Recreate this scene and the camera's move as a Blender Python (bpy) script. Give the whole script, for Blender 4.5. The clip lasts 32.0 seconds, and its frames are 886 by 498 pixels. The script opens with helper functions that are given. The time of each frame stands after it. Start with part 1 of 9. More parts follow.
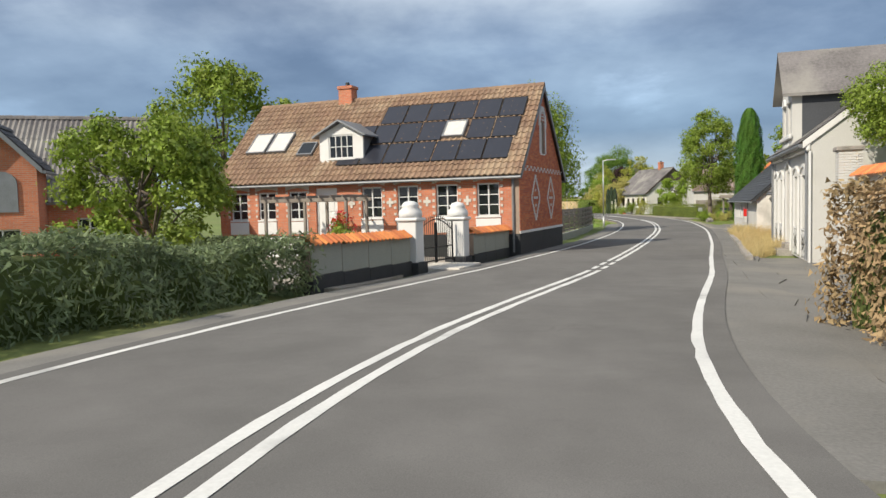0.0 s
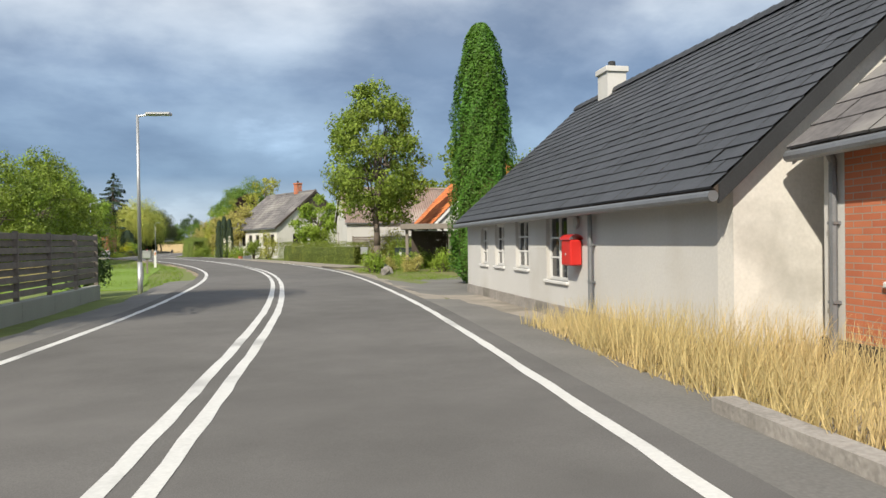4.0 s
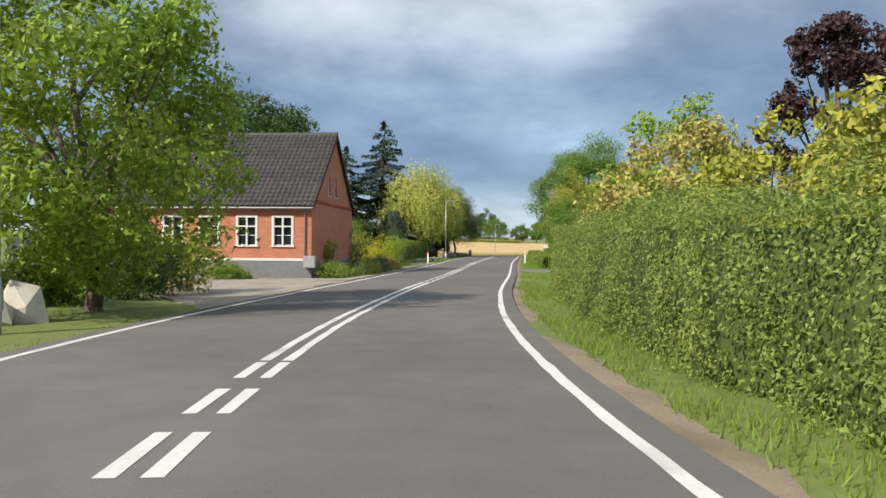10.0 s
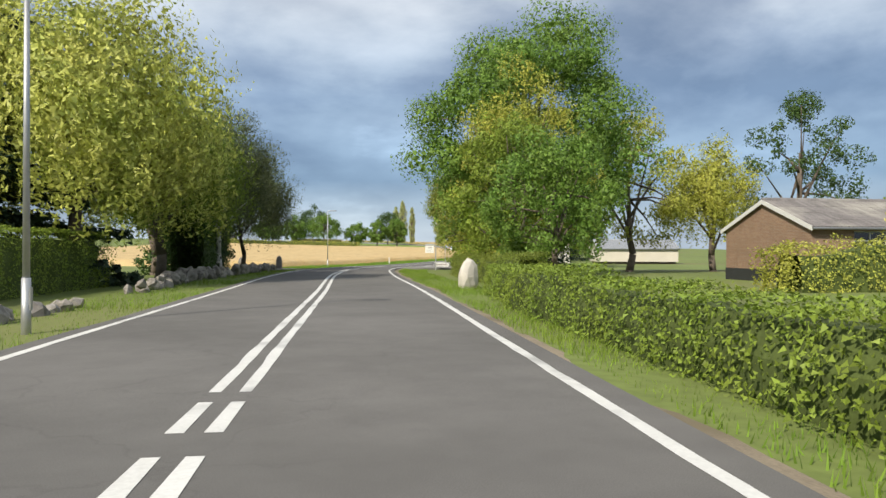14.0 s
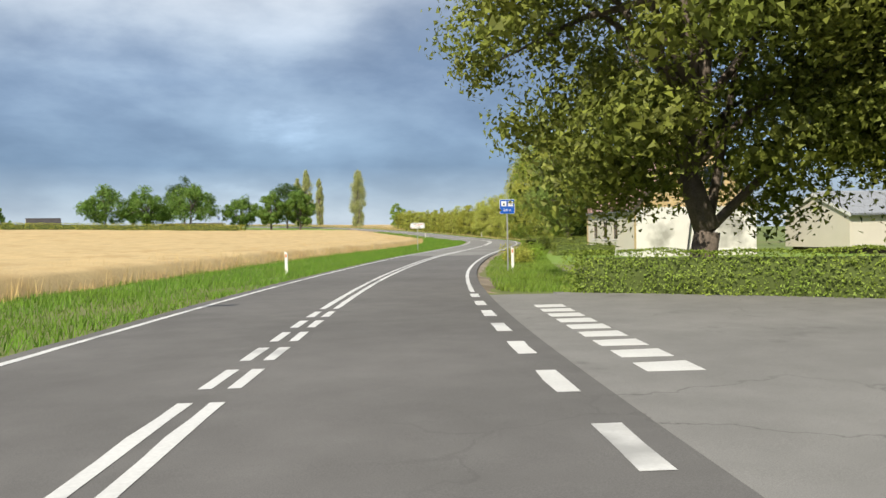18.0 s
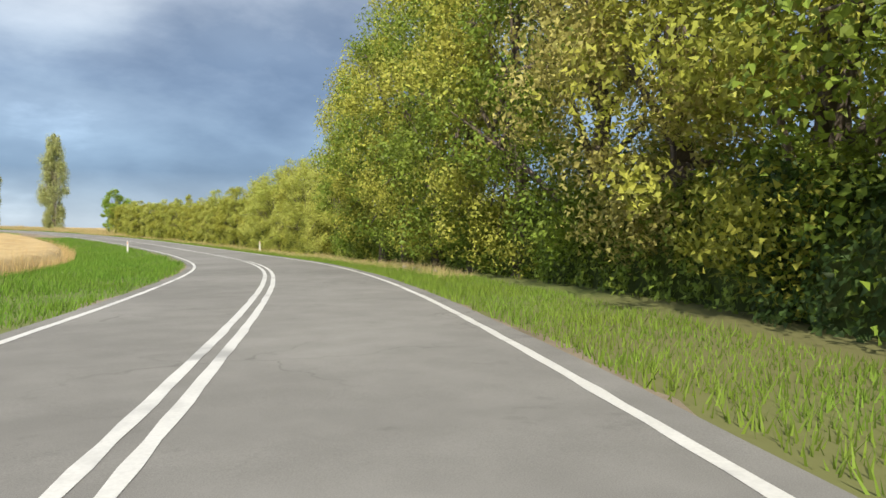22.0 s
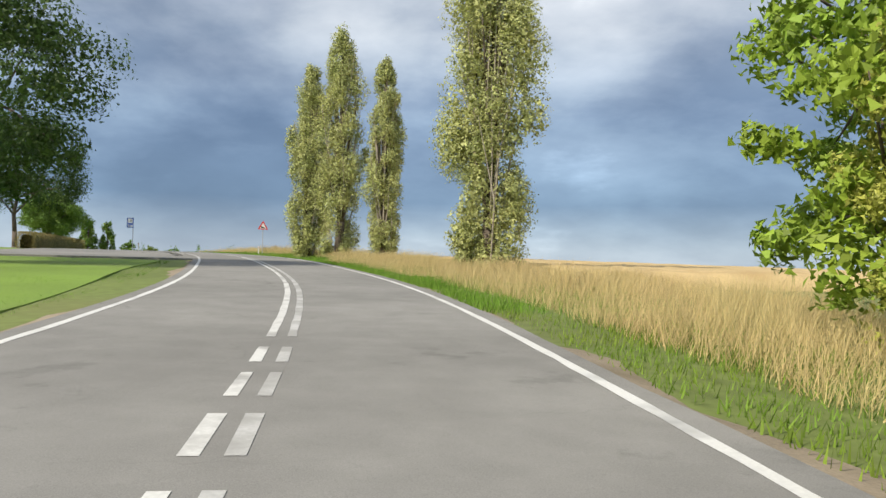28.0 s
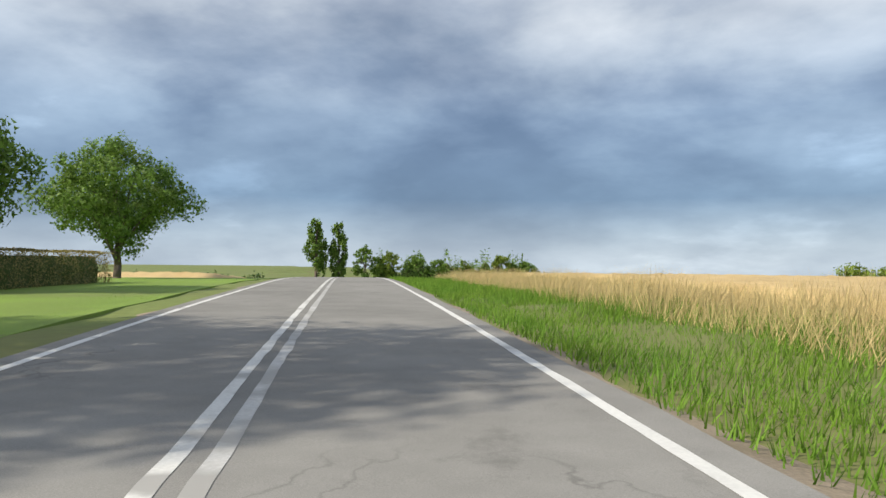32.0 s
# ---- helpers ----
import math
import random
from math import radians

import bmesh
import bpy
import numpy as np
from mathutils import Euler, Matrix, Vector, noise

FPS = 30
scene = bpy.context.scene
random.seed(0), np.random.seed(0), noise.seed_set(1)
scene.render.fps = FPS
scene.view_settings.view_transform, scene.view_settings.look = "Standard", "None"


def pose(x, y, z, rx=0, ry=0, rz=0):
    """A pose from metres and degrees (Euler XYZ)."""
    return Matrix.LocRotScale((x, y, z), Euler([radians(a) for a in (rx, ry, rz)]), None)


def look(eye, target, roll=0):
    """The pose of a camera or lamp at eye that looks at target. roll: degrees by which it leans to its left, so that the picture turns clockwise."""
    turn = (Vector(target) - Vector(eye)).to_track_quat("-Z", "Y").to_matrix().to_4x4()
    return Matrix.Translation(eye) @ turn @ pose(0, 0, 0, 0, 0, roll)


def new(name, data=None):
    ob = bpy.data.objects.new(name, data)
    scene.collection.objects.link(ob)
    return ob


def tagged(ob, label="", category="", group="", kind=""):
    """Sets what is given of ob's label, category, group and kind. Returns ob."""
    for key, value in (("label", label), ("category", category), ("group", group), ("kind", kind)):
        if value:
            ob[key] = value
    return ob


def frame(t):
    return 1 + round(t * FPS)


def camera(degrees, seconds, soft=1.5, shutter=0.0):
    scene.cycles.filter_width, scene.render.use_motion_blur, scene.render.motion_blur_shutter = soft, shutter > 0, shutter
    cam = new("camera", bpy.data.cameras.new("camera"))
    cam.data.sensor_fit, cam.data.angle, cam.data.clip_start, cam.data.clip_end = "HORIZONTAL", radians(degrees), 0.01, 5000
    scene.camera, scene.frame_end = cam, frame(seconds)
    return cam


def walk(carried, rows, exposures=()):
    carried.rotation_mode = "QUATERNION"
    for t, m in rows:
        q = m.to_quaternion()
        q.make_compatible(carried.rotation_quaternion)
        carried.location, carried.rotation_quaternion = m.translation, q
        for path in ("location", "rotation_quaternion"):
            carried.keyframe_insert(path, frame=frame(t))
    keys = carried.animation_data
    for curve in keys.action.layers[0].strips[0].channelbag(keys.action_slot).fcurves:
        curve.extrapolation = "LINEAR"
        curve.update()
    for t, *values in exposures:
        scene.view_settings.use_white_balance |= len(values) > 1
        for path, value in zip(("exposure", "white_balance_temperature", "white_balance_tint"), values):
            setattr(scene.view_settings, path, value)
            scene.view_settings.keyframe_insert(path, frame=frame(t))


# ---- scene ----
# ---------------------------------------------------------------- camera and its way
cam = camera(62.8, 32.0, soft=1.5)
PATH = [
(0,0.000,0.000,1.200,86.496,1.458,-0.000), (0.5,0.077,3.079,1.073,86.819,1.142,-10.182), (1,0.650,6.416,0.948,87.164,0.804,-19.031),
(1.5,1.645,10.062,0.821,87.781,0.497,-24.758), (2,2.927,13.686,0.711,88.270,0.539,-27.735), (2.5,4.646,18.135,0.634,88.600,0.711,-29.937),
(3,6.587,22.735,0.563,89.190,0.630,-29.669), (3.5,8.428,27.650,0.509,89.467,0.625,-28.490), (4,10.301,32.824,0.472,89.493,0.756,-27.708),
(4.5,12.193,38.238,0.450,89.410,1.051,-27.351), (5,14.093,43.858,0.441,89.483,0.697,-26.312), (5.5,15.891,49.672,0.438,89.590,-0.237,-24.116),
(6,17.329,55.846,0.464,89.705,-0.722,-21.426), (6.5,18.595,61.991,0.498,89.736,-1.366,-17.625), (7,19.415,68.420,0.522,89.866,-1.898,-13.705),
(7.5,19.727,74.843,0.547,89.857,-1.772,-9.273), (8,19.726,81.570,0.599,89.918,-1.854,-4.941), (8.5,19.604,88.461,0.655,90.109,-1.961,-2.478),
(9,19.237,94.738,0.683,90.126,-1.449,-1.651), (9.5,18.694,100.561,0.663,89.885,-0.486,-2.511), (10,18.635,107.157,0.597,89.588,-0.410,-5.591),
(10.5,19.003,114.053,0.507,89.283,0.073,-8.975), (11,19.605,121.033,0.417,89.342,-0.309,-12.228), (11.5,20.585,128.164,0.356,89.499,-0.121,-14.736),
(12,21.839,135.767,0.316,89.697,-0.229,-16.828), (12.5,23.324,143.797,0.297,89.821,-0.160,-18.013), (13,25.024,151.722,0.292,90.011,-0.241,-18.782),
(13.5,26.789,159.670,0.292,90.046,-0.470,-18.776), (14,28.541,167.837,0.289,89.971,-0.161,-19.036), (14.5,30.409,176.179,0.276,89.822,0.114,-19.082),
(15,32.286,184.706,0.246,89.583,0.414,-18.767), (15.5,34.117,193.414,0.197,89.307,0.803,-18.377), (16,35.992,202.277,0.127,89.336,0.598,-18.577),
(16.5,38.173,211.125,0.038,89.377,0.379,-19.327), (17,40.738,219.767,-0.065,89.195,0.923,-22.172), (17.5,43.658,228.277,-0.179,88.909,1.196,-24.573),
(18,46.896,236.564,-0.307,88.726,1.077,-26.662), (18.5,50.564,245.251,-0.451,88.709,0.563,-28.919), (19,54.517,253.455,-0.577,88.630,0.245,-31.127),
(19.5,58.520,261.568,-0.641,88.804,-0.048,-34.043), (20,63.215,269.596,-0.623,89.181,-0.105,-37.576), (20.5,68.254,277.323,-0.592,89.458,-0.009,-40.526),
(21,73.446,284.637,-0.575,89.343,0.105,-42.630), (21.5,78.682,291.837,-0.548,89.398,0.273,-43.228), (22,84.037,299.085,-0.505,89.407,0.274,-42.844),
(22.5,89.225,306.667,-0.448,89.491,-0.196,-41.575), (23,94.006,314.509,-0.397,89.284,-0.748,-37.702), (23.5,98.461,322.452,-0.371,89.217,-0.743,-34.872),
(24,102.402,330.852,-0.363,89.320,-0.667,-31.736), (24.5,105.886,339.443,-0.334,89.496,-0.530,-27.554), (25,108.794,348.279,-0.231,90.065,-0.275,-23.020),
(25.5,111.158,357.570,-0.040,90.367,-0.514,-18.244), (26,113.091,367.057,0.226,91.126,-0.469,-15.723), (26.5,114.630,376.597,0.553,91.667,-0.527,-13.065),
(27,115.637,386.127,0.920,91.839,-0.700,-9.494), (27.5,115.991,395.601,1.308,91.719,-1.025,-5.771), (28,115.762,404.986,1.699,91.728,-1.369,-4.263),
(28.5,115.438,414.248,2.085,91.852,-1.701,-2.008), (29,114.022,423.804,2.454,91.799,-0.967,1.166), (29.5,111.996,433.457,2.815,91.978,-0.913,4.991),
(30,109.716,443.297,3.165,92.112,-1.178,8.676), (30.5,106.821,453.284,3.492,92.041,-0.899,11.780), (31,103.297,463.364,3.782,91.905,-0.535,13.724),
(31.5,99.571,473.182,4.016,91.617,-0.734,14.157), (32,95.662,482.914,4.240,91.377,-0.513,14.590)
]
walk(cam, [(t, pose(x, y, z, rx, 0, rz) @ pose(0, 0, 0, 0, 0, -lean)) for t, x, y, z, rx, lean, rz in PATH],
     exposures=[(0.0, 0.82), (3.0, 0.84), (6.0, 0.90), (13.0, 0.86), (22.0, 0.90), (26.0, 0.84), (32.0, 0.80)])

# ---------------------------------------------------------------- sky and sun
SUN_TO = Vector((-0.80, -0.60, 0.0)).normalized()
SUN_EL = radians(38)
world = bpy.data.worlds.new("sky")
scene.world = world
world.use_nodes = True


def build_sky():
    nt = world.node_tree
    N, L = nt.nodes, nt.links
    N.clear()
    out = N.new("ShaderNodeOutputWorld")
    bg = N.new("ShaderNodeBackground")
    sky = N.new("ShaderNodeTexSky")
    sky.sky_type = "NISHITA"
    sky.sun_disc = False
    sky.sun_elevation = SUN_EL
    sky.sun_rotation = math.atan2(SUN_TO.x, SUN_TO.y)
    tc = N.new("ShaderNodeTexCoord")
    sep = N.new("ShaderNodeSeparateXYZ")
    L.new(tc.outputs["Generated"], sep.inputs[0])
    # flatten the direction, so that clouds get thinner towards the horizon
    add = N.new("ShaderNodeMath"); add.operation = "ADD"; add.inputs[1].default_value = 0.30
    L.new(sep.outputs["Z"], add.inputs[0])
    dv = []
    for ax in ("X", "Y"):
        d = N.new("ShaderNodeMath"); d.operation = "DIVIDE"
        L.new(sep.outputs[ax], d.inputs[0]); L.new(add.outputs[0], d.inputs[1])
        dv.append(d)
    cmb = N.new("ShaderNodeCombineXYZ")
    L.new(dv[0].outputs[0], cmb.inputs[0]); L.new(dv[1].outputs[0], cmb.inputs[1])
    mp = N.new("ShaderNodeMapping")
    mp.inputs["Scale"].default_value = (1.15, 1.3, 1.0)
    mp.inputs["Location"].default_value = (3.1, 0.6, 0.0)
    L.new(cmb.outputs[0], mp.inputs[0])
    big = N.new("ShaderNodeTexNoise"); big.inputs["Scale"].default_value = 0.95; big.inputs["Detail"].default_value = 9
    big.inputs["Roughness"].default_value = 0.56; big.inputs["Distortion"].default_value = 0.12
    fine = N.new("ShaderNodeTexNoise"); fine.inputs["Scale"].default_value = 4.6; fine.inputs["Detail"].default_value = 8; fine.inputs["Roughness"].default_value = 0.48
    puff = N.new("ShaderNodeMapping"); puff.inputs["Scale"].default_value = (1.0, 1.0, 2.0)
    L.new(tc.outputs["Generated"], puff.inputs[0])
    L.new(mp.outputs[0], big.inputs["Vector"]); L.new(puff.outputs[0], fine.inputs["Vector"])
    # dark rain cloud low, paler sheet higher up
    el = N.new("ShaderNodeMapRange"); el.inputs["From Min"].default_value = 0.0; el.inputs["From Max"].default_value = 0.42
    L.new(sep.outputs["Z"], el.inputs["Value"])
    ramp_lo = N.new("ShaderNodeValToRGB")
    e = ramp_lo.color_ramp.elements
    e[0].position, e[0].color = 0.0, (0.38, 0.45, 0.53, 1)
    e[1].position, e[1].color = 1.0, (0.40, 0.435, 0.49, 1)
    k = e.new(0.22); k.color = (0.125, 0.20, 0.315, 1)
    k = e.new(0.48); k.color = (0.20, 0.27, 0.375, 1)
    k = e.new(0.75); k.color = (0.34, 0.38, 0.44, 1)
    L.new(el.outputs[0], ramp_lo.inputs[0])
    ramp_c = N.new("ShaderNodeValToRGB")
    c = ramp_c.color_ramp.elements
    c[0].position, c[0].color = 0.38, (0.52, 0.585, 0.68, 1)
    c[1].position, c[1].color = 0.68, (2.25, 2.1, 1.9, 1)
    for pos, v in ((0.46, (0.80, 0.83, 0.88, 1)), (0.515, (1.06, 1.06, 1.05, 1)), (0.60, (1.38, 1.33, 1.26, 1))):
        k = c.new(pos); k.color = v
    L.new(big.outputs["Fac"], ramp_c.inputs[0])
    mul = N.new("ShaderNodeMix"); mul.data_type = "RGBA"; mul.blend_type = "MULTIPLY"
    fc = N.new("ShaderNodeMapRange"); fc.inputs["From Min"].default_value = 0.02; fc.inputs["From Max"].default_value = 0.22; fc.inputs["To Min"].default_value = 0.3
    L.new(sep.outputs["Z"], fc.inputs["Value"]); L.new(fc.outputs[0], mul.inputs["Factor"])
    L.new(ramp_lo.outputs[0], mul.inputs["A"]); L.new(ramp_c.outputs[0], mul.inputs["B"])
    ramp_f = N.new("ShaderNodeValToRGB")
    c = ramp_f.color_ramp.elements
    c[0].position, c[0].color = 0.40, (0.86, 0.875, 0.90, 1)
    c[1].position, c[1].color = 0.66, (1.26, 1.235, 1.19, 1)
    L.new(fine.outputs["Fac"], ramp_f.inputs[0])
    mul2 = N.new("ShaderNodeMix"); mul2.data_type = "RGBA"; mul2.blend_type = "MULTIPLY"; mul2.inputs["Factor"].default_value = 1.0
    L.new(mul.outputs["Result"], mul2.inputs["A"]); L.new(ramp_f.outputs[0], mul2.inputs["B"])
    # brighter breaks, lit by the sun, high on the sun's side
    sc = N.new("ShaderNodeVectorMath"); sc.operation = "SCALE"; sc.inputs["Scale"].default_value = 0.09
    L.new(sky.outputs[0], sc.inputs[0])
    mixs = N.new("ShaderNodeMix"); mixs.data_type = "RGBA"; mixs.inputs["Factor"].default_value = 0.16
    L.new(mul2.outputs["Result"], mixs.inputs["A"]); L.new(sc.outputs[0], mixs.inputs["B"])
    bg.inputs["Strength"].default_value = 0.84
    L.new(mixs.outputs["Result"], bg.inputs["Color"])
    L.new(bg.outputs[0], out.inputs["Surface"])


build_sky()
sun = new("sun", bpy.data.lights.new("sun", "SUN"))
sun.data.energy = 3.1
sun.data.angle = radians(0.6)
sun.data.color = (1.0, 0.91, 0.76)
sun_eye = SUN_TO * math.cos(SUN_EL) * 100 + Vector((0, 0, math.sin(SUN_EL) * 100))
sun.matrix_world = look(sun_eye, (0, 0, 0))


# ---------------------------------------------------------------- materials
def material(name, base, rough=0.8, var=0.18, scale=3.0, fine=40.0, bump=0.25, metal=0.0, tint=None, tint_at=(0.52, 0.66), island=0.0, rnd=0.0, coords="Object", spec=0.4):
    """A surface with colour variation at two scales, optional stains of another tint, relief, and a shift from piece to piece."""
    m = bpy.data.materials.new(name)
    m.use_nodes = True
    N, L = m.node_tree.nodes, m.node_tree.links
    b = N["Principled BSDF"]
    b.inputs["Roughness"].default_value, b.inputs["Metallic"].default_value = rough, metal
    b.inputs["Specular IOR Level"].default_value = spec
    tc = N.new("ShaderNodeTexCoord")
    n1 = N.new("ShaderNodeTexNoise"); n1.inputs["Scale"].default_value = scale; n1.inputs["Detail"].default_value = 4
    n2 = N.new("ShaderNodeTexNoise"); n2.inputs["Scale"].default_value = fine; n2.inputs["Detail"].default_value = 3
    for n in (n1, n2):
        L.new(tc.outputs[coords], n.inputs["Vector"])
    mx = N.new("ShaderNodeMath"); mx.operation = "MULTIPLY_ADD"; mx.inputs[1].default_value = 0.5
    L.new(n2.outputs["Fac"], mx.inputs[0])
    hf = N.new("ShaderNodeMath"); hf.operation = "MULTIPLY"; hf.inputs[1].default_value = 0.5
    L.new(n1.outputs["Fac"], hf.inputs[0]); L.new(hf.outputs[0], mx.inputs[2])
    ramp = N.new("ShaderNodeValToRGB")
    lo = [max(0.0, c * (1 - var)) for c in base]; hi = [min(1.0, c * (1 + var)) for c in base]
    ramp.color_ramp.elements[0].position, ramp.color_ramp.elements[0].color = 0.32, (*lo, 1)
    ramp.color_ramp.elements[1].position, ramp.color_ramp.elements[1].color = 0.68, (*hi, 1)
    L.new(mx.outputs[0], ramp.inputs[0])
    col = ramp.outputs[0]
    if tint:
        n3 = N.new("ShaderNodeTexNoise"); n3.inputs["Scale"].default_value = scale * 0.6; n3.inputs["Detail"].default_value = 6
        mp = N.new("ShaderNodeMapping"); mp.inputs["Location"].default_value = (7.3, 2.1, 4.4)
        L.new(tc.outputs[coords], mp.inputs[0]); L.new(mp.outputs[0], n3.inputs["Vector"])
        rg = N.new("ShaderNodeMapRange"); rg.inputs["From Min"].default_value, rg.inputs["From Max"].default_value = tint_at
        L.new(n3.outputs["Fac"], rg.inputs["Value"])
        mt = N.new("ShaderNodeMix"); mt.data_type = "RGBA"; mt.inputs["B"].default_value = (*tint, 1)
        L.new(rg.outputs[0], mt.inputs["Factor"]); L.new(col, mt.inputs["A"])
        col = mt.outputs["Result"]
    if island or rnd:
        if rnd:
            src = N.new("ShaderNodeObjectInfo").outputs["Random"]
        else:
            src = N.new("ShaderNodeNewGeometry").outputs["Random Per Island"]
        amt = island or rnd
        hv = N.new("ShaderNodeHueSaturation")
        v = N.new("ShaderNodeMapRange"); v.inputs["To Min"].default_value, v.inputs["To Max"].default_value = 1 - amt, 1 + amt
        L.new(src, v.inputs["Value"]); L.new(v.outputs[0], hv.inputs["Value"])
        h = N.new("ShaderNodeMapRange"); h.inputs["To Min"].default_value, h.inputs["To Max"].default_value = 0.5 - amt * 0.045, 0.5 + amt * 0.045
        L.new(src, h.inputs["Value"]); L.new(h.outputs[0], hv.inputs["Hue"])
        L.new(col, hv.inputs["Color"])
        col = hv.outputs[0]
    L.new(col, b.inputs["Base Color"])
    if bump:
        bp = N.new("ShaderNodeBump"); bp.inputs["Strength"].default_value = bump; bp.inputs["Distance"].default_value = 0.02
        L.new(mx.outputs[0], bp.inputs["Height"]); L.new(bp.outputs[0], b.inputs["Normal"])
    return m


def leaf_material(name, base, island=0.45, through_light=0.35, rough=0.55):
    m = bpy.data.materials.new(name)
    m.use_nodes = True
    N, L = m.node_tree.nodes, m.node_tree.links
    b = N["Principled BSDF"]
    b.inputs["Roughness"].default_value = rough
    b.inputs["Specular IOR Level"].default_value = 0.3
    geo = N.new("ShaderNodeNewGeometry")
    hv = N.new("ShaderNodeHueSaturation")
    hv.inputs["Color"].default_value = (*base, 1)
    v = N.new("ShaderNodeMapRange"); v.inputs["To Min"].default_value, v.inputs["To Max"].default_value = 1 - island, 1 + island
    h = N.new("ShaderNodeMapRange"); h.inputs["To Min"].default_value, h.inputs["To Max"].default_value = 0.474, 0.524
    L.new(geo.outputs["Random Per Island"], v.inputs["Value"]); L.new(v.outputs[0], hv.inputs["Value"])
    tc = N.new("ShaderNodeTexCoord")
    ns = N.new("ShaderNodeTexNoise"); ns.inputs["Scale"].default_value = 0.6
    L.new(tc.outputs["Object"], ns.inputs["Vector"])
    L.new(ns.outputs["Fac"], h.inputs["Value"]); L.new(h.outputs[0], hv.inputs["Hue"])
    L.new(hv.outputs[0], b.inputs["Base Color"])
    tr = N.new("ShaderNodeBsdfTranslucent")
    L.new(hv.outputs[0], tr.inputs["Color"])
    mx = N.new("ShaderNodeMixShader"); mx.inputs[0].default_value = through_light
    L.new(b.outputs[0], mx.inputs[1]); L.new(tr.outputs[0], mx.inputs[2])
    L.new(mx.outputs[0], N["Material Output"].inputs["Surface"])
    return m


def brick_material(name, c1, c2, mortar, bw=0.24, bh=0.067):
    m = bpy.data.materials.new(name)
    m.use_nodes = True
    N, L = m.node_tree.nodes, m.node_tree.links
    b = N["Principled BSDF"]
    b.inputs["Roughness"].default_value = 0.85
    tc = N.new("ShaderNodeTexCoord")
    sep = N.new("ShaderNodeSeparateXYZ"); L.new(tc.outputs["Object"], sep.inputs[0])
    ad = N.new("ShaderNodeMath"); ad.operation = "ADD"
    L.new(sep.outputs["X"], ad.inputs[0]); L.new(sep.outputs["Y"], ad.inputs[1])
    cb = N.new("ShaderNodeCombineXYZ"); L.new(ad.outputs[0], cb.inputs[0]); L.new(sep.outputs["Z"], cb.inputs[1])
    bt = N.new("ShaderNodeTexBrick")
    bt.inputs["Scale"].default_value = 1.0
    bt.inputs["Brick Width"].default_value, bt.inputs["Row Height"].default_value = bw, bh
    bt.inputs["Mortar Size"].default_value = 0.006
    bt.inputs["Color1"].default_value, bt.inputs["Color2"].default_value, bt.inputs["Mortar"].default_value = (*c1, 1), (*c2, 1), (*mortar, 1)
    L.new(cb.outputs[0], bt.inputs["Vector"])
    ns = N.new("ShaderNodeTexNoise"); ns.inputs["Scale"].default_value = 1.3; ns.inputs["Detail"].default_value = 6
    L.new(tc.outputs["Object"], ns.inputs["Vector"])
    v = N.new("ShaderNodeMapRange"); v.inputs["To Min"].default_value, v.inputs["To Max"].default_value = 0.7, 1.3
    L.new(ns.outputs["Fac"], v.inputs["Value"])
    hv = N.new("ShaderNodeHueSaturation"); L.new(bt.outputs["Color"], hv.inputs["Color"]); L.new(v.outputs[0], hv.inputs["Value"])
    L.new(hv.outputs[0], b.inputs["Base Color"])
    bp = N.new("ShaderNodeBump"); bp.inputs["Strength"].default_value = 0.5; bp.inputs["Distance"].default_value = 0.01; bp.invert = True
    L.new(bt.outputs["Fac"], bp.inputs["Height"]); L.new(bp.outputs[0], b.inputs["Normal"])
    return m


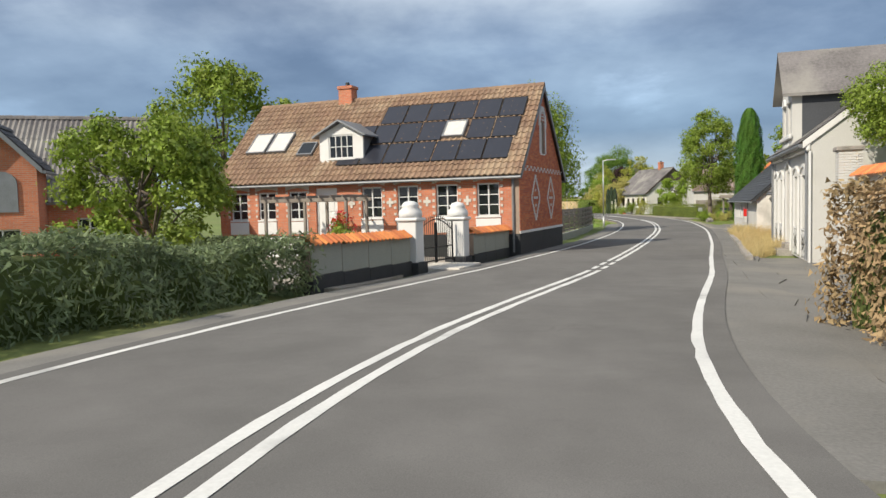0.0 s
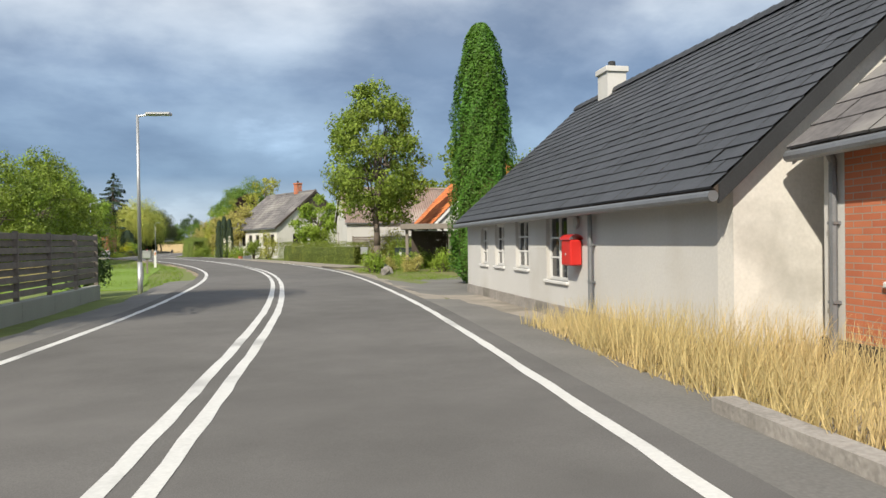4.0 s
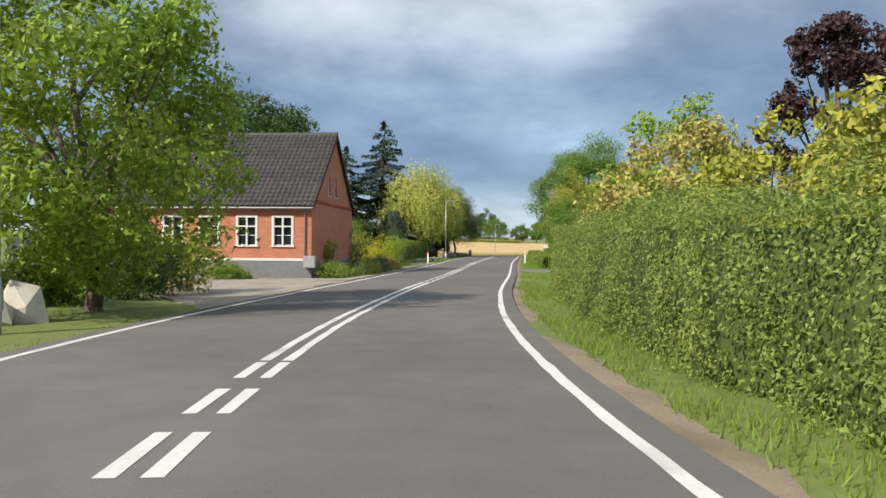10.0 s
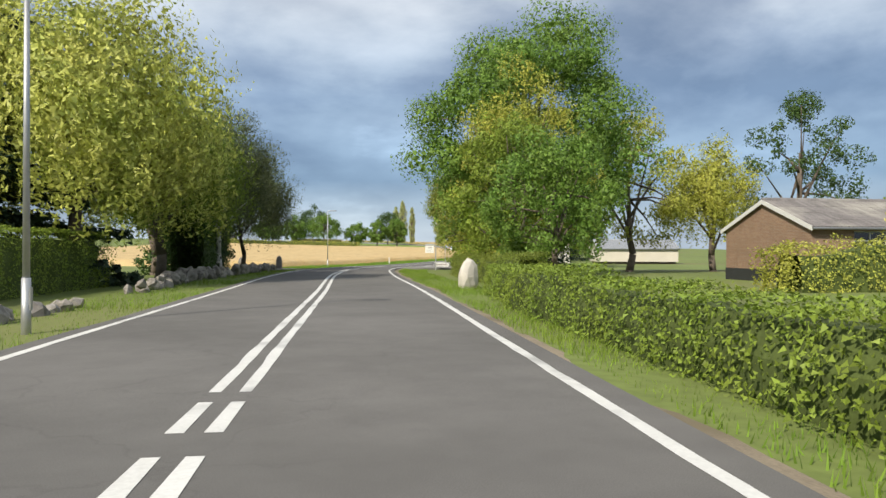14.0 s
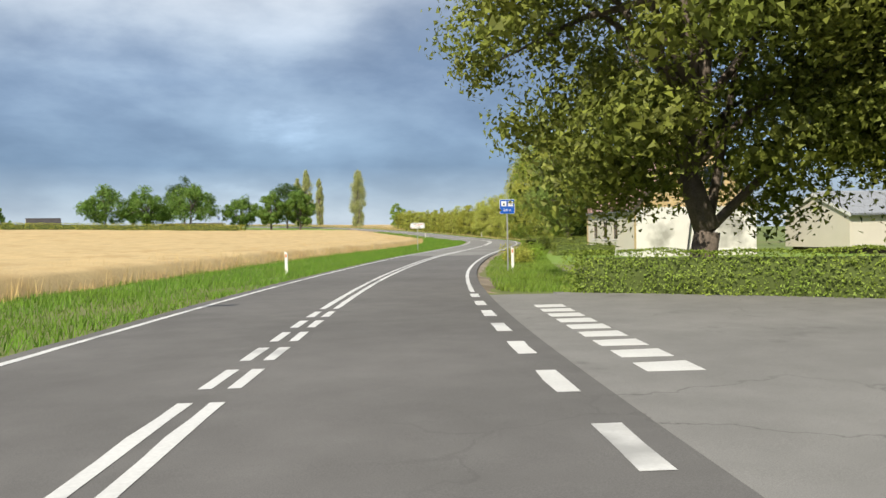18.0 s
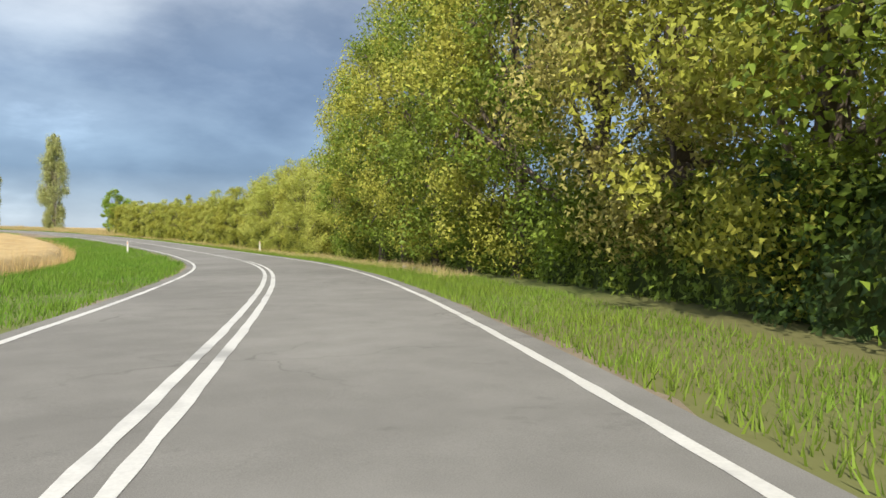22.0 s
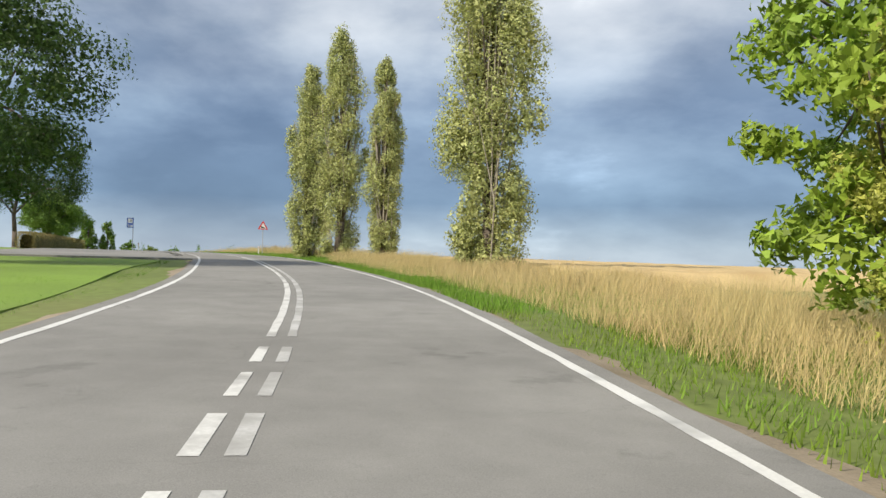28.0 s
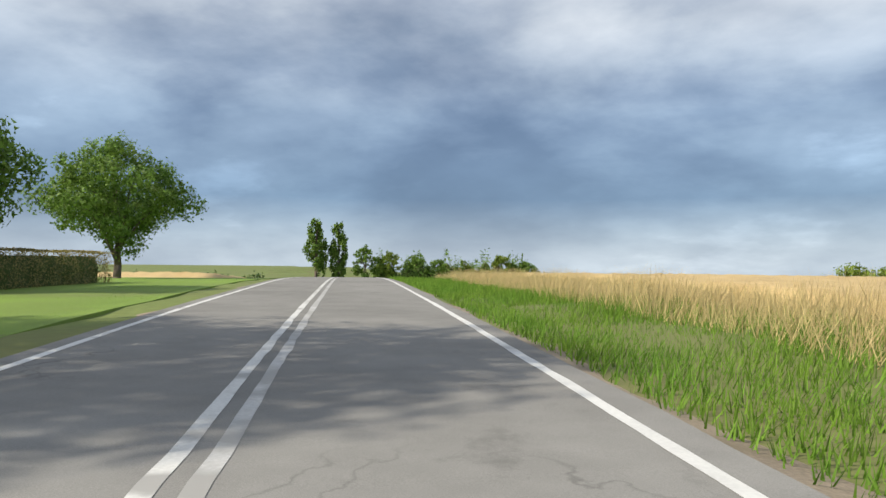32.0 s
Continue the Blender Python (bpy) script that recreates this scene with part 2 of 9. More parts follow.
def asphalt_material(name, base, wear):
    """Rolled asphalt: stone grain, paler wheel-worn patches, dark smears, and fine cracks where it is old."""
    m = bpy.data.materials.new(name)
    m.use_nodes = True
    N, L = m.node_tree.nodes, m.node_tree.links
    b = N["Principled BSDF"]
    b.inputs["Roughness"].default_value = 0.95
    b.inputs["Specular IOR Level"].default_value = 0.12
    tc = N.new("ShaderNodeTexCoord")

    def noise_at(scale, detail, lo, hi, a, z, rough=0.55):
        n = N.new("ShaderNodeTexNoise")
        n.inputs["Scale"].default_value, n.inputs["Detail"].default_value, n.inputs["Roughness"].default_value = scale, detail, rough
        L.new(tc.outputs["Object"], n.inputs["Vector"])
        r = N.new("ShaderNodeMapRange")
        for key, v in (("From Min", lo), ("From Max", hi), ("To Min", a), ("To Max", z)):
            r.inputs[key].default_value = v
        L.new(n.outputs["Fac"], r.inputs["Value"])
        return r.outputs[0]
    val = noise_at(120, 2, 0.3, 0.7, 0.86, 1.14)
    for f in (noise_at(0.22, 5, 0.35, 0.65, 0.88, 1.12), noise_at(1.7, 6, 0.35, 0.7, 0.93, 1.07), noise_at(0.9, 8, 0.60, 0.70, 1.0, 1.0 - 0.5 * wear, 0.7)):
        mu = N.new("ShaderNodeMath"); mu.operation = "MULTIPLY"
        L.new(val, mu.inputs[0]); L.new(f, mu.inputs[1])
        val = mu.outputs[0]
    # cracks: the borders of large uneven cells, broken up by a patchy mask
    vo = N.new("ShaderNodeTexVoronoi"); vo.feature = "DISTANCE_TO_EDGE"; vo.inputs["Scale"].default_value = 0.55
    wob = N.new("ShaderNodeTexNoise"); wob.inputs["Scale"].default_value = 2.5; wob.inputs["Detail"].default_value = 5
    L.new(tc.outputs["Object"], wob.inputs["Vector"])
    ad = N.new("ShaderNodeVectorMath"); ad.operation = "MULTIPLY_ADD"; ad.inputs[1].default_value = (0.7, 0.7, 0.0)
    L.new(wob.outputs["Color"], ad.inputs[0]); L.new(tc.outputs["Object"], ad.inputs[2])
    L.new(ad.outputs[0], vo.inputs["Vector"])
    cr = N.new("ShaderNodeMapRange"); cr.inputs["From Max"].default_value = 0.012; cr.inputs["To Min"].default_value = 1.0; cr.inputs["To Max"].default_value = 0.0
    L.new(vo.outputs["Distance"], cr.inputs["Value"])
    ck = N.new("ShaderNodeMath"); ck.operation = "MULTIPLY"
    L.new(cr.outputs[0], ck.inputs[0]); L.new(noise_at(0.16, 3, 0.50, 0.60, 0.0, 1.6 * wear), ck.inputs[1])
    dk = N.new("ShaderNodeMath"); dk.operation = "MULTIPLY_ADD"; dk.inputs[1].default_value = -0.55; dk.inputs[2].default_value = 1.0; dk.use_clamp = True
    L.new(ck.outputs[0], dk.inputs[0])
    mu = N.new("ShaderNodeMath"); mu.operation = "MULTIPLY"
    L.new(val, mu.inputs[0]); L.new(dk.outputs[0], mu.inputs[1])
    hv = N.new("ShaderNodeHueSaturation"); hv.inputs["Color"].default_value = (*base, 1)
    L.new(mu.outputs[0], hv.inputs["Value"]); L.new(hv.outputs[0], b.inputs["Base Color"])
    bp = N.new("ShaderNodeBump"); bp.inputs["Strength"].default_value = 0.12; bp.inputs["Distance"].default_value = 0.004
    L.new(mu.outputs[0], bp.inputs["Height"]); L.new(bp.outputs[0], b.inputs["Normal"])
    return m


def glass_material():
    m = bpy.data.materials.new("window_glass")
    m.use_nodes = True
    N, L = m.node_tree.nodes, m.node_tree.links
    b = N["Principled BSDF"]
    b.inputs["Base Color"].default_value = (0.012, 0.015, 0.018, 1)
    b.inputs["Roughness"].default_value = 0.04
    b.inputs["Specular IOR Level"].default_value = 0.6
    tc = N.new("ShaderNodeTexCoord")
    ns = N.new("ShaderNodeTexNoise"); ns.inputs["Scale"].default_value = 1.5
    L.new(tc.outputs["Object"], ns.inputs["Vector"])
    bp = N.new("ShaderNodeBump"); bp.inputs["Strength"].default_value = 0.03
    L.new(ns.outputs["Fac"], bp.inputs["Height"]); L.new(bp.outputs[0], b.inputs["Normal"])
    return m


MAT = {
    "asphalt": asphalt_material("asphalt", (0.142, 0.138, 0.133), 0.14),
    "asphalt_pale": asphalt_material("asphalt_pale", (0.225, 0.221, 0.21), 0.45),
    "asphalt_old": material("asphalt_old", (0.165, 0.16, 0.15), 0.9, 0.25, 0.8, 35, 0.4, tint=(0.2, 0.19, 0.17)),
    "line_paint": material("line_paint", (0.62, 0.62, 0.60), 0.6, 0.12, 1.5, 30, 0.2, tint=(0.36, 0.36, 0.35), tint_at=(0.56, 0.7)),
    "line_faded": material("line_faded", (0.58, 0.58, 0.56), 0.7, 0.15, 2.5, 30, 0.1, tint=(0.34, 0.335, 0.32), tint_at=(0.5, 0.62)),
    "line_worn": material("line_worn", (0.46, 0.46, 0.45), 0.7, 0.2, 2.5, 30, 0.1, tint=(0.32, 0.315, 0.30), tint_at=(0.42, 0.56)),
    "ground": material("ground", (0.14, 0.18, 0.045), 0.95, 0.3, 0.08, 4, 0.5, tint=(0.16, 0.16, 0.06), tint_at=(0.5, 0.68)),
    "gravel": material("gravel", (0.30, 0.27, 0.23), 0.95, 0.3, 1.2, 45, 0.6, tint=(0.20, 0.18, 0.15)),
    "dirt": material("dirt", (0.25, 0.205, 0.15), 0.95, 0.3, 0.9, 30, 0.6, tint=(0.17, 0.14, 0.09)),
    "lawn": material("lawn", (0.16, 0.25, 0.035), 0.9, 0.22, 0.25, 14, 0.5, tint=(0.15, 0.2, 0.045), tint_at=(0.52, 0.7)),
    "brick_red": brick_material("brick_red", (0.52, 0.175, 0.085), (0.43, 0.13, 0.065), (0.32, 0.26, 0.21)),
    "brick_piece": material("brick_piece", (0.46, 0.145, 0.072), 0.85, 0.15, 6, 60, 0.4, island=0.22),
    "brick_single": material("brick_single", (0.46, 0.145, 0.072), 0.85, 0.15, 6, 60, 0.4, rnd=0.22),
    "mortar": material("mortar", (0.30, 0.23, 0.18), 0.95, 0.15, 4, 60, 0.3),
    "brick_brown": brick_material("brick_brown", (0.27, 0.17, 0.11), (0.22, 0.13, 0.09), (0.30, 0.26, 0.21)),
    "brick_yellow": brick_material("brick_yellow", (0.56, 0.40, 0.19), (0.50, 0.34, 0.15), (0.48, 0.42, 0.32)),
    "render_white": material("render_white", (0.55, 0.545, 0.53), 0.9, 0.06, 0.8, 25, 0.25, tint=(0.46, 0.44, 0.40), tint_at=(0.54, 0.74)),
    "render_cream": material("render_cream", (0.55, 0.515, 0.445), 0.9, 0.06, 0.8, 25, 0.25, tint=(0.56, 0.50, 0.41), tint_at=(0.56, 0.78)),
    "render_putty": material("render_putty", (0.50, 0.495, 0.475), 0.9, 0.06, 0.8, 25, 0.25, tint=(0.43, 0.425, 0.40), tint_at=(0.56, 0.78)),
    "render_grey": material("render_grey", (0.30, 0.31, 0.27), 0.9, 0.1, 1.2, 30, 0.3, tint=(0.22, 0.22, 0.19)),
    "render_dirty": material("render_dirty", (0.66, 0.64, 0.60), 0.95, 0.1, 1.0, 25, 0.35, tint=(0.33, 0.32, 0.29), tint_at=(0.50, 0.66)),
    "white_paint": material("white_paint", (0.63, 0.63, 0.62), 0.55, 0.05, 3, 50, 0.1),
    "plinth_black": material("plinth_black", (0.03, 0.032, 0.035), 0.7, 0.2, 2, 40, 0.2),
    "tile_brown": material("tile_brown", (0.23, 0.15, 0.10), 0.85, 0.3, 0.9, 18, 0.4, tint=(0.30, 0.22, 0.15), island=0.12),
    "tile_red": material("tile_red", (0.50, 0.16, 0.055), 0.8, 0.25, 1.0, 18, 0.4, tint=(0.30, 0.12, 0.06), tint_at=(0.52, 0.72), island=0.2),
    "tile_orange": material("tile_orange", (0.62, 0.21, 0.07), 0.75, 0.2, 2.0, 18, 0.3, island=0.18),
    "tile_dark": material("tile_dark", (0.062, 0.056, 0.055), 0.65, 0.25, 1.0, 18, 0.3, island=0.12),
    "slate": material("slate", (0.052, 0.056, 0.064), 0.6, 0.2, 0.8, 20, 0.25, island=0.14),
    "fibre_grey": material("fibre_grey", (0.155, 0.145, 0.145), 0.9, 0.3, 0.8, 12, 0.4, tint=(0.26, 0.25, 0.23), tint_at=(0.48, 0.66), island=0.15),
    "fibre_brown": material("fibre_brown", (0.25, 0.19, 0.165), 0.9, 0.25, 0.6, 14, 0.35, tint=(0.34, 0.29, 0.26)),
    "fibre_pink": material("fibre_pink", (0.36, 0.22, 0.19), 0.9, 0.25, 0.7, 14, 0.4, tint=(0.24, 0.17, 0.15), island=0.15),
    "wood_grey": material("wood_grey", (0.20, 0.175, 0.15), 0.85, 0.25, 2.5, 30, 0.3, island=0.15),
    "wood_dark": material("wood_dark", (0.07, 0.055, 0.045), 0.85, 0.3, 2.5, 30, 0.3),
    "bark": material("bark", (0.13, 0.105, 0.085), 0.95, 0.35, 3, 22, 0.8),
    "bark_birch": material("bark_birch", (0.55, 0.53, 0.49), 0.85, 0.2, 3, 14, 0.4, tint=(0.06, 0.055, 0.05), tint_at=(0.56, 0.62)),
    "stone": material("stone", (0.27, 0.25, 0.23), 0.9, 0.3, 2.0, 25, 0.6, tint=(0.16, 0.15, 0.13), rnd=0.2),
    "stone_pale": material("stone_pale", (0.52, 0.49, 0.44), 0.9, 0.2, 2.0, 25, 0.5),
    "galv": material("galvanised", (0.45, 0.46, 0.47), 0.45, 0.1, 4, 50, 0.1, metal=0.7),
    "zinc": material("zinc", (0.22, 0.23, 0.245), 0.5, 0.15, 4, 50, 0.1, metal=0.5),
    "plastic_white": material("plastic_white", (0.72, 0.72, 0.70), 0.5, 0.06, 5, 60, 0.05),
    "iron_black": material("iron_black", (0.012, 0.012, 0.013), 0.45, 0.2, 5, 60, 0.1),
    "solar": material("solar_cell", (0.022, 0.024, 0.034), 0.3, 0.2, 2, 40, 0.02, spec=0.6),
    "red_paint": material("red_paint", (0.55, 0.025, 0.02), 0.4, 0.1, 4, 60, 0.05),
    "sign_blue": material("sign_blue", (0.012, 0.10, 0.48), 0.4, 0.05, 5, 60, 0.0),
    "sign_white": material("sign_white", (0.75, 0.75, 0.74), 0.4, 0.04, 5, 60, 0.0),
    "sign_red": material("sign_red", (0.60, 0.03, 0.02), 0.4, 0.05, 5, 60, 0.0),
    "sign_black": material("sign_black", (0.015, 0.015, 0.015), 0.5, 0.1, 5, 60, 0.0),
    "rubber": material("rubber", (0.02, 0.02, 0.02), 0.8, 0.2, 5, 60, 0.2),
    "terracotta": material("terracotta", (0.45, 0.17, 0.09), 0.8, 0.15, 5, 50, 0.2),
    "wheat": material("wheat", (0.50, 0.37, 0.18), 0.95, 0.22, 0.5, 12, 0.9, tint=(0.44, 0.31, 0.14)),
    "wheat_stalk": leaf_material("wheat_stalk", (0.56, 0.41, 0.19), 0.3, 0.25, 0.8),
    "dry_grass": leaf_material("dry_grass", (0.56, 0.45, 0.22), 0.3, 0.3, 0.8),
    "grass": leaf_material("grass_blade", (0.19, 0.29, 0.04), 0.4, 0.4, 0.7),
    "grass_lush": leaf_material("grass_lush", (0.16, 0.29, 0.035), 0.4, 0.4, 0.7),
    "leaf_mid": leaf_material("leaf_mid", (0.20, 0.275, 0.04), 0.4, 0.3),
    "leaf_bright": leaf_material("leaf_bright", (0.25, 0.36, 0.045), 0.35, 0.3),
    "leaf_dark": leaf_material("leaf_dark", (0.065, 0.115, 0.028), 0.4, 0.3),
    "leaf_yellow": leaf_material("leaf_yellow", (0.42, 0.39, 0.12), 0.4, 0.3),
    "leaf_olive": leaf_material("leaf_olive", (0.37, 0.385, 0.068), 0.4, 0.3),
    "leaf_poplar": leaf_material("leaf_poplar", (0.43, 0.455, 0.185), 0.45, 0.3),
    "leaf_willow": leaf_material("leaf_willow", (0.46, 0.49, 0.12), 0.35, 0.3),
    "leaf_purple": leaf_material("leaf_purple", (0.06, 0.032, 0.032), 0.4, 0.25),
    "leaf_conifer": leaf_material("leaf_conifer", (0.055, 0.088, 0.055), 0.45, 0.2),
    "leaf_thuja": leaf_material("leaf_thuja", (0.075, 0.18, 0.02), 0.4, 0.25),
    "leaf_spread": leaf_material("leaf_spread", (0.165, 0.21, 0.105), 0.45, 0.35),
    "leaf_birch": leaf_material("leaf_birch", (0.115, 0.14, 0.065), 0.4, 0.35),
    "leaf_chestnut": leaf_material("leaf_chestnut", (0.185, 0.215, 0.038), 0.45, 0.3),
    "leaf_maple": leaf_material("leaf_maple", (0.145, 0.245, 0.042), 0.4, 0.3),
    "leaf_beech": leaf_material("leaf_beech", (0.27, 0.225, 0.08), 0.4, 0.35),
    "bark_pale": material("bark_pale", (0.36, 0.32, 0.26), 0.95, 0.3, 3, 22, 0.6),
    "leaf_hedgerow": leaf_material("leaf_hedgerow", (0.42, 0.455, 0.10), 0.35, 0.35),
    "leaf_gold": leaf_material("leaf_gold", (0.46, 0.47, 0.04), 0.35, 0.45),
    "leaf_tall_hedge": leaf_material("leaf_tall_hedge", (0.24, 0.315, 0.075), 0.4, 0.42),
    "dry_twig": leaf_material("dry_twig", (0.33, 0.24, 0.13), 0.4, 0.2, 0.85),
    "bin_green": material("bin_green", (0.02, 0.035, 0.03), 0.5, 0.15, 4, 50, 0.1),
    "leaf_hedge": leaf_material("leaf_hedge", (0.19, 0.235, 0.042), 0.4, 0.3),
    "sandstone": material("sandstone", (0.40, 0.31, 0.19), 0.95, 0.25, 3.0, 25, 0.5, tint=(0.26, 0.22, 0.15)),
    # solid core under leaf skins; the shade between leaves is in its dark colour
    "leaf_core_shade": material("leaf_core_shade", (0.07, 0.095, 0.022), 0.95, 0.3, 2, 20, 0.5),
    "petal_red": leaf_material("petal_red", (0.55, 0.02, 0.02), 0.25, 0.3),
    "petal_white": leaf_material("petal_white", (0.75, 0.72, 0.62), 0.15, 0.3),
    "petal_lilac": leaf_material("petal_lilac", (0.20, 0.15, 0.27), 0.3, 0.3),
    "sea": material("sea_water", (0.03, 0.07, 0.13), 0.25, 0.2, 0.01, 0.2, 0.1),
    "glass": glass_material(),
    "car_grey": material("car_grey", (0.06, 0.062, 0.066), 0.35, 0.1, 3, 40, 0.0, metal=0.4),
    "curtain": material("curtain", (0.55, 0.53, 0.50), 0.9, 0.12, 6, 40, 0.2),
    "curtain_red": material("curtain_red", (0.42, 0.06, 0.05), 0.9, 0.15, 6, 40, 0.2),
}


# ---------------------------------------------------------------- mesh helpers
class Geo:
    """Collects vertices and faces of one mesh."""

    def __init__(self):
        self.v, self.f = [], []

    def add(self, verts, faces):
        n = len(self.v)
        self.v += [tuple(p) for p in verts]
        self.f += [tuple(i + n for i in q) for q in faces]
        return self

    def box(self, x0, x1, y0, y1, z0, z1, c=0.0, m=None):
        """A box; c chamfers its edges; m moves it."""
        if c <= 0:
            vs = [(x, y, z) for x in (x0, x1) for y in (y0, y1) for z in (z0, z1)]
            fs = [(0, 1, 3, 2), (4, 6, 7, 5), (0, 4, 5, 1), (2, 3, 7, 6), (0, 2, 6, 4), (1, 5, 7, 3)]
        else:
            c = min(c, (x1 - x0) * 0.45, (y1 - y0) * 0.45, (z1 - z0) * 0.45)
            vs, idx = [], {}
            for i, X in enumerate((x0, x1)):
                for j, Y in enumerate((y0, y1)):
                    for k, Z in enumerate((z0, z1)):
                        sx, sy, sz = (c, -c)[i], (c, -c)[j], (c, -c)[k]
                        for a, p in enumerate(((X, Y + sy, Z + sz), (X + sx, Y, Z + sz), (X + sx, Y + sy, Z))):
                            idx[i, j, k, a] = len(vs)
                            vs.append(p)
            g = lambda i, j, k, a: idx[i, j, k, a]
            fs = []
            for i in (0, 1):
                q = [g(i, 0, 0, 0), g(i, 0, 1, 0), g(i, 1, 1, 0), g(i, 1, 0, 0)]
                fs.append(tuple(q if i == 0 else q[::-1]))
            for j in (0, 1):
                q = [g(0, j, 0, 1), g(1, j, 0, 1), g(1, j, 1, 1), g(0, j, 1, 1)]
                fs.append(tuple(q if j == 0 else q[::-1]))
            for k in (0, 1):
                q = [g(0, 0, k, 2), g(0, 1, k, 2), g(1, 1, k, 2), g(1, 0, k, 2)]
                fs.append(tuple(q if k == 0 else q[::-1]))
            for i in (0, 1):
                for j in (0, 1):
                    q = [g(i, j, 0, 0), g(i, j, 0, 1), g(i, j, 1, 1), g(i, j, 1, 0)]
                    fs.append(tuple(q if (i + j) % 2 == 0 else q[::-1])[::-1])
            for i in (0, 1):
                for k in (0, 1):
                    q = [g(i, 0, k, 0), g(i, 0, k, 2), g(i, 1, k, 2), g(i, 1, k, 0)]
                    fs.append(tuple(q if (i + k) % 2 == 0 else q[::-1]))
            for j in (0, 1):
                for k in (0, 1):
                    q = [g(0, j, k, 1), g(0, j, k, 2), g(1, j, k, 2), g(1, j, k, 1)]
                    fs.append(tuple(q if (j + k) % 2 == 0 else q[::-1])[::-1])
            for i in (0, 1):
                for j in (0, 1):
                    for k in (0, 1):
                        q = [g(i, j, k, 0), g(i, j, k, 1), g(i, j, k, 2)]
                        fs.append(tuple(q if (i + j + k) % 2 == 0 else q[::-1]))
        if m is not None:
            vs = [m @ Vector(p) for p in vs]
        return self.add(vs, fs)

    def tube(self, a, b, r0, r1=None, n=8, caps=True):
        a, b = Vector(a), Vector(b)
        r1 = r0 if r1 is None else r1
        d = (b - a)
        if d.length < 1e-6:
            return self
        q = d.to_track_quat("Z", "Y")
        vs = []
        for p, r in ((a, r0), (b, r1)):
            for i in range(n):
                w = 2 * math.pi * i / n
                vs.append(p + q @ Vector((math.cos(w) * r, math.sin(w) * r, 0)))
        fs = [(i, (i + 1) % n, n + (i + 1) % n, n + i) for i in range(n)]
        if caps:
            fs += [tuple(range(n))[::-1], tuple(range(n, 2 * n))]
        return self.add(vs, fs)

    def lathe(self, profile, n=16, at=(0, 0, 0)):
        """Rings of (radius, height), turned round the z axis."""
        vs = [(at[0] + r * math.cos(2 * math.pi * i / n), at[1] + r * math.sin(2 * math.pi * i / n), at[2] + z) for r, z in profile for i in range(n)]
        fs = [(k * n + i, k * n + (i + 1) % n, (k + 1) * n + (i + 1) % n, (k + 1) * n + i) for k in range(len(profile) - 1) for i in range(n)]
        fs += [tuple(range(n))[::-1], tuple(range((len(profile) - 1) * n, len(profile) * n))]
        return self.add(vs, fs)

    def prism(self, poly, y0, y1, m=None):
        """A polygon in x and z, drawn out along y."""
        n = len(poly)
        vs = [(x, y0, z) for x, z in poly] + [(x, y1, z) for x, z in poly]
        fs = [tuple(range(n)), tuple(range(n, 2 * n))[::-1]] + [(i, n + i, n + (i + 1) % n, (i + 1) % n) for i in range(n)]
        if m is not None:
            vs = [m @ Vector(p) for p in vs]
        return self.add(vs, fs)

    def mesh(self, name, mat, smooth=False):
        me = bpy.data.meshes.new(name)
        me.from_pydata(self.v, [], self.f)
        bm = bmesh.new(); bm.from_mesh(me)
        bmesh.ops.recalc_face_normals(bm, faces=bm.faces)
        bm.to_mesh(me); bm.free()
        me.materials.append(mat)
        if smooth:
            me.polygons.foreach_set("use_smooth", [True] * len(me.polygons))
        return me


def np_mesh(name, verts, quads, mat, smooth=False):
    me = bpy.data.meshes.new(name)
    verts = np.asarray(verts, dtype=np.float32)
    quads = np.asarray(quads, dtype=np.int32)
    k = quads.shape[1]
    me.vertices.add(len(verts)); me.vertices.foreach_set("co", verts.ravel())
    me.loops.add(quads.size); me.loops.foreach_set("vertex_index", quads.ravel())
    me.polygons.add(len(quads)); me.polygons.foreach_set("loop_start", np.arange(0, quads.size, k, dtype=np.int32))
    me.polygons.foreach_set("use_smooth", np.full(len(quads), smooth))
    me.update(calc_edges=True)
    me.materials.append(mat)
    return me


def part(name, geo, mat, parent=None, label="", smooth=False, m=None):
    """Links one mesh as one object, under its thing or part."""
    me = geo.mesh(name, MAT[mat], smooth) if isinstance(geo, Geo) else geo
    ob = new(name, me)
    if parent is not None:
        ob.parent = parent
    if m is not None:
        ob.matrix_basis = m
    if label:
        ob["label"] = label
    return ob


def thing(name, m, label, category, group="", kind=""):
    ob = new(name)
    ob.empty_display_size = 0.2
    ob.matrix_basis = m
    return tagged(ob, label, category, group, kind)


def place(x, y, z, deg=0.0):
    return pose(x, y, z, 0, 0, deg)


# ---------------------------------------------------------------- the road's line
KNOTS_VILLAGE = [(-1.9, -37.98, 1.57), (-1.59, -11.98, 0.5), (-1.15, 4.19, -0.16), (4.17, 19.35, -0.58), (9.59, 34.13, -0.73), (14.52, 49.06, -0.76), (18.11, 64.3, -0.69), (19.06, 79.95, -0.61), (18.09, 95.63, -0.52), (17.5, 111.59, -0.66), (19.2, 127.4, -0.84), (22.35, 142.94, -0.9), (25.6, 158.42, -0.91), (28.87, 173.88, -0.92), (32.24, 189.3, -0.98), (35.48, 204.8, -1.09), (39.44, 220.19, -1.27), (44.71, 235.19, -1.48), (51.09, 249.76, -1.71), (58.42, 263.84, -1.84)]
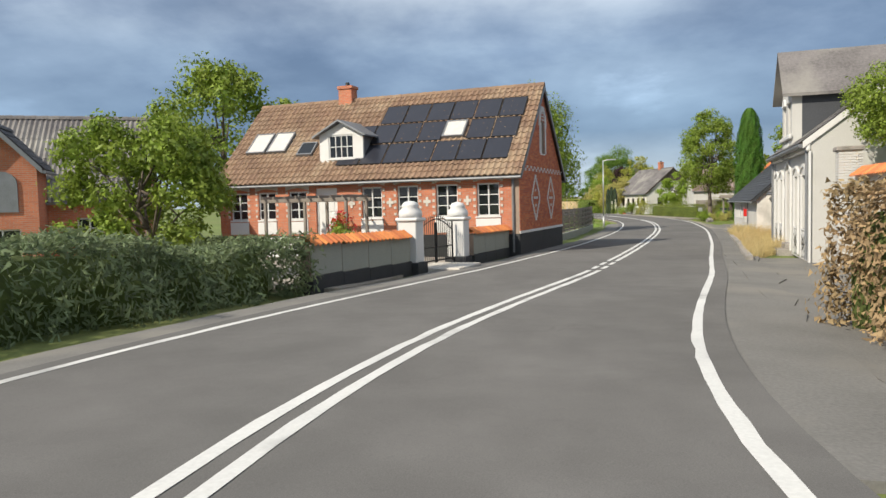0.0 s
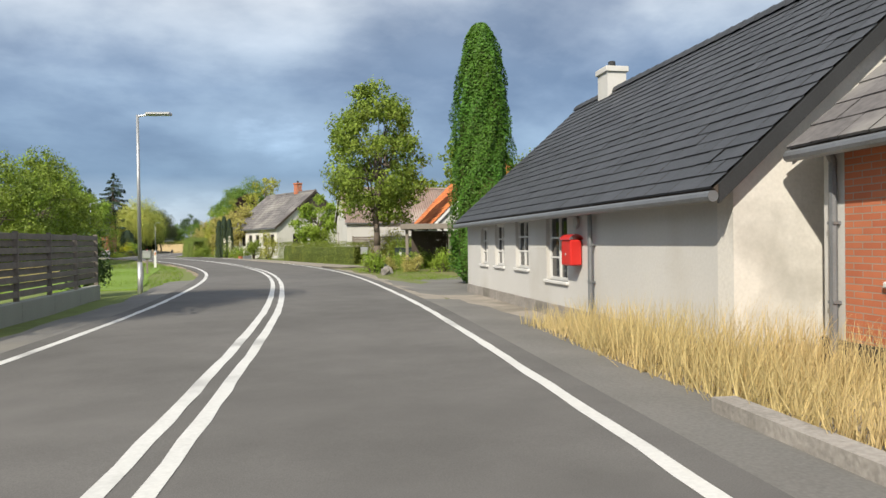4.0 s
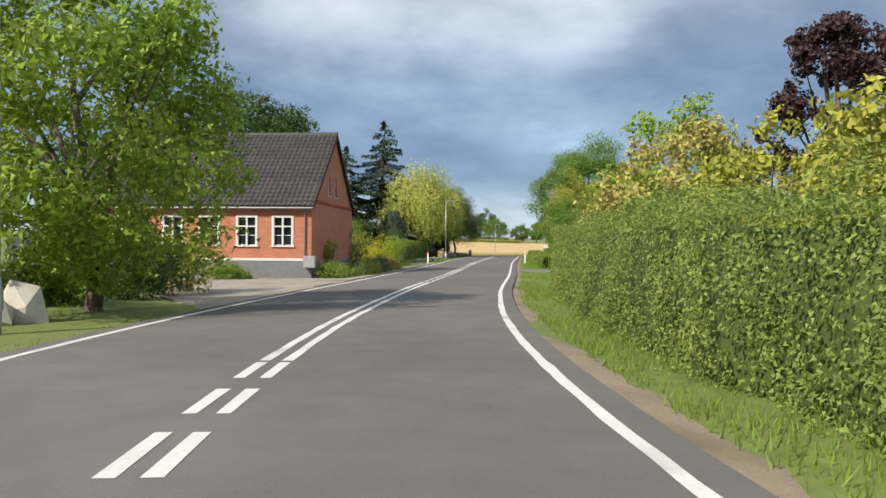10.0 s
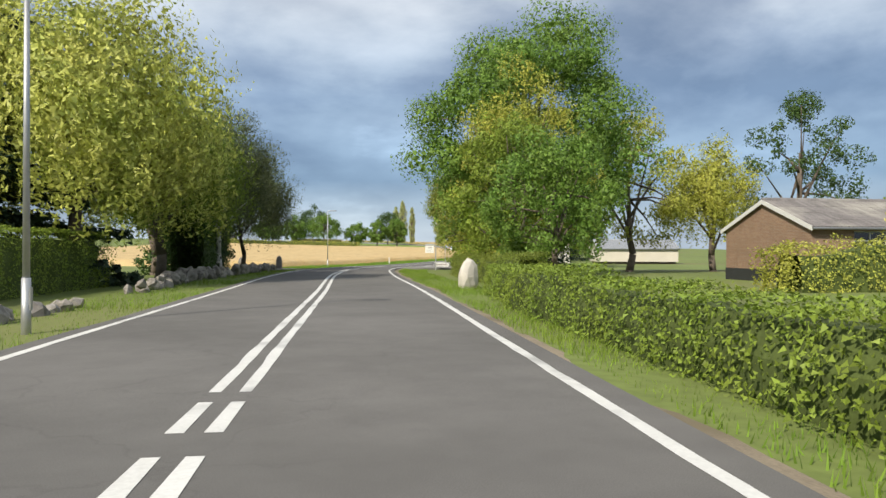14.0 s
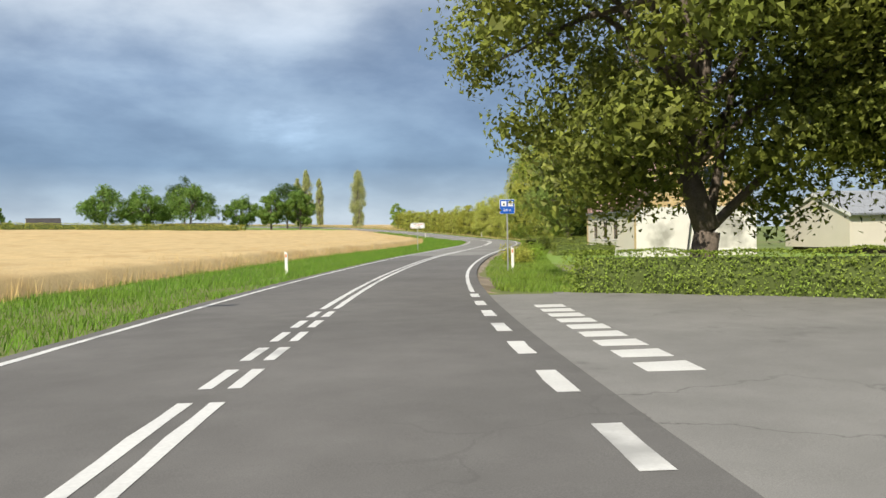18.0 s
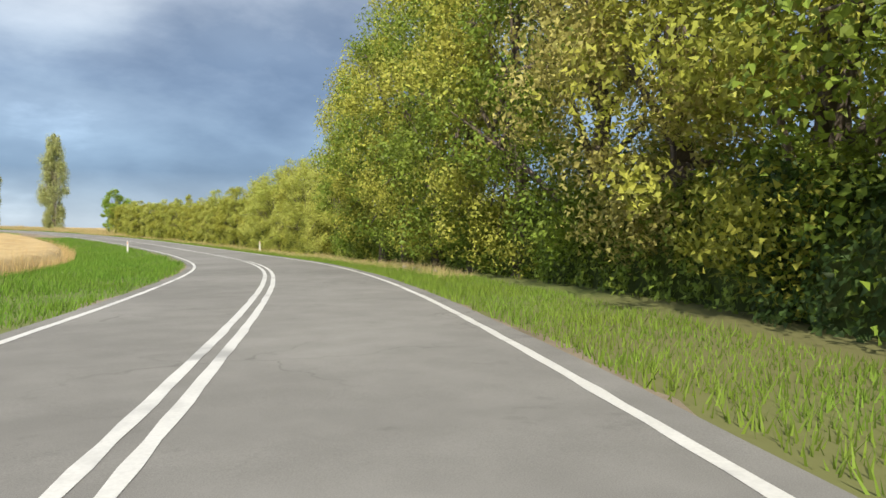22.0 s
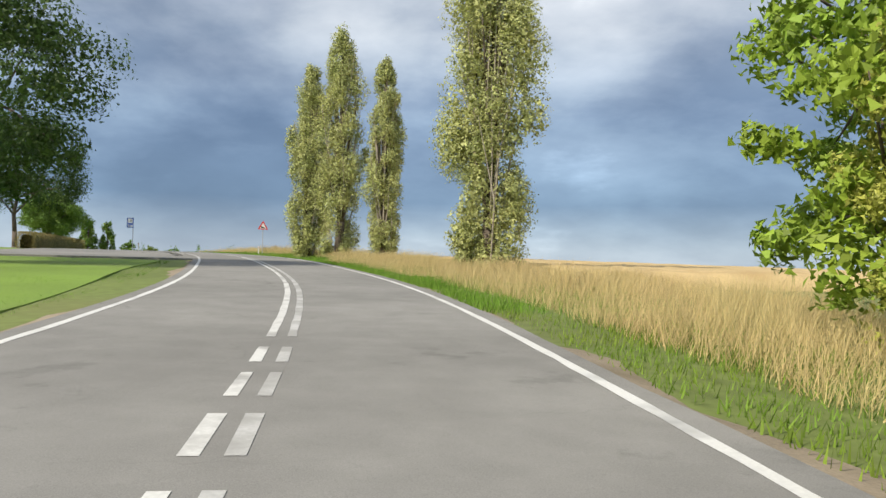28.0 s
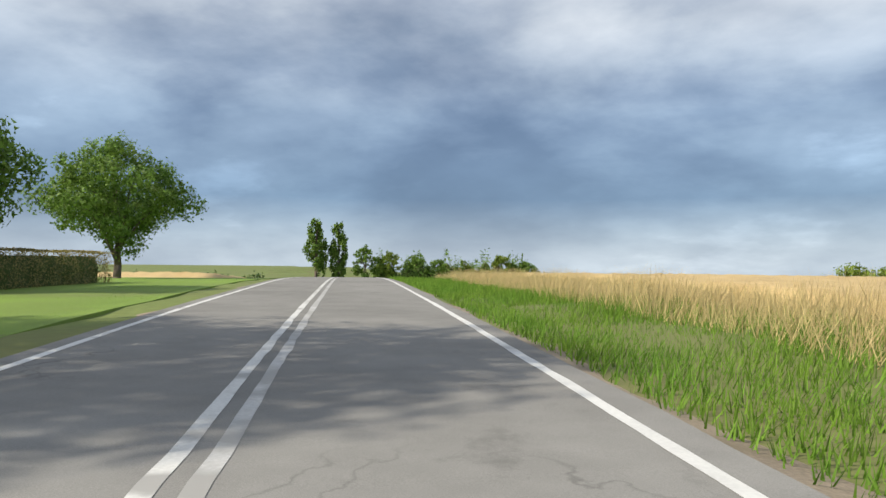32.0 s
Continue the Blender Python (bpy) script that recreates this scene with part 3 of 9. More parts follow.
KNOTS_COUNTRY = [(66.89, 277.28, -1.79), (76.1, 290.17, -1.76), (85.37, 302.91, -1.68), (93.72, 316.23, -1.59), (100.88, 330.16, -1.57), (106.57, 344.77, -1.49), (110.59, 359.93, -1.19), (113.46, 375.39, -0.7), (114.98, 391.0, -0.08), (114.87, 406.76, 0.57), (113.45, 422.33, 1.2), (110.26, 437.77, 1.78), (106.19, 452.96, 2.29), (100.78, 467.76, 2.7), (94.88, 482.4, 3.04), (87.4, 500.95, 3.39), (78.06, 524.14, 3.49), (64.98, 556.6, 2.74), (42.55, 612.25, 0.24), (-2.31, 723.55, -4.46)]
KNOTS = KNOTS_VILLAGE + KNOTS_COUNTRY


def spline(points, step=0.5):
    P = [Vector(p) for p in points]
    P = [P[0] * 2 - P[1]] + P + [P[-1] * 2 - P[-2]]
    out = []
    for i in range(1, len(P) - 2):
        a, b, c, d = P[i - 1:i + 3]
        n = max(2, int((c - b).length / step))
        for k in range(n):
            u = k / n
            out.append(0.5 * ((2 * b) + (c - a) * u + (2 * a - 5 * b + 4 * c - d) * u * u + (3 * b - a - 3 * c + d) * u ** 3))
    out.append(P[-2])
    return np.array([tuple(p) for p in out])


LINE = spline(KNOTS)
LINE_S = np.concatenate([[0], np.cumsum(np.hypot(np.diff(LINE[:, 0]), np.diff(LINE[:, 1])))])
TANG = np.gradient(LINE[:, :2], axis=0)
TANG /= np.linalg.norm(TANG, axis=1)[:, None]
S0 = LINE_S[int(np.argmin(np.hypot(LINE[:, 0] + 1.45, LINE[:, 1])))]
LINE_S -= S0


def on_road(s, e=0.0):
    """x, y, z and the heading (degrees, anticlockwise from +y) at s metres along the centre line, e metres to its right."""
    x, y, z = (float(np.interp(s, LINE_S, LINE[:, k])) for k in range(3))
    tx, ty = float(np.interp(s, LINE_S, TANG[:, 0])), float(np.interp(s, LINE_S, TANG[:, 1]))
    n = math.hypot(tx, ty)
    tx, ty = tx / n, ty / n
    return x + e * ty, y - e * tx, z, math.degrees(math.atan2(-tx, ty))


def on_road_np(s, e):
    x, y, z = (np.interp(s, LINE_S, LINE[:, k]) for k in range(3))
    tx, ty = np.interp(s, LINE_S, TANG[:, 0]), np.interp(s, LINE_S, TANG[:, 1])
    n = np.hypot(tx, ty)
    return x + e * ty / n, y - e * tx / n, z


def road_of(x, y):
    d = np.hypot(LINE[:, 0] - x, LINE[:, 1] - y)
    i = int(np.argmin(d))
    v = np.array([x, y]) - LINE[i, :2]
    return LINE_S[i], float(v[0] * TANG[i, 1] - v[1] * TANG[i, 0])


def height_np(x, y):
    """The ground: level with the road beside it, easing into the land farther off."""
    x, y = np.asarray(x, float), np.asarray(y, float)
    shape = x.shape
    x, y = x.ravel(), y.ravel()
    out = np.empty(len(x))
    LX, LY, LZ = LINE[::8, 0], LINE[::8, 1], LINE[::8, 2]
    for a in range(0, len(x), 4000):
        d = np.hypot(x[a:a + 4000, None] - LX, y[a:a + 4000, None] - LY)
        dm = d.min(axis=1)
        w = np.exp(-(d - dm[:, None]) / (0.12 * dm[:, None] + 0.8))
        z = (w * LZ).sum(1) / w.sum(1)
        i = d.argmin(axis=1)
        j = np.minimum(i * 8, len(LINE) - 1)
        e = (x[a:a + 4000] - LINE[j, 0]) * TANG[j, 1] - (y[a:a + 4000] - LINE[j, 1]) * TANG[j, 0]
        s = LINE_S[j]
        z = z - 0.07 - 0.10 * np.clip((dm - 3.4) / 1.2, 0, 1)
        # the corn field on the rise beside the road, and the fall towards the sea beyond
        z = z + np.clip((dm - 12) / 140, 0, 1) * 2.2 * (e < 0) * np.clip((s - 190) / 60, 0, 1) * np.clip((560 - s) / 60, 0, 1)
        z = z + 0.55 * np.exp(-((e - 7.5) / 3.0) ** 2) * np.exp(-((s - 500) / 22) ** 2) * np.clip((dm - 5.6) / 4.5, 0, 1) + 0.35 * np.exp(-((e - 6.5) / 2.5) ** 2) * np.clip((s - 425) / 15, 0, 1) * np.clip((545 - s) / 20, 0, 1) * np.clip((dm - 5.6) / 4.5, 0, 1)
        z = z + 0.35 * np.exp(-(((x[a:a + 4000] - 8) / 6) ** 2 + ((y[a:a + 4000] - 118) / 8) ** 2)) * np.clip((dm - 4.5) / 2, 0, 1)
        z = z - 34 * np.clip((dm - 90) / 800, 0, 1) ** 1.3 * (e > 0) * np.clip((s - 380) / 100, 0, 1)
        out[a:a + 4000] = z
    return out.reshape(shape)


def height(x, y):
    return float(height_np(np.array([x]), np.array([y]))[0])


# ---------------------------------------------------------------- ground, road and markings
def axis_steps(a, b, fine, far):
    mid = np.arange(a, b + fine, fine)
    grow = fine * 1.28 ** np.arange(1, 60)
    grow = np.cumsum(grow)
    grow = grow[grow < far]
    return np.concatenate([(a - grow)[::-1], mid, mid[-1] + grow])


def build_ground():
    xs, ys = axis_steps(-30, 165, 2.5, 3800), axis_steps(-50, 620, 2.5, 3800)
    X, Y = np.meshgrid(xs, ys)
    Z = height_np(X, Y)
    nx, ny = len(xs), len(ys)
    i = np.arange(nx * ny).reshape(ny, nx)
    quads = np.stack([i[:-1, :-1], i[:-1, 1:], i[1:, 1:], i[1:, :-1]], -1).reshape(-1, 4)
    me = np_mesh("ground", np.stack([X, Y, Z], -1).reshape(-1, 3), quads, MAT["ground"], True)
    tagged(new("ground", me), "grass-covered ground rolling away to the horizon", "ground", kind="structure")
    sea = Geo().box(700, 4700, -3000, 4700, -31, -30)
    ob = part("water", sea, "sea")
    tagged(ob, "strip of dark blue sea on the horizon", "sea", kind="structure")


def ribbon(name, mat, e0, e1, s0, s1, lift, label, category, wob=0.0, step=1.0, under=0.25, seed=0, drop=0.0):
    """A strip along the road with a thickness of its own; wob makes its outer edge uneven."""
    s = np.arange(s0, s1 + step * 0.5, step)
    rng = np.random.default_rng(seed + int(abs(s0) * 7))
    w = np.convolve(rng.normal(0, 1, len(s) + 4), np.ones(5) / 5, "valid") * wob
    ea, eb = (e(s) if callable(e) else np.full(len(s), float(e)) for e in (e0, e1))
    far = abs(eb[0]) >= abs(ea[0])
    if wob:
        if far:
            eb = eb + w
        else:
            ea = ea + w
    rows = []
    la, lb = (lift, lift - drop) if far else (lift - drop, lift)
    for e, dz in ((ea, -under), (ea, la), (eb, lb), (eb, -under)):
        x, y, z = on_road_np(s, e)
        rows.append(np.stack([x, y, z + dz], -1))
    V = np.stack(rows, 1).reshape(-1, 3)
    n = len(s)
    k = np.arange(n - 1)
    q = [np.stack([4 * k + j, 4 * k + j + 1, 4 * k + j + 5, 4 * k + j + 4], -1) for j in range(3)]
    q = np.concatenate(q + [np.array([[0, 3, 2, 1], [4 * n - 4, 4 * n - 3, 4 * n - 2, 4 * n - 1]])])
    me = np_mesh(name, V, q[:, ::-1] if eb[0] < ea[0] else q, MAT[mat], False)
    return tagged(new(name, me), label, category, kind="structure")


def patch(name, mat, corners, lift, label, category, n=14, kind="structure"):
    """A sheet between four corners, laid on the ground."""
    c = [np.array(p, float) for p in corners]
    u, v = np.meshgrid(np.linspace(0, 1, n), np.linspace(0, 1, n))
    wob = 0.12 * np.sin(9 * u + 3 * v) * ((v < 0.01) | (v > 0.99)) + 0.1 * np.sin(11 * v) * ((u < 0.01) | (u > 0.99))
    x = (1 - u) * (1 - v) * c[0][0] + u * (1 - v) * c[1][0] + u * v * c[2][0] + (1 - u) * v * c[3][0] + wob
    y = (1 - u) * (1 - v) * c[0][1] + u * (1 - v) * c[1][1] + u * v * c[2][1] + (1 - u) * v * c[3][1] + wob
    z = height_np(x, y) + lift
    # a skirt that runs down into the ground all round
    x, y, z = np.pad(x, 1, "edge"), np.pad(y, 1, "edge"), np.pad(z, 1, "edge")
    for row in (z[0], z[-1], z[:, 0], z[:, -1]):
        row -= 0.4
    n += 2
    i = np.arange(n * n).reshape(n, n)
    q = np.stack([i[:-1, :-1], i[:-1, 1:], i[1:, 1:], i[1:, :-1]], -1).reshape(-1, 4)
    turn = (c[1][0] - c[0][0]) * (c[3][1] - c[0][1]) - (c[1][1] - c[0][1]) * (c[3][0] - c[0][0])
    me = np_mesh(name, np.stack([x, y, z], -1).reshape(-1, 3), q if turn > 0 else q[:, ::-1], MAT[mat], False)
    return tagged(new(name, me), label, category, kind=kind)


S_END = float(LINE_S[-1])
# how far the painted lines stand from the middle, which changes with the bends
LEFT_S = (8, 18, 24, 35, 57, 70, 85, 95, 104, 112, 126, 134, 150, 166, 177, 218, 227, 235, 254, 272, 289, 296, 308, 328, 347, 366, 384, 437, 468, 498, 505)
LEFT_E = (-2.92, -3.08, -2.8, -2.5, -2.35, -2.5, -2.57, -2.85, -3.15, -3.1, -3.08, -2.72, -2.64, -2.62, -2.85, -3.2, -3.2, -2.94, -2.74, -2.64, -2.4, -2.4, -2.62, -2.7, -2.7, -3.05, -2.88, -2.77, -2.8, -2.75, -2.45)
RIGHT_S = (8, 22, 56, 70, 82, 95, 108, 121, 135, 150, 167, 218, 235, 254, 272, 290, 308, 328, 345, 363, 382, 438, 468, 500, 540)
RIGHT_E = (2.85, 2.82, 2.92, 2.77, 2.97, 2.84, 2.88, 2.79, 3.1, 3.07, 2.87, 2.97, 2.86, 2.89, 2.96, 3.07, 3.02, 3.1, 3.1, 3.16, 3.18, 3.05, 3.15, 2.92, 2.92)
MID_S = (12, 22, 56, 64, 69, 80, 84, 95, 110, 121, 135, 150, 166, 218, 235, 256, 290, 308, 327, 345, 365, 382, 438, 469, 500)
MID_E = (0.0, 0.05, 0.03, -0.05, -0.15, 0.0, 0.08, 0.0, -0.14, -0.11, 0.13, 0.1, -0.08, -0.11, -0.05, 0.0, 0.02, -0.02, -0.18, 0.03, -0.03, 0.05, 0.08, 0.06, 0.06)


def eased(at, xs, ys):
    """The table's value, smoothed over a few metres."""
    return sum(np.interp(np.asarray(at, float) + d, xs, ys) for d in (-5, -2.5, 0, 2.5, 5)) / 5


def left_line(s): return eased(s, LEFT_S, LEFT_E)
def right_line(s): return eased(s, RIGHT_S, RIGHT_E)
def mid_line(s): return eased(s, MID_S, MID_E)
def left_rim(s): return left_line(s) - 0.32
def right_rim(s): return right_line(s) + 0.34


build_ground()
ribbon("road", "asphalt", left_rim, right_rim, -38, 291, 0.0, "grey asphalt road with worn patches", "road", 0.05)
ribbon("road", "asphalt_pale", left_rim, right_rim, 291, S_END, 0.0, "older pale grey asphalt road", "road", 0.05)
ribbon("shoulder_left", "asphalt_old", lambda s: left_rim(s) + 0.1, lambda s: left_rim(s) - 0.85, -20, 62, -0.012, "cracked pale asphalt shoulder", "shoulder", 0.25, drop=0.04)
ribbon("shoulder_right", "asphalt_old", lambda s: right_rim(s) - 0.1, lambda s: right_rim(s) + 1.0, 4, 51, -0.012, "cracked pale asphalt shoulder", "shoulder", 0.3, drop=0.04)
ribbon("verge_right", "gravel", lambda s: right_rim(s) - 0.1, lambda s: right_rim(s) + 0.75, 51, 74, -0.02, "pale gravel strip beside the road", "verge", 0.3, 0.6, drop=0.1)
for a, b in ((62, 471), (509, S_END - 60)):
    ribbon("verge_left", "dirt", lambda s: left_rim(s) + 0.1, lambda s: left_rim(s) - 0.36, a, b, -0.03, "sandy strip beside the road", "verge", 0.3, 0.6, drop=0.1)
for a, b in ((74, 237.5), (262.5, S_END - 60)):
    ribbon("verge_right", "dirt", lambda s: right_rim(s) - 0.1, lambda s: right_rim(s) + 0.42, a, b, -0.03, "sandy strip beside the road", "verge", 0.34, 0.6, drop=0.1)


def line_strip(name, e, width, s0, s1, label, mat="line_paint", lift=0.004, m_group=""):
    """Painted lines, one mesh for each unbroken line, their edges a little uneven."""
    s = np.linspace(s0, s1, max(2, int((s1 - s0) / 0.5) + 1))
    rng = np.random.default_rng(int(abs(s0) * 10) + 3)
    mid = e(s) if callable(e) else mid_line(s) + e
    rows = []
    for de in (-width / 2, width / 2):
        x, y, z = on_road_np(s, mid + de + rng.normal(0, 0.006, len(s)))
        rows.append(np.stack([x, y, z + lift], -1))
    V = np.stack(rows, 1).reshape(-1, 3)
    k = np.arange(len(s) - 1)
    q = np.stack([2 * k, 2 * k + 1, 2 * k + 3, 2 * k + 2], -1)
    ob = new(name, np_mesh(name, V, q, MAT[mat]))
    return tagged(ob, label, "road marking", m_group, "structure")


# the double line in the middle, broken at the drives
BREAKS = [(19.2, 23.8), (71.8, 77.8), (87.8, 90.9), (112.3, 118.5), (138.3, 145.7), (154, 162.4), (170.5, 178.5), (233.7, 237.4), (249.5, 257.6), (309.2, 314), (358.5, 365.3), (425, 438), (486, 497.6)]
edges = [-38.0] + [v for b in BREAKS for v in b] + [S_END]
for a, b in zip(edges[::2], edges[1::2]):
    worn = a > 330
    for e in (-0.125, 0.125):
        line_strip("centre_line", e, 0.12, a, b, "worn double white centre line" if worn else "double white centre line", "line_worn" if worn and e > 0 else "line_faded" if worn else "line_paint", m_group="centre lines")
for a, b in BREAKS:
    k = a + 0.55
    while k < b - 0.6:
        for e in (-0.125, 0.125):
            line_strip("centre_dash", e, 0.12, k, min(k + 0.97, b), "short white dash of the broken centre line", "line_worn" if a > 340 and e > 0 else "line_faded" if a > 340 else "line_paint", m_group="centre dashes")
        k += 1.52
for a, b in ((-38, 238.3), (261.4, S_END)):
    line_strip("edge_line", right_line, 0.12, a, b, "white edge line along the road", m_group="edge lines")
for k in range(11):
    line_strip("edge_dash", right_line, 0.2, 239.2 + k * 2.06, 240.22 + k * 2.06, "short white dash across the mouth of a side road", m_group="edge dashes")
for a, b in ((-38, 471), (506.4, S_END)):
    line_strip("edge_line", left_line, 0.12, a, b, "white edge line along the road", m_group="edge lines")
for k in range(20):
    line_strip("edge_dash", left_line, 0.17, 472.4 + k * 1.7, 473.3 + k * 1.7, "short white dash across the mouth of a side road", m_group="edge dashes")


# ---------------------------------------------------------------- plants
def leaf_cloud(name, centres, normals, size, mat, rng, slim=0.55, droop=0.0):
    """Many small folded leaves round the given places."""
    n = len(centres)
    nr = normals + rng.normal(0, 0.48, (n, 3))
    nr /= np.linalg.norm(nr, axis=1)[:, None] + 1e-9
    up = rng.normal(0, 1, (n, 3)); up[:, 2] -= droop
    t = np.cross(nr, up); t /= np.linalg.norm(t, axis=1)[:, None] + 1e-9
    b = np.cross(nr, t)
    sz = size * rng.uniform(0.6, 1.35, n)[:, None]
    a0, a1 = centres - b * sz * 0.5, centres + b * sz * 0.5
    s0, s1 = centres + t * sz * slim * 0.5 + nr * sz * 0.12, centres - t * sz * slim * 0.5 + nr * sz * 0.12
    if n > 6000:
        # in a dense crown each leaf is one pointed blade
        c0, c1 = centres - b * sz * 0.42 + t * sz * slim * 0.55, centres - b * sz * 0.3 - t * sz * slim * 0.62
        V = np.stack([c0, centres + b * sz * 0.62 + nr * sz * 0.15, c1], 1).reshape(-1, 3)
        k = np.arange(n) * 3
        return np_mesh(name, V, np.stack([k, k + 1, k + 2], -1), MAT[mat])
    V = np.stack([a0, s0, a1, s1], 1).reshape(-1, 3)
    k = np.arange(n) * 4
    return np_mesh(name, V, np.stack([k, k + 1, k + 2, k + 3], -1), MAT[mat])


def sphere_points(n, rng):
    v = rng.normal(0, 1, (n, 3))
    return v / (np.linalg.norm(v, axis=1)[:, None] + 1e-9)


def clump_points(clumps, radii, n, rng, squash=0.8, twig=6, spread=0.11):
    """Leaves in small sprays on the skin of each clump."""
    w = radii ** 2
    k = max(1, n // twig)
    c = rng.choice(len(clumps), k, p=w / w.sum())
    d = sphere_points(k, rng)
    r = radii[c][:, None] * rng.uniform(0.62, 1.12, (k, 1)) ** 0.7
    off = d * r
    off[:, 2] *= squash
    P = np.repeat(clumps[c] + off, twig, axis=0)
    P = P + rng.normal(0, 1, P.shape) * (np.repeat(radii[c], twig)[:, None] * spread + 0.02)
    return P, np.repeat(d, twig, axis=0)


def inner_growth(ob, clumps, radii, rng, mat, leaf, squash=0.8, floor=0.1, each=30):
    """The shaded leaves inside the clumps, coarser than those of the skin."""
    n = len(clumps) * each
    c = np.repeat(np.arange(len(clumps)), each)
    d = sphere_points(n, rng)
    off = d * radii[c][:, None] * 0.74 * rng.uniform(0, 1, (n, 1)) ** 0.4
    off[:, 2] *= squash
    P = clumps[c] + off
    P[:, 2] = np.maximum(P[:, 2], floor)
    size = max(1.25 * leaf, (0.34 if squash > 1.5 else 0.2) * float(radii.mean()))
    part("inner_leaves", leaf_cloud("inner_leaves", P, d, size, mat, rng, 0.75), mat, ob)["kind"] = "stuff"


def tree(name, label, x, y, h, rad, base, mat="leaf_mid", n=6000, leaf=0.24, shape="round", seed=0, trunk=0.0, bark="bark", z=None, lean=(0, 0), clumps=46, group="", category="tree"):
    """A tapered trunk with limbs, and a crown of leaf clumps with gaps between them."""
    rng = np.random.default_rng(seed * 977 + 13)
    n = int(n * 1.08)
    z = height(x, y) if z is None else z
    ob = thing(name, place(x, y, z - 0.05, rng.uniform(0, 360)), label, category, group)
    tr = trunk or max(0.09, h * 0.022)
    cz = (base + h) / 2
    hz = (h - base) / 2
    if shape == "column":
        k = clumps
        zz = rng.uniform(0, 1, k)
        prof = np.sin(np.pi * np.clip(zz * 0.86 + 0.12, 0, 1)) ** 0.6
        a = rng.uniform(0, 2 * np.pi, k)
        rr = rad * prof * rng.uniform(0.3, 0.8, k)
        C = np.stack([rr * np.cos(a), rr * np.sin(a), base + zz * (h - base) * 0.97], -1)
        R = rad * rng.uniform(0.2, 0.36, k) * (0.5 + 0.5 * prof)
        P, D = clump_points(C, R, n, rng, 1.9)
    elif shape == "thuja":
        zz = rng.uniform(0, 1, n) ** 0.9
        prof = np.clip(1.02 - zz ** 3.2, 0, 1) ** 0.5 * np.clip(zz * 9 + 0.55, 0, 1)
        a = rng.uniform(0, 2 * np.pi, n)
        lump = 1 + 0.10 * np.sin(a * 5 + zz * 14) + 0.07 * np.sin(a * 9 - zz * 31)
        rr = rad * prof * lump * rng.uniform(0.86, 1.05, n)
        P = np.stack([rr * np.cos(a), rr * np.sin(a), base + zz * (h - base)], -1)
        D = np.stack([np.cos(a), np.sin(a), 0.6 + 0 * a], -1)
        # solid core, coloured dark for the shade behind the outer leaves
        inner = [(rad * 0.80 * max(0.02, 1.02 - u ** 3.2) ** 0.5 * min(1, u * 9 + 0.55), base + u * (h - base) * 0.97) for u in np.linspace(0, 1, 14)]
        part("inner_growth", Geo().lathe(inner, 14), "leaf_core_shade", ob)
    elif shape == "conifer":
        # drooping boughs in loose whorls, each a flat spray of needles
        nb = 150
        fb = (np.arange(nb) + rng.uniform(0, 1, nb)) / nb
        fb = fb ** 1.25
        ab = rng.uniform(0, 2 * np.pi, nb)
        rb = (rad * (1.0 - fb) ** 0.66 * rng.uniform(0.72, 1.08, nb)) + 0.2
        w = rb ** 1.6; w /= w.sum()
        c = rng.choice(nb, n, p=w)
        u = rng.uniform(0.08, 1, n) ** 0.7
        across = rng.normal(0, 0.17, n) * rb[c] * (1.15 - 0.8 * u)
        rr = rb[c] * u
        P = np.stack([rr * np.cos(ab[c]) - across * np.sin(ab[c]), rr * np.sin(ab[c]) + across * np.cos(ab[c]),
                      base + fb[c] * (h - base) - 0.42 * rr + 0.2 * rr * u - np.abs(rng.normal(0, 0.16, n)) - 0.2 * np.abs(across)], -1)
        top = rng.uniform(0, 1, n) < 0.012
        P[top] = np.stack([rng.normal(0, 0.08, top.sum()), rng.normal(0, 0.08, top.sum()), rng.uniform(h * 0.94, h, top.sum())], -1)
        D = np.stack([np.cos(ab[c]) * 0.5, np.sin(ab[c]) * 0.5, 1 + 0 * u], -1)
        C, R = None, None
    elif shape == "willow":
        k = clumps
        d = sphere_points(k, rng); d[:, 2] = np.abs(d[:, 2]) * 0.9 + 0.02
        C = d * np.array([rad, rad, hz * 1.2]) * rng.uniform(0.6, 0.95, (k, 1)) + np.array([0, 0, base + hz * 0.62])
        strands = n // 26
        c = rng.integers(0, k, strands)
        st = C[c] + rng.normal(0, rad * 0.13, (strands, 3))
        ln = rng.uniform(0.25, 0.75, strands) * (st[:, 2] - base * 0.5)
        u = rng.uniform(0, 1, (strands, 26))
        P = st[:, None, :] + np.stack([0.18 * u * np.sign(st[:, 0])[:, None], 0.18 * u * np.sign(st[:, 1])[:, None] , -u * ln[:, None]], -1) + rng.normal(0, 0.07, (strands, 26, 3))
        P = P.reshape(-1, 3)
        Q, _ = clump_points(C, np.full(k, rad * 0.30), int(n * 0.75), rng, 1.15)
        P = np.concatenate([P, Q])
        P = P[P[:, 2] > base * 0.4]
        D = P - np.array([0, 0, cz]); D /= np.linalg.norm(D, axis=1)[:, None]
        R = np.full(k, rad * 0.25)
    else:
        k = clumps
        d = sphere_points(k, rng)
        C = d * np.array([rad, rad, hz]) * (rng.uniform(0.42, 0.96, (k, 1)) ** 0.6)
        C += rng.normal(0, rad * 0.06, C.shape)
        C[:, :2] *= (1.0 - 0.30 * np.clip((C[:, 2] / hz), -0.2, 1))[:, None]
        C += np.array([lean[0] * 0.5, lean[1] * 0.5, cz])
        R = rad * rng.uniform(0.15, 0.31, k)
        P, D = clump_points(C, R, n, rng)
    P[:, 2] = np.maximum(P[:, 2], 0.05)
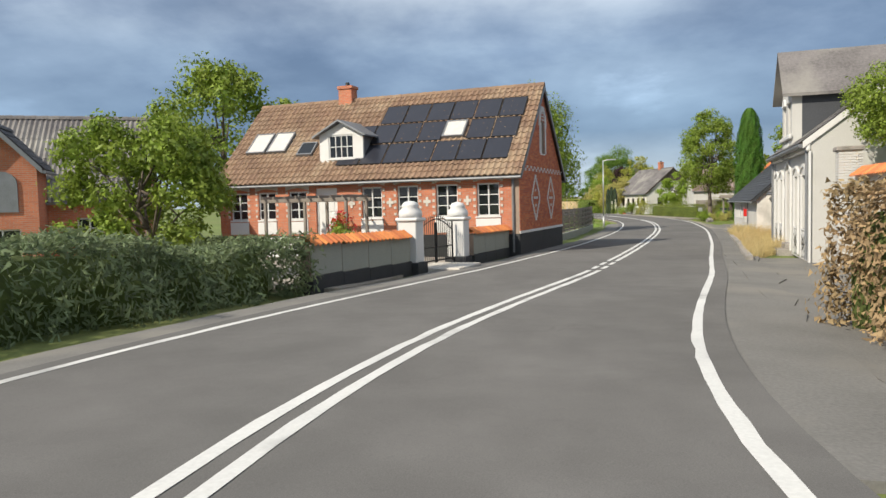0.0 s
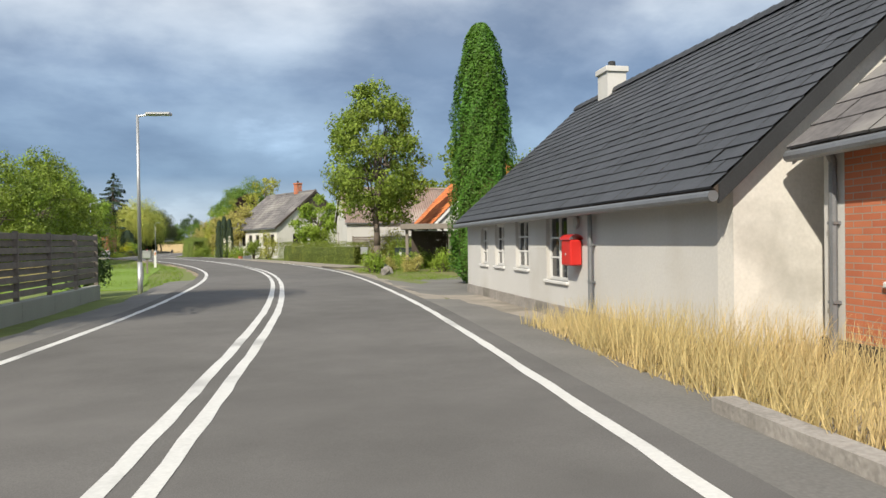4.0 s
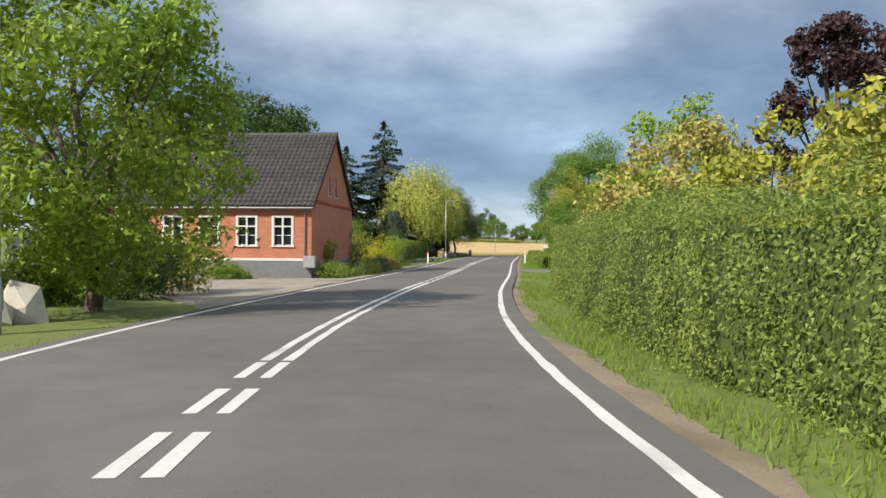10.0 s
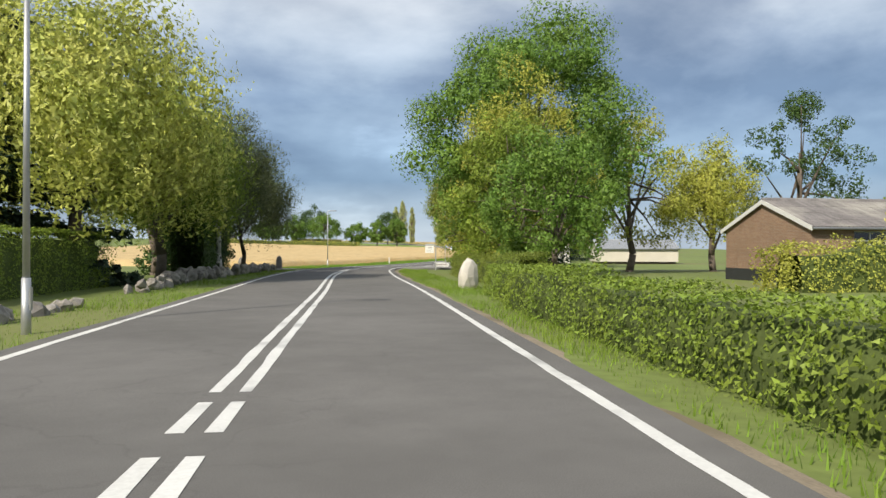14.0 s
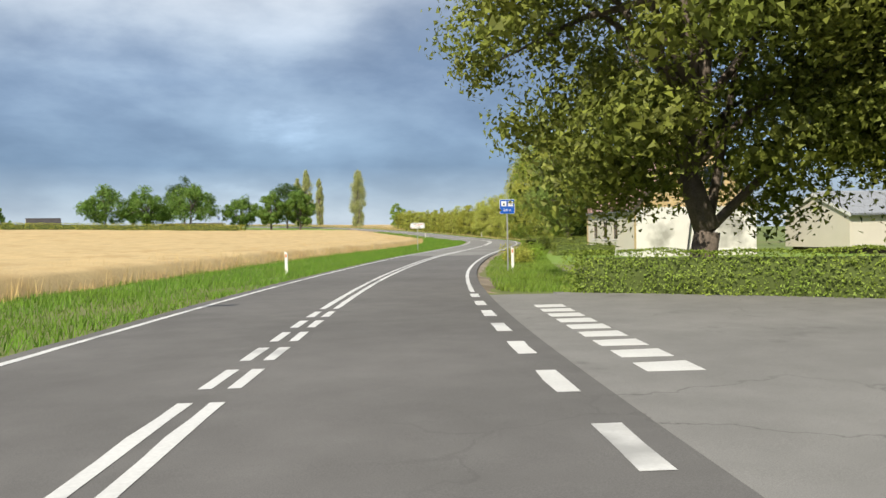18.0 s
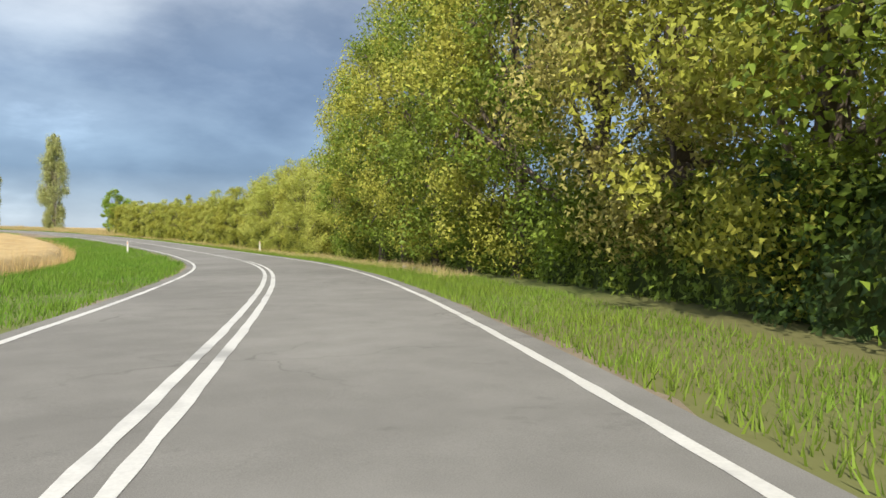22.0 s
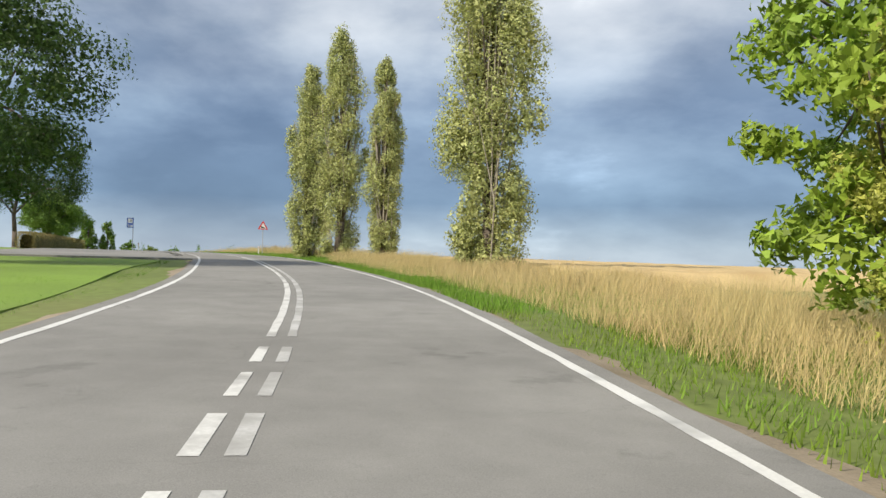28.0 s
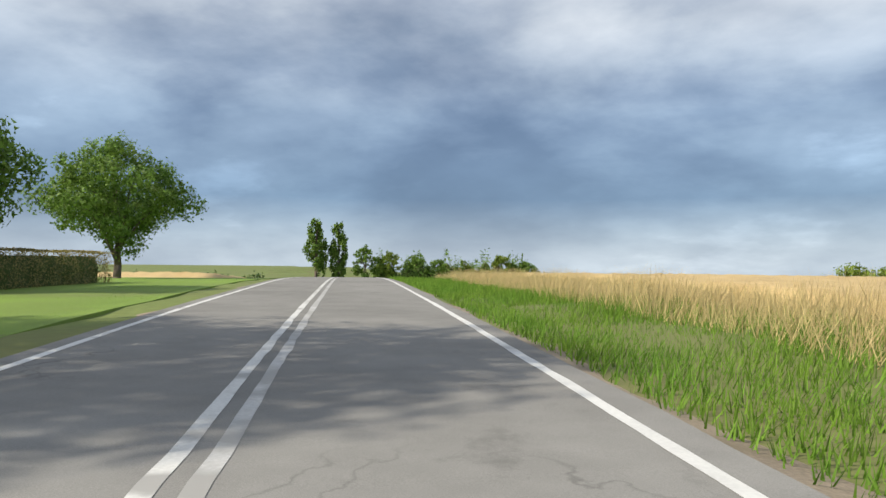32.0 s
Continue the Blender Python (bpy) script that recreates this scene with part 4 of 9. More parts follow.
    # trunk and limbs
    g = Geo()
    top = h * (0.92 if shape in ("conifer", "column", "thuja") else 0.66)
    steps = 6
    wob = rng.normal(0, 0.03 * rad, (steps + 1, 2)); wob[0] = 0
    pts = [Vector((wob[i][0] + lean[0] * i / steps * 0.4, wob[i][1] + lean[1] * i / steps * 0.4, top * i / steps)) for i in range(steps + 1)]
    g.tube(pts[0] - Vector((0, 0, 0.25)), pts[0] + Vector((0, 0, 0.18)), tr * 1.55, tr * 1.08, 9)
    for i in range(steps):
        g.tube(pts[i], pts[i + 1], tr * (1.08 - 0.85 * i / steps), tr * (1.08 - 0.85 * (i + 1) / steps), 9)
    if shape in ("round", "column", "willow"):
        for c in C[rng.permutation(len(C))[:16]]:
            f = rng.uniform(0.3, 0.9)
            a = pts[int(f * steps)]
            if shape == "column":
                a = Vector((0, 0, max(0.6, c[2] * 0.45)))
            mid = a.lerp(Vector(c), 0.5) + Vector((0, 0, 0.06 * rad))
            g.tube(a, mid, tr * 0.42, tr * 0.25, 6); g.tube(mid, Vector(c), tr * 0.25, tr * 0.07, 5)
    elif shape == "conifer":
        for i in range(34):
            f = rng.uniform(0.08, 0.95); w = rng.uniform(0, 6.28); L = rad * (1 - f) ** 0.85 * 0.85
            zz = base + f * (h - base)
            g.tube((0, 0, zz), (L * math.cos(w), L * math.sin(w), zz - 0.28 * L), tr * 0.2, tr * 0.05, 5)
    part("trunk", g, bark, ob, smooth=True)
    if shape in ("round", "column", "willow"):
        inner_growth(ob, C, R, rng, mat, leaf, 1.9 if shape == "column" else 0.8, max(0.1, base * 0.6), 70 if shape == "column" else 80 if n > 40000 else 14 if n < 4000 else 34)
    part("crown", leaf_cloud("crown", P, D, leaf, mat, rng, 0.42 if shape == "willow" else 0.62, 0.8 if shape == "willow" else 0.0), mat, ob)
    return ob


def hedge(name, label, line, width, h, mat, dens=90, leaf=0.11, seed=0, rough_top=0.08, core=True, lift=0.0, category="hedge", hvar=0.0, kind="", back=1.0, slim=0.6):
    """A hedge along a line of points: a core coloured dark as inner shade under a skin of leaves, its top and face
    uneven.
    """
    rng = np.random.default_rng(seed * 131 + 7)
    L = [Vector((p[0], p[1], 0)) for p in line]
    ob = thing(name, place(L[0].x, L[0].y, height(L[0].x, L[0].y)), label, category, kind=kind)
    org = np.array([L[0].x, L[0].y, height(L[0].x, L[0].y)])
    cums = [0.0]
    for a, b in zip(L, L[1:]):
        cums.append(cums[-1] + (b - a).length)
    tot = cums[-1]

    def at(u):
        x = np.interp(u, cums, [p.x for p in L]); y = np.interp(u, cums, [p.y for p in L])
        du = 0.3
        tx = np.interp(u + du, cums, [p.x for p in L]) - np.interp(u - du, cums, [p.x for p in L])
        ty = np.interp(u + du, cums, [p.y for p in L]) - np.interp(u - du, cums, [p.y for p in L])
        n = np.hypot(tx, ty) + 1e-9
        return x, y, tx / n, ty / n

    def hh(u):
        return h * (1 + hvar * (0.6 * np.sin(u * 0.55 + seed) + 0.4 * np.sin(u * 1.37 + 2 * seed)))
    # closed core; its dark colour stands for shade inside the hedge
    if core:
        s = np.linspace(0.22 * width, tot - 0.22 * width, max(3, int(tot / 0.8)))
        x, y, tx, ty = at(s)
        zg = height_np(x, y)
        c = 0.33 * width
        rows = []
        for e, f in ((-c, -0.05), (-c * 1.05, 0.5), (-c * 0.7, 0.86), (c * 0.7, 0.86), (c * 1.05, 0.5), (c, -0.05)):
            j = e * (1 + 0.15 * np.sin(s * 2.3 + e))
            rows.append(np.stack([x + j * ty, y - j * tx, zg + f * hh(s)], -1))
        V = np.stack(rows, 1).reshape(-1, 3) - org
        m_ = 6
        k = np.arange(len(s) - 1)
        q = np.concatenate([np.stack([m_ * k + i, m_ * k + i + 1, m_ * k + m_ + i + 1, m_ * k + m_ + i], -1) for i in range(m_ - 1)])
        me = np_mesh("inner_growth", V, q, MAT["leaf_core_shade"])
        part("inner_growth", me, "leaf_core_shade", ob)
    area = tot * (2 * h + width) + 2 * h * width
    n = int(area * dens * 1.2)
    u = rng.uniform(-0.02, 1.02, n) * tot
    w = rng.uniform(0, 2 * h + width, n)
    side = np.where(w < h, -1, np.where(w < 2 * h, 1, 0))
    f = np.where(w < h, w / h, np.where(w < 2 * h, (w - h) / h, 1.0))
    e = np.where(side == 0, rng.uniform(-0.5, 0.5, n), side * rng.uniform(0.39, 0.5, n)) * width
    bulge = 1 + 0.11 * np.sin(u * 1.9 / (0.4 + 0.4 * width) + f * 3) + 0.09 * np.sin(u * 4.3 - f * h * 2.1) + 0.08 * np.sin(u * 2.7 + f * h * 3.3 + seed) + 0.06 * np.sin(u * 9.1 - f * h * 6.3)
    e = e * bulge * np.where(side != 0, 1 - 0.16 * f ** 3, 1) + rng.normal(0, 0.035 + 0.02 * width, n)
    endcap = rng.uniform(0, 1, n) < (3.5 * h * width) / area
    u = np.where(endcap, np.where(rng.uniform(0, 1, n) < 0.5, rng.normal(0, 0.06, n), tot + rng.normal(0, 0.06, n)), u)
    e = np.where(endcap, rng.uniform(-0.5, 0.5, n) * width, e)
    f = np.where(endcap, rng.uniform(0, 1, n), f)
    if back < 1:
        ok = ~((side > 0) & (rng.uniform(0, 1, n) > back))
        u, e, f, side = u[ok], e[ok], f[ok], side[ok]
        n = len(u)
    x, y, tx, ty = at(np.clip(u, 0, tot))
    over = u - np.clip(u, 0, tot)
    x = x + tx * over; y = y + ty * over
    lumps = np.sin(u * 3.1 + 1.3 * seed) * 0.5 + np.sin(u * 7.7 + e * 2) * 0.35 + np.sin(u * 1.3 + e) * 0.5
    top = hh(u) * (1 + rough_top * (0.6 * lumps + np.clip(rng.normal(0, 0.16, n), -0.4, 0.4)))
    P = np.stack([x + e * ty, y - e * tx, height_np(x, y) + np.maximum(0.02, f * top)], -1) - org
    D = np.stack([side * ty, -side * tx, np.where(side == 0, 1.0, 0.35)], -1)
    part("foliage", leaf_cloud("foliage", P, D, leaf, mat, rng, slim), mat, ob)
    return ob


def bush(name, label, x, y, h, r, mat, n=1500, leaf=0.1, seed=0, clumps=16, category="shrub", group="", flowers=""):
    rng = np.random.default_rng(seed * 57 + 3)
    z = height(x, y)
    ob = thing(name, place(x, y, z), label, category, group)
    d = sphere_points(clumps, rng); d[:, 2] = np.abs(d[:, 2])
    C = d * np.array([r, r, h]) * rng.uniform(0.25, 0.72, (clumps, 1))
    C[:, 2] += h * 0.12
    R = r * rng.uniform(0.26, 0.45, clumps)
    P, D = clump_points(C, R, n, rng, min(1.2, h / r))
    P[:, 2] = np.clip(P[:, 2], 0.03, None)
    part("foliage", leaf_cloud("foliage", P, D, leaf, mat, rng), mat, ob)
    inner_growth(ob, C, R, rng, mat, leaf, min(1.2, h / r), 0.04, 26)
    g = Geo()
    for c in C[:9]:
        g.tube((c[0] * 0.15, c[1] * 0.15, -0.1), tuple(c), 0.03 + 0.01 * h, 0.008, 5)
    part("stem", g, "bark", ob)
    if flowers:
        k = rng.integers(0, len(P), max(20, n // 14))
        Q = P[k] + D[k] * 0.06
        part("flowers", leaf_cloud("flowers", Q, D[k], leaf * 0.9, flowers, rng, 0.9), flowers, ob)
    return ob


def blades(name, label, s0, s1, e0, e1, n, h, mat, seed, width=0.012, keep=None, category="grass", lean=0.35):
    """Grass or corn: single blades scattered over a strip beside the road."""
    rng = np.random.default_rng(seed)
    s = rng.uniform(s0, s1, n); e = e0 + (e1 - e0) * rng.uniform(0, 1, n)
    x, y, _ = on_road_np(s, e)
    # none on the road itself, and fewer on the sandy strip beside it
    out = np.maximum(left_rim(s) - e, e - right_rim(s))
    ok = (out > 0.04) & (rng.uniform(0, 0.75, n) < out + 0.12)
    if keep is not None:
        ok &= keep(s, e, x, y)
    x, y = x[ok], y[ok]
    n = len(x)
    z = height_np(x, y)
    hh = h * rng.uniform(0.45, 1.25, n) * (0.75 + 0.35 * np.sin(x * 0.9) * np.sin(y * 0.7))
    a = rng.uniform(0, 2 * np.pi, n)
    wx, wy = np.cos(a) * width, np.sin(a) * width
    lx, ly = rng.normal(0.12, lean, n) * hh, rng.normal(0, lean, n) * hh
    V = np.stack([np.stack([x - wx * 1.2, y - wy * 1.2, z - 0.02], -1), np.stack([x + wx * 1.2, y + wy * 1.2, z - 0.02], -1), np.stack([x + lx, y + ly, z + hh], -1)], 1).reshape(-1, 3)
    k = np.arange(n) * 3
    ob = new(name, np_mesh(name, V, np.stack([k, k + 1, k + 2], -1), MAT[mat]))
    return tagged(ob, label, category, kind="stuff")


# ---------------------------------------------------------------- houses
def wall(name, L, top, th, openings, mat, parent, m, label=""):
    """A wall L long; top: points of its upper edge; openings (x0, x1, z0, z1) go right through."""
    tx, tz = [p[0] for p in top], [p[1] for p in top]
    xs = sorted({0.0, L, *[x for x in tx if 0 < x < L], *[v for o in openings for v in o[:2]]})
    g = Geo()
    for a, b in zip(xs, xs[1:]):
        if b - a < 1e-4:
            continue
        za, zb = float(np.interp(a, tx, tz)), float(np.interp(b, tx, tz))
        cut = sorted([o for o in openings if o[0] < (a + b) / 2 < o[1]], key=lambda o: o[2])
        low = 0.0
        for o in cut:
            if o[2] - low > 1e-4:
                g.prism([(a, low), (b, low), (b, o[2]), (a, o[2])], 0, th)
            low = o[3]
        if min(za, zb) - low > 1e-4:
            g.prism([(a, low), (b, low), (b, zb), (a, za)], 0, th)
        elif max(za, zb) - low > 1e-3:
            g.prism([(a, low), (b, low), (b, max(zb, low + 1e-3)), (a, max(za, low + 1e-3))], 0, th)
    me = g.mesh(name, MAT[mat])
    bm = bmesh.new(); bm.from_mesh(me)
    bmesh.ops.remove_doubles(bm, verts=bm.verts, dist=0.0005)
    seen, drop = {}, []
    for f in bm.faces:
        key = tuple(sorted(v.index for v in f.verts))
        if key in seen:
            drop += [f, seen[key]]
        seen[key] = f
    bmesh.ops.delete(bm, geom=list(set(drop)), context="FACES_ONLY")
    bm.to_mesh(me); bm.free()
    return part(name, me, mat, parent, label, m=m)


def window(parent, m, w, h, cols=2, rows=3, mat="white_paint", fr=0.055, recess=0.07, sill=True, curtain="", name="window", label=""):
    """A framed window in an opening w by h; each pane is a piece of its own."""
    g = Geo()
    y0, y1 = recess, recess + 0.05
    g.box(0, fr, y0, y1, 0, h); g.box(w - fr, w, y0, y1, 0, h)
    g.box(fr, w - fr, y0, y1, 0, fr); g.box(fr, w - fr, y0, y1, h - fr, h)
    cw, ch = (w - 2 * fr) / cols, (h - 2 * fr) / rows
    bar = 0.032
    for i in range(1, cols):
        b = 0.05 if cols == 2 else bar
        g.box(fr + i * cw - b / 2, fr + i * cw + b / 2, y0 - 0.006, y1 - 0.004, fr, h - fr)
    for j in range(1, rows):
        g.box(fr, w - fr, y0 + 0.004, y1 - 0.008, fr + j * ch - bar / 2, fr + j * ch + bar / 2)
    ob = part(name, g, mat, parent, label, m=m)
    pane = Geo().box(0.004, cw - 0.004, 0, 0.008, 0.004, ch - 0.004).mesh("pane", MAT["glass"])
    for i in range(cols):
        for j in range(rows):
            p = part("pane", pane, "glass", ob, m=place(fr + i * cw, y0 + 0.03, fr + j * ch))
    if sill:
        part("sill", Geo().box(-0.06, w + 0.06, -0.05, recess + 0.02, -0.06, 0.0, 0.012), "white_paint", ob)
    if curtain:
        part("curtain", Geo().box(0.06, w * 0.33, recess + 0.16, recess + 0.18, 0.05, h - 0.05), curtain, ob)
        part("curtain", Geo().box(w * 0.67, w - 0.06, recess + 0.16, recess + 0.18, 0.05, h - 0.05), curtain, ob)
    return ob


def door(parent, m, w, h, mat="white_paint", name="door", lights=2, label=""):
    g = Geo()
    g.box(0, 0.07, 0.08, 0.16, 0, h); g.box(w - 0.07, w, 0.08, 0.16, 0, h); g.box(0.07, w - 0.07, 0.08, 0.16, h - 0.07, h)
    g.box(0.07, w - 0.07, 0.11, 0.15, 0, h - 0.07)
    for k in range(2):
        z = 0.18 + k * (h * 0.42)
        g.box(0.18, w - 0.18, 0.095, 0.112, z, z + h * 0.3, 0.01)
    ob = part(name, g, mat, parent, label, m=m)
    part("handle", Geo().tube((w - 0.16, 0.1, h * 0.48), (w - 0.16, 0.04, h * 0.48), 0.012).tube((w - 0.16, 0.045, h * 0.48), (w - 0.27, 0.045, h * 0.48), 0.01), "galv", ob, "metal handle")
    return ob


def tile_mesh(L, S, tw, tl, style, mat, name="roof_tiles"):
    """Rows of overlapping tiles on a slope L wide and S long, in the plane of x and y; each tile is an island."""
    nx, ny = max(1, round(L / tw)), max(1, round(S / tl))
    tw, tl = L / nx, S / ny
    prof = {"pan": [(0, 0.0), (0.22, 0.045), (0.45, 0.05), (0.62, 0.012), (0.82, -0.006), (1.0, 0.0)], "flat": [(0.015, 0.0), (0.985, 0.0)],
            "wave": [(0, 0), (0.25, 0.025), (0.5, 0.0), (0.75, -0.025), (1, 0)]}[style]
    thick = {"pan": 0.03, "flat": 0.014, "wave": 0.012}[style]
    px = np.array([p[0] for p in prof]) * tw; pz = np.array([p[1] for p in prof])
    k = len(px)
    one = np.concatenate([np.stack([px, np.full(k, -0.06 * tl), pz], -1), np.stack([px, np.full(k, -0.06 * tl), pz + thick * 1.9], -1),
                          np.stack([px, np.full(k, tl), pz + thick * 0.7], -1)])
    I, J = np.meshgrid(np.arange(nx), np.arange(ny))
    rng = np.random.default_rng(nx * 31 + ny)
    off = np.stack([I.ravel() * tw, J.ravel() * tl, rng.normal(0, 0.0025, nx * ny)], -1)
    V = (one[None] + off[:, None]).reshape(-1, 3)
    q = np.array([(r * k + i, r * k + i + 1, (r + 1) * k + i + 1, (r + 1) * k + i) for r in range(2) for i in range(k - 1)])
    Q = (q[None] + (np.arange(nx * ny) * 3 * k)[:, None, None]).reshape(-1, 4)
    return np_mesh(name, V, Q, MAT[mat], False)


def pitched_roof(parent, L, Wd, eave, ridge, style, mat, over=0.3, ends=0.15, tw=0.24, tl=0.33, trim="white_paint", hipped=False):
    """Two slopes with tiles, ridge caps and barge boards."""
    rise = ridge - eave
    half = Wd / 2
    run = math.hypot(half, rise)
    ang = math.degrees(math.atan2(rise, half))
    ex = over
    S = run + ex
    for side in (0, 1):
        base = place(0, 0, eave) if side == 0 else place(L, Wd, eave, 180)
        m = base @ pose(0, 0, 0, ang, 0, 0) @ place(-ends, -ex, 0)
        slab = Geo().box(0, L + 2 * ends, 0, S - 0.01, 0.0, 0.07)
        r = part("roof", slab, "wood_dark", parent, m=m)
        t = tile_mesh(L + 2 * ends, S, tw, tl, style, mat)
        part("roof_tiles", t, mat, r, m=place(0, 0, 0.085))["kind"] = "stuff"
        gut = Geo()
        gut.tube((0, -0.06, 0.02), (L + 2 * ends, -0.06, 0.02), 0.06, 0.06, 10)
        part("gutter", gut, "zinc", r)
    cap = Geo()
    n = max(1, int((L + 2 * ends) / 0.4))
    st = (L + 2 * ends) / n
    for i in range(n):
        x0 = -ends + i * st
        poly = [(-0.14, -0.07), (-0.10, 0.03), (-0.04, 0.075), (0.04, 0.075), (0.10, 0.03), (0.14, -0.07)]
        vs = [(x0, half + a, ridge + 0.12 + b) for a, b in poly] + [(x0 + st * 1.03, half + a, ridge + 0.135 + b) for a, b in poly]
        cap.add(vs, [(j, j + 1, 7 + j, 6 + j) for j in range(5)] + [(0, 1, 2, 3, 4, 5), (11, 10, 9, 8, 7, 6)])
    part("ridge", cap, mat, parent)
    for x in (-ends, L + ends):
        g = Geo()
        for sgn in (0, 1):
            y0, y1 = (-ex * math.cos(math.radians(ang)), half) if sgn == 0 else (Wd + ex * math.cos(math.radians(ang)), half)
            z0 = eave - ex * math.sin(math.radians(ang))
            g.add([(x - 0.02, y0, z0 - 0.10), (x + 0.02, y0, z0 - 0.10), (x + 0.02, y0, z0 + 0.1), (x - 0.02, y0, z0 + 0.1),
                   (x - 0.02, y1, ridge - 0.10), (x + 0.02, y1, ridge - 0.10), (x + 0.02, y1, ridge + 0.1), (x - 0.02, y1, ridge + 0.1)],
                  [(0, 1, 2, 3), (7, 6, 5, 4), (0, 4, 5, 1), (1, 5, 6, 2), (2, 6, 7, 3), (3, 7, 4, 0)])
        part("barge_board", g, trim, parent)


def chimney(parent, x, y, z0, z1, w=0.5, d=0.5, mat="brick_red"):
    g = Geo().box(x - w / 2, x + w / 2, y - d / 2, y + d / 2, z0, z1).box(x - w / 2 - 0.05, x + w / 2 + 0.05, y - d / 2 - 0.05, y + d / 2 + 0.05, z1 - 0.14, z1, 0.01)
    ch = part("chimney", g, mat, parent)
    part("chimney_pot", Geo().lathe([(0.11, 0), (0.12, 0.02), (0.10, 0.05), (0.09, 0.18)], 12, (x, y, z1)), "plinth_black", ch)


def downpipe(parent, x, y, z1, mat="zinc"):
    g = Geo().tube((x, y, 0.1), (x, y, z1 - 0.3), 0.04, 0.04, 8).tube((x, y, z1 - 0.3), (x, y - 0.12, z1 - 0.05), 0.04, 0.04, 8)
    for z in (0.6, z1 * 0.6):
        g.box(x - 0.05, x + 0.05, y - 0.03, y + 0.06, z, z + 0.03)
    part("downpipe", g, mat, parent)


def house(name, label, m, L, Wd, eave, ridge, mats, style, roof_mat, front=(), back=(), left=(), right=(), plinth=0.35, plinth_mat="plinth_black", th=0.3,
          win=(2, 3), tw=0.24, tl=0.33, over=0.3, ends=0.15, trim="white_paint", frame_mat="white_paint", curtain="", right_top=None, category="house"):
    """A house with pitched roof. The front is the side y = 0; openings are (x0, x1, z0, z1, kind)."""
    ob = thing(name, m, label, category)
    gable = [(0, eave - 0.02), (Wd / 2, ridge - 0.02), (Wd, eave - 0.02)]
    flat = [(0, eave - 0.02), (L, eave - 0.02)]
    flat_in = [(0, eave - 0.02), (L - 2 * th, eave - 0.02)]
    sides = (("wall_front", L - 2 * th, flat_in, front, place(th, 0, 0), 0), ("wall_back", L - 2 * th, flat_in, back, place(L - th, Wd, 0, 180), 1),
             ("wall_gable", Wd, gable, left, place(0, Wd, 0, -90), 2), ("wall_gable", Wd, gable, right, place(L, 0, 0, 90), 3))
    for nm, ln, top, ops, mm, i in sides:
        shift = th if i < 2 else 0
        cut = [(o[0] - shift, o[1] - shift, o[2], o[3]) for o in ops]
        w = wall(nm, ln, top, th, cut, mats[i], ob, mm)
        for o, c in zip(ops, cut):
            kind = o[4] if len(o) > 4 else "win"
            mo = mm @ place(c[0], 0, c[2])
            if kind == "win":
                cr = o[5] if len(o) > 5 else win
                window(ob, mo, o[1] - o[0], o[3] - o[2], cr[0], cr[1], frame_mat, curtain=curtain)
            elif kind == "door":
                door(ob, mo, o[1] - o[0], o[3] - o[2], o[5] if len(o) > 5 else "white_paint")
        if plinth:
            doors = sorted([(c[0] - 0.02, c[1] + 0.02) for o, c in zip(ops, cut) if len(o) > 4 and o[4] == "door"])
            x0 = -0.015 if i >= 2 else -th - 0.015
            x1 = ln + 0.015 if i >= 2 else ln + th + 0.015
            g = Geo()
            for a, b in doors + [(x1, x1)]:
                if a - x0 > 0.02:
                    g.box(x0, a, -0.03, -0.003, -0.6, plinth, 0.008)
                x0 = b
            part("plinth", g, plinth_mat, ob, m=mm)
    part("floor", Geo().box(th, L - th, th, Wd - th, -0.3, 0.05), "wood_dark", ob)
    part("loft_floor", Geo().box(th, L - th, th, Wd - th, eave - 0.25, eave - 0.1), "wood_dark", ob)
    pitched_roof(ob, L, Wd, eave, ridge, style, roof_mat, over, ends, tw, tl, trim)
    return ob


def frame_xy(origin, along):
    """A pose at origin with x along the given direction."""
    return pose(origin[0], origin[1], origin[2], 0, 0, math.degrees(math.atan2(along[1], along[0])))


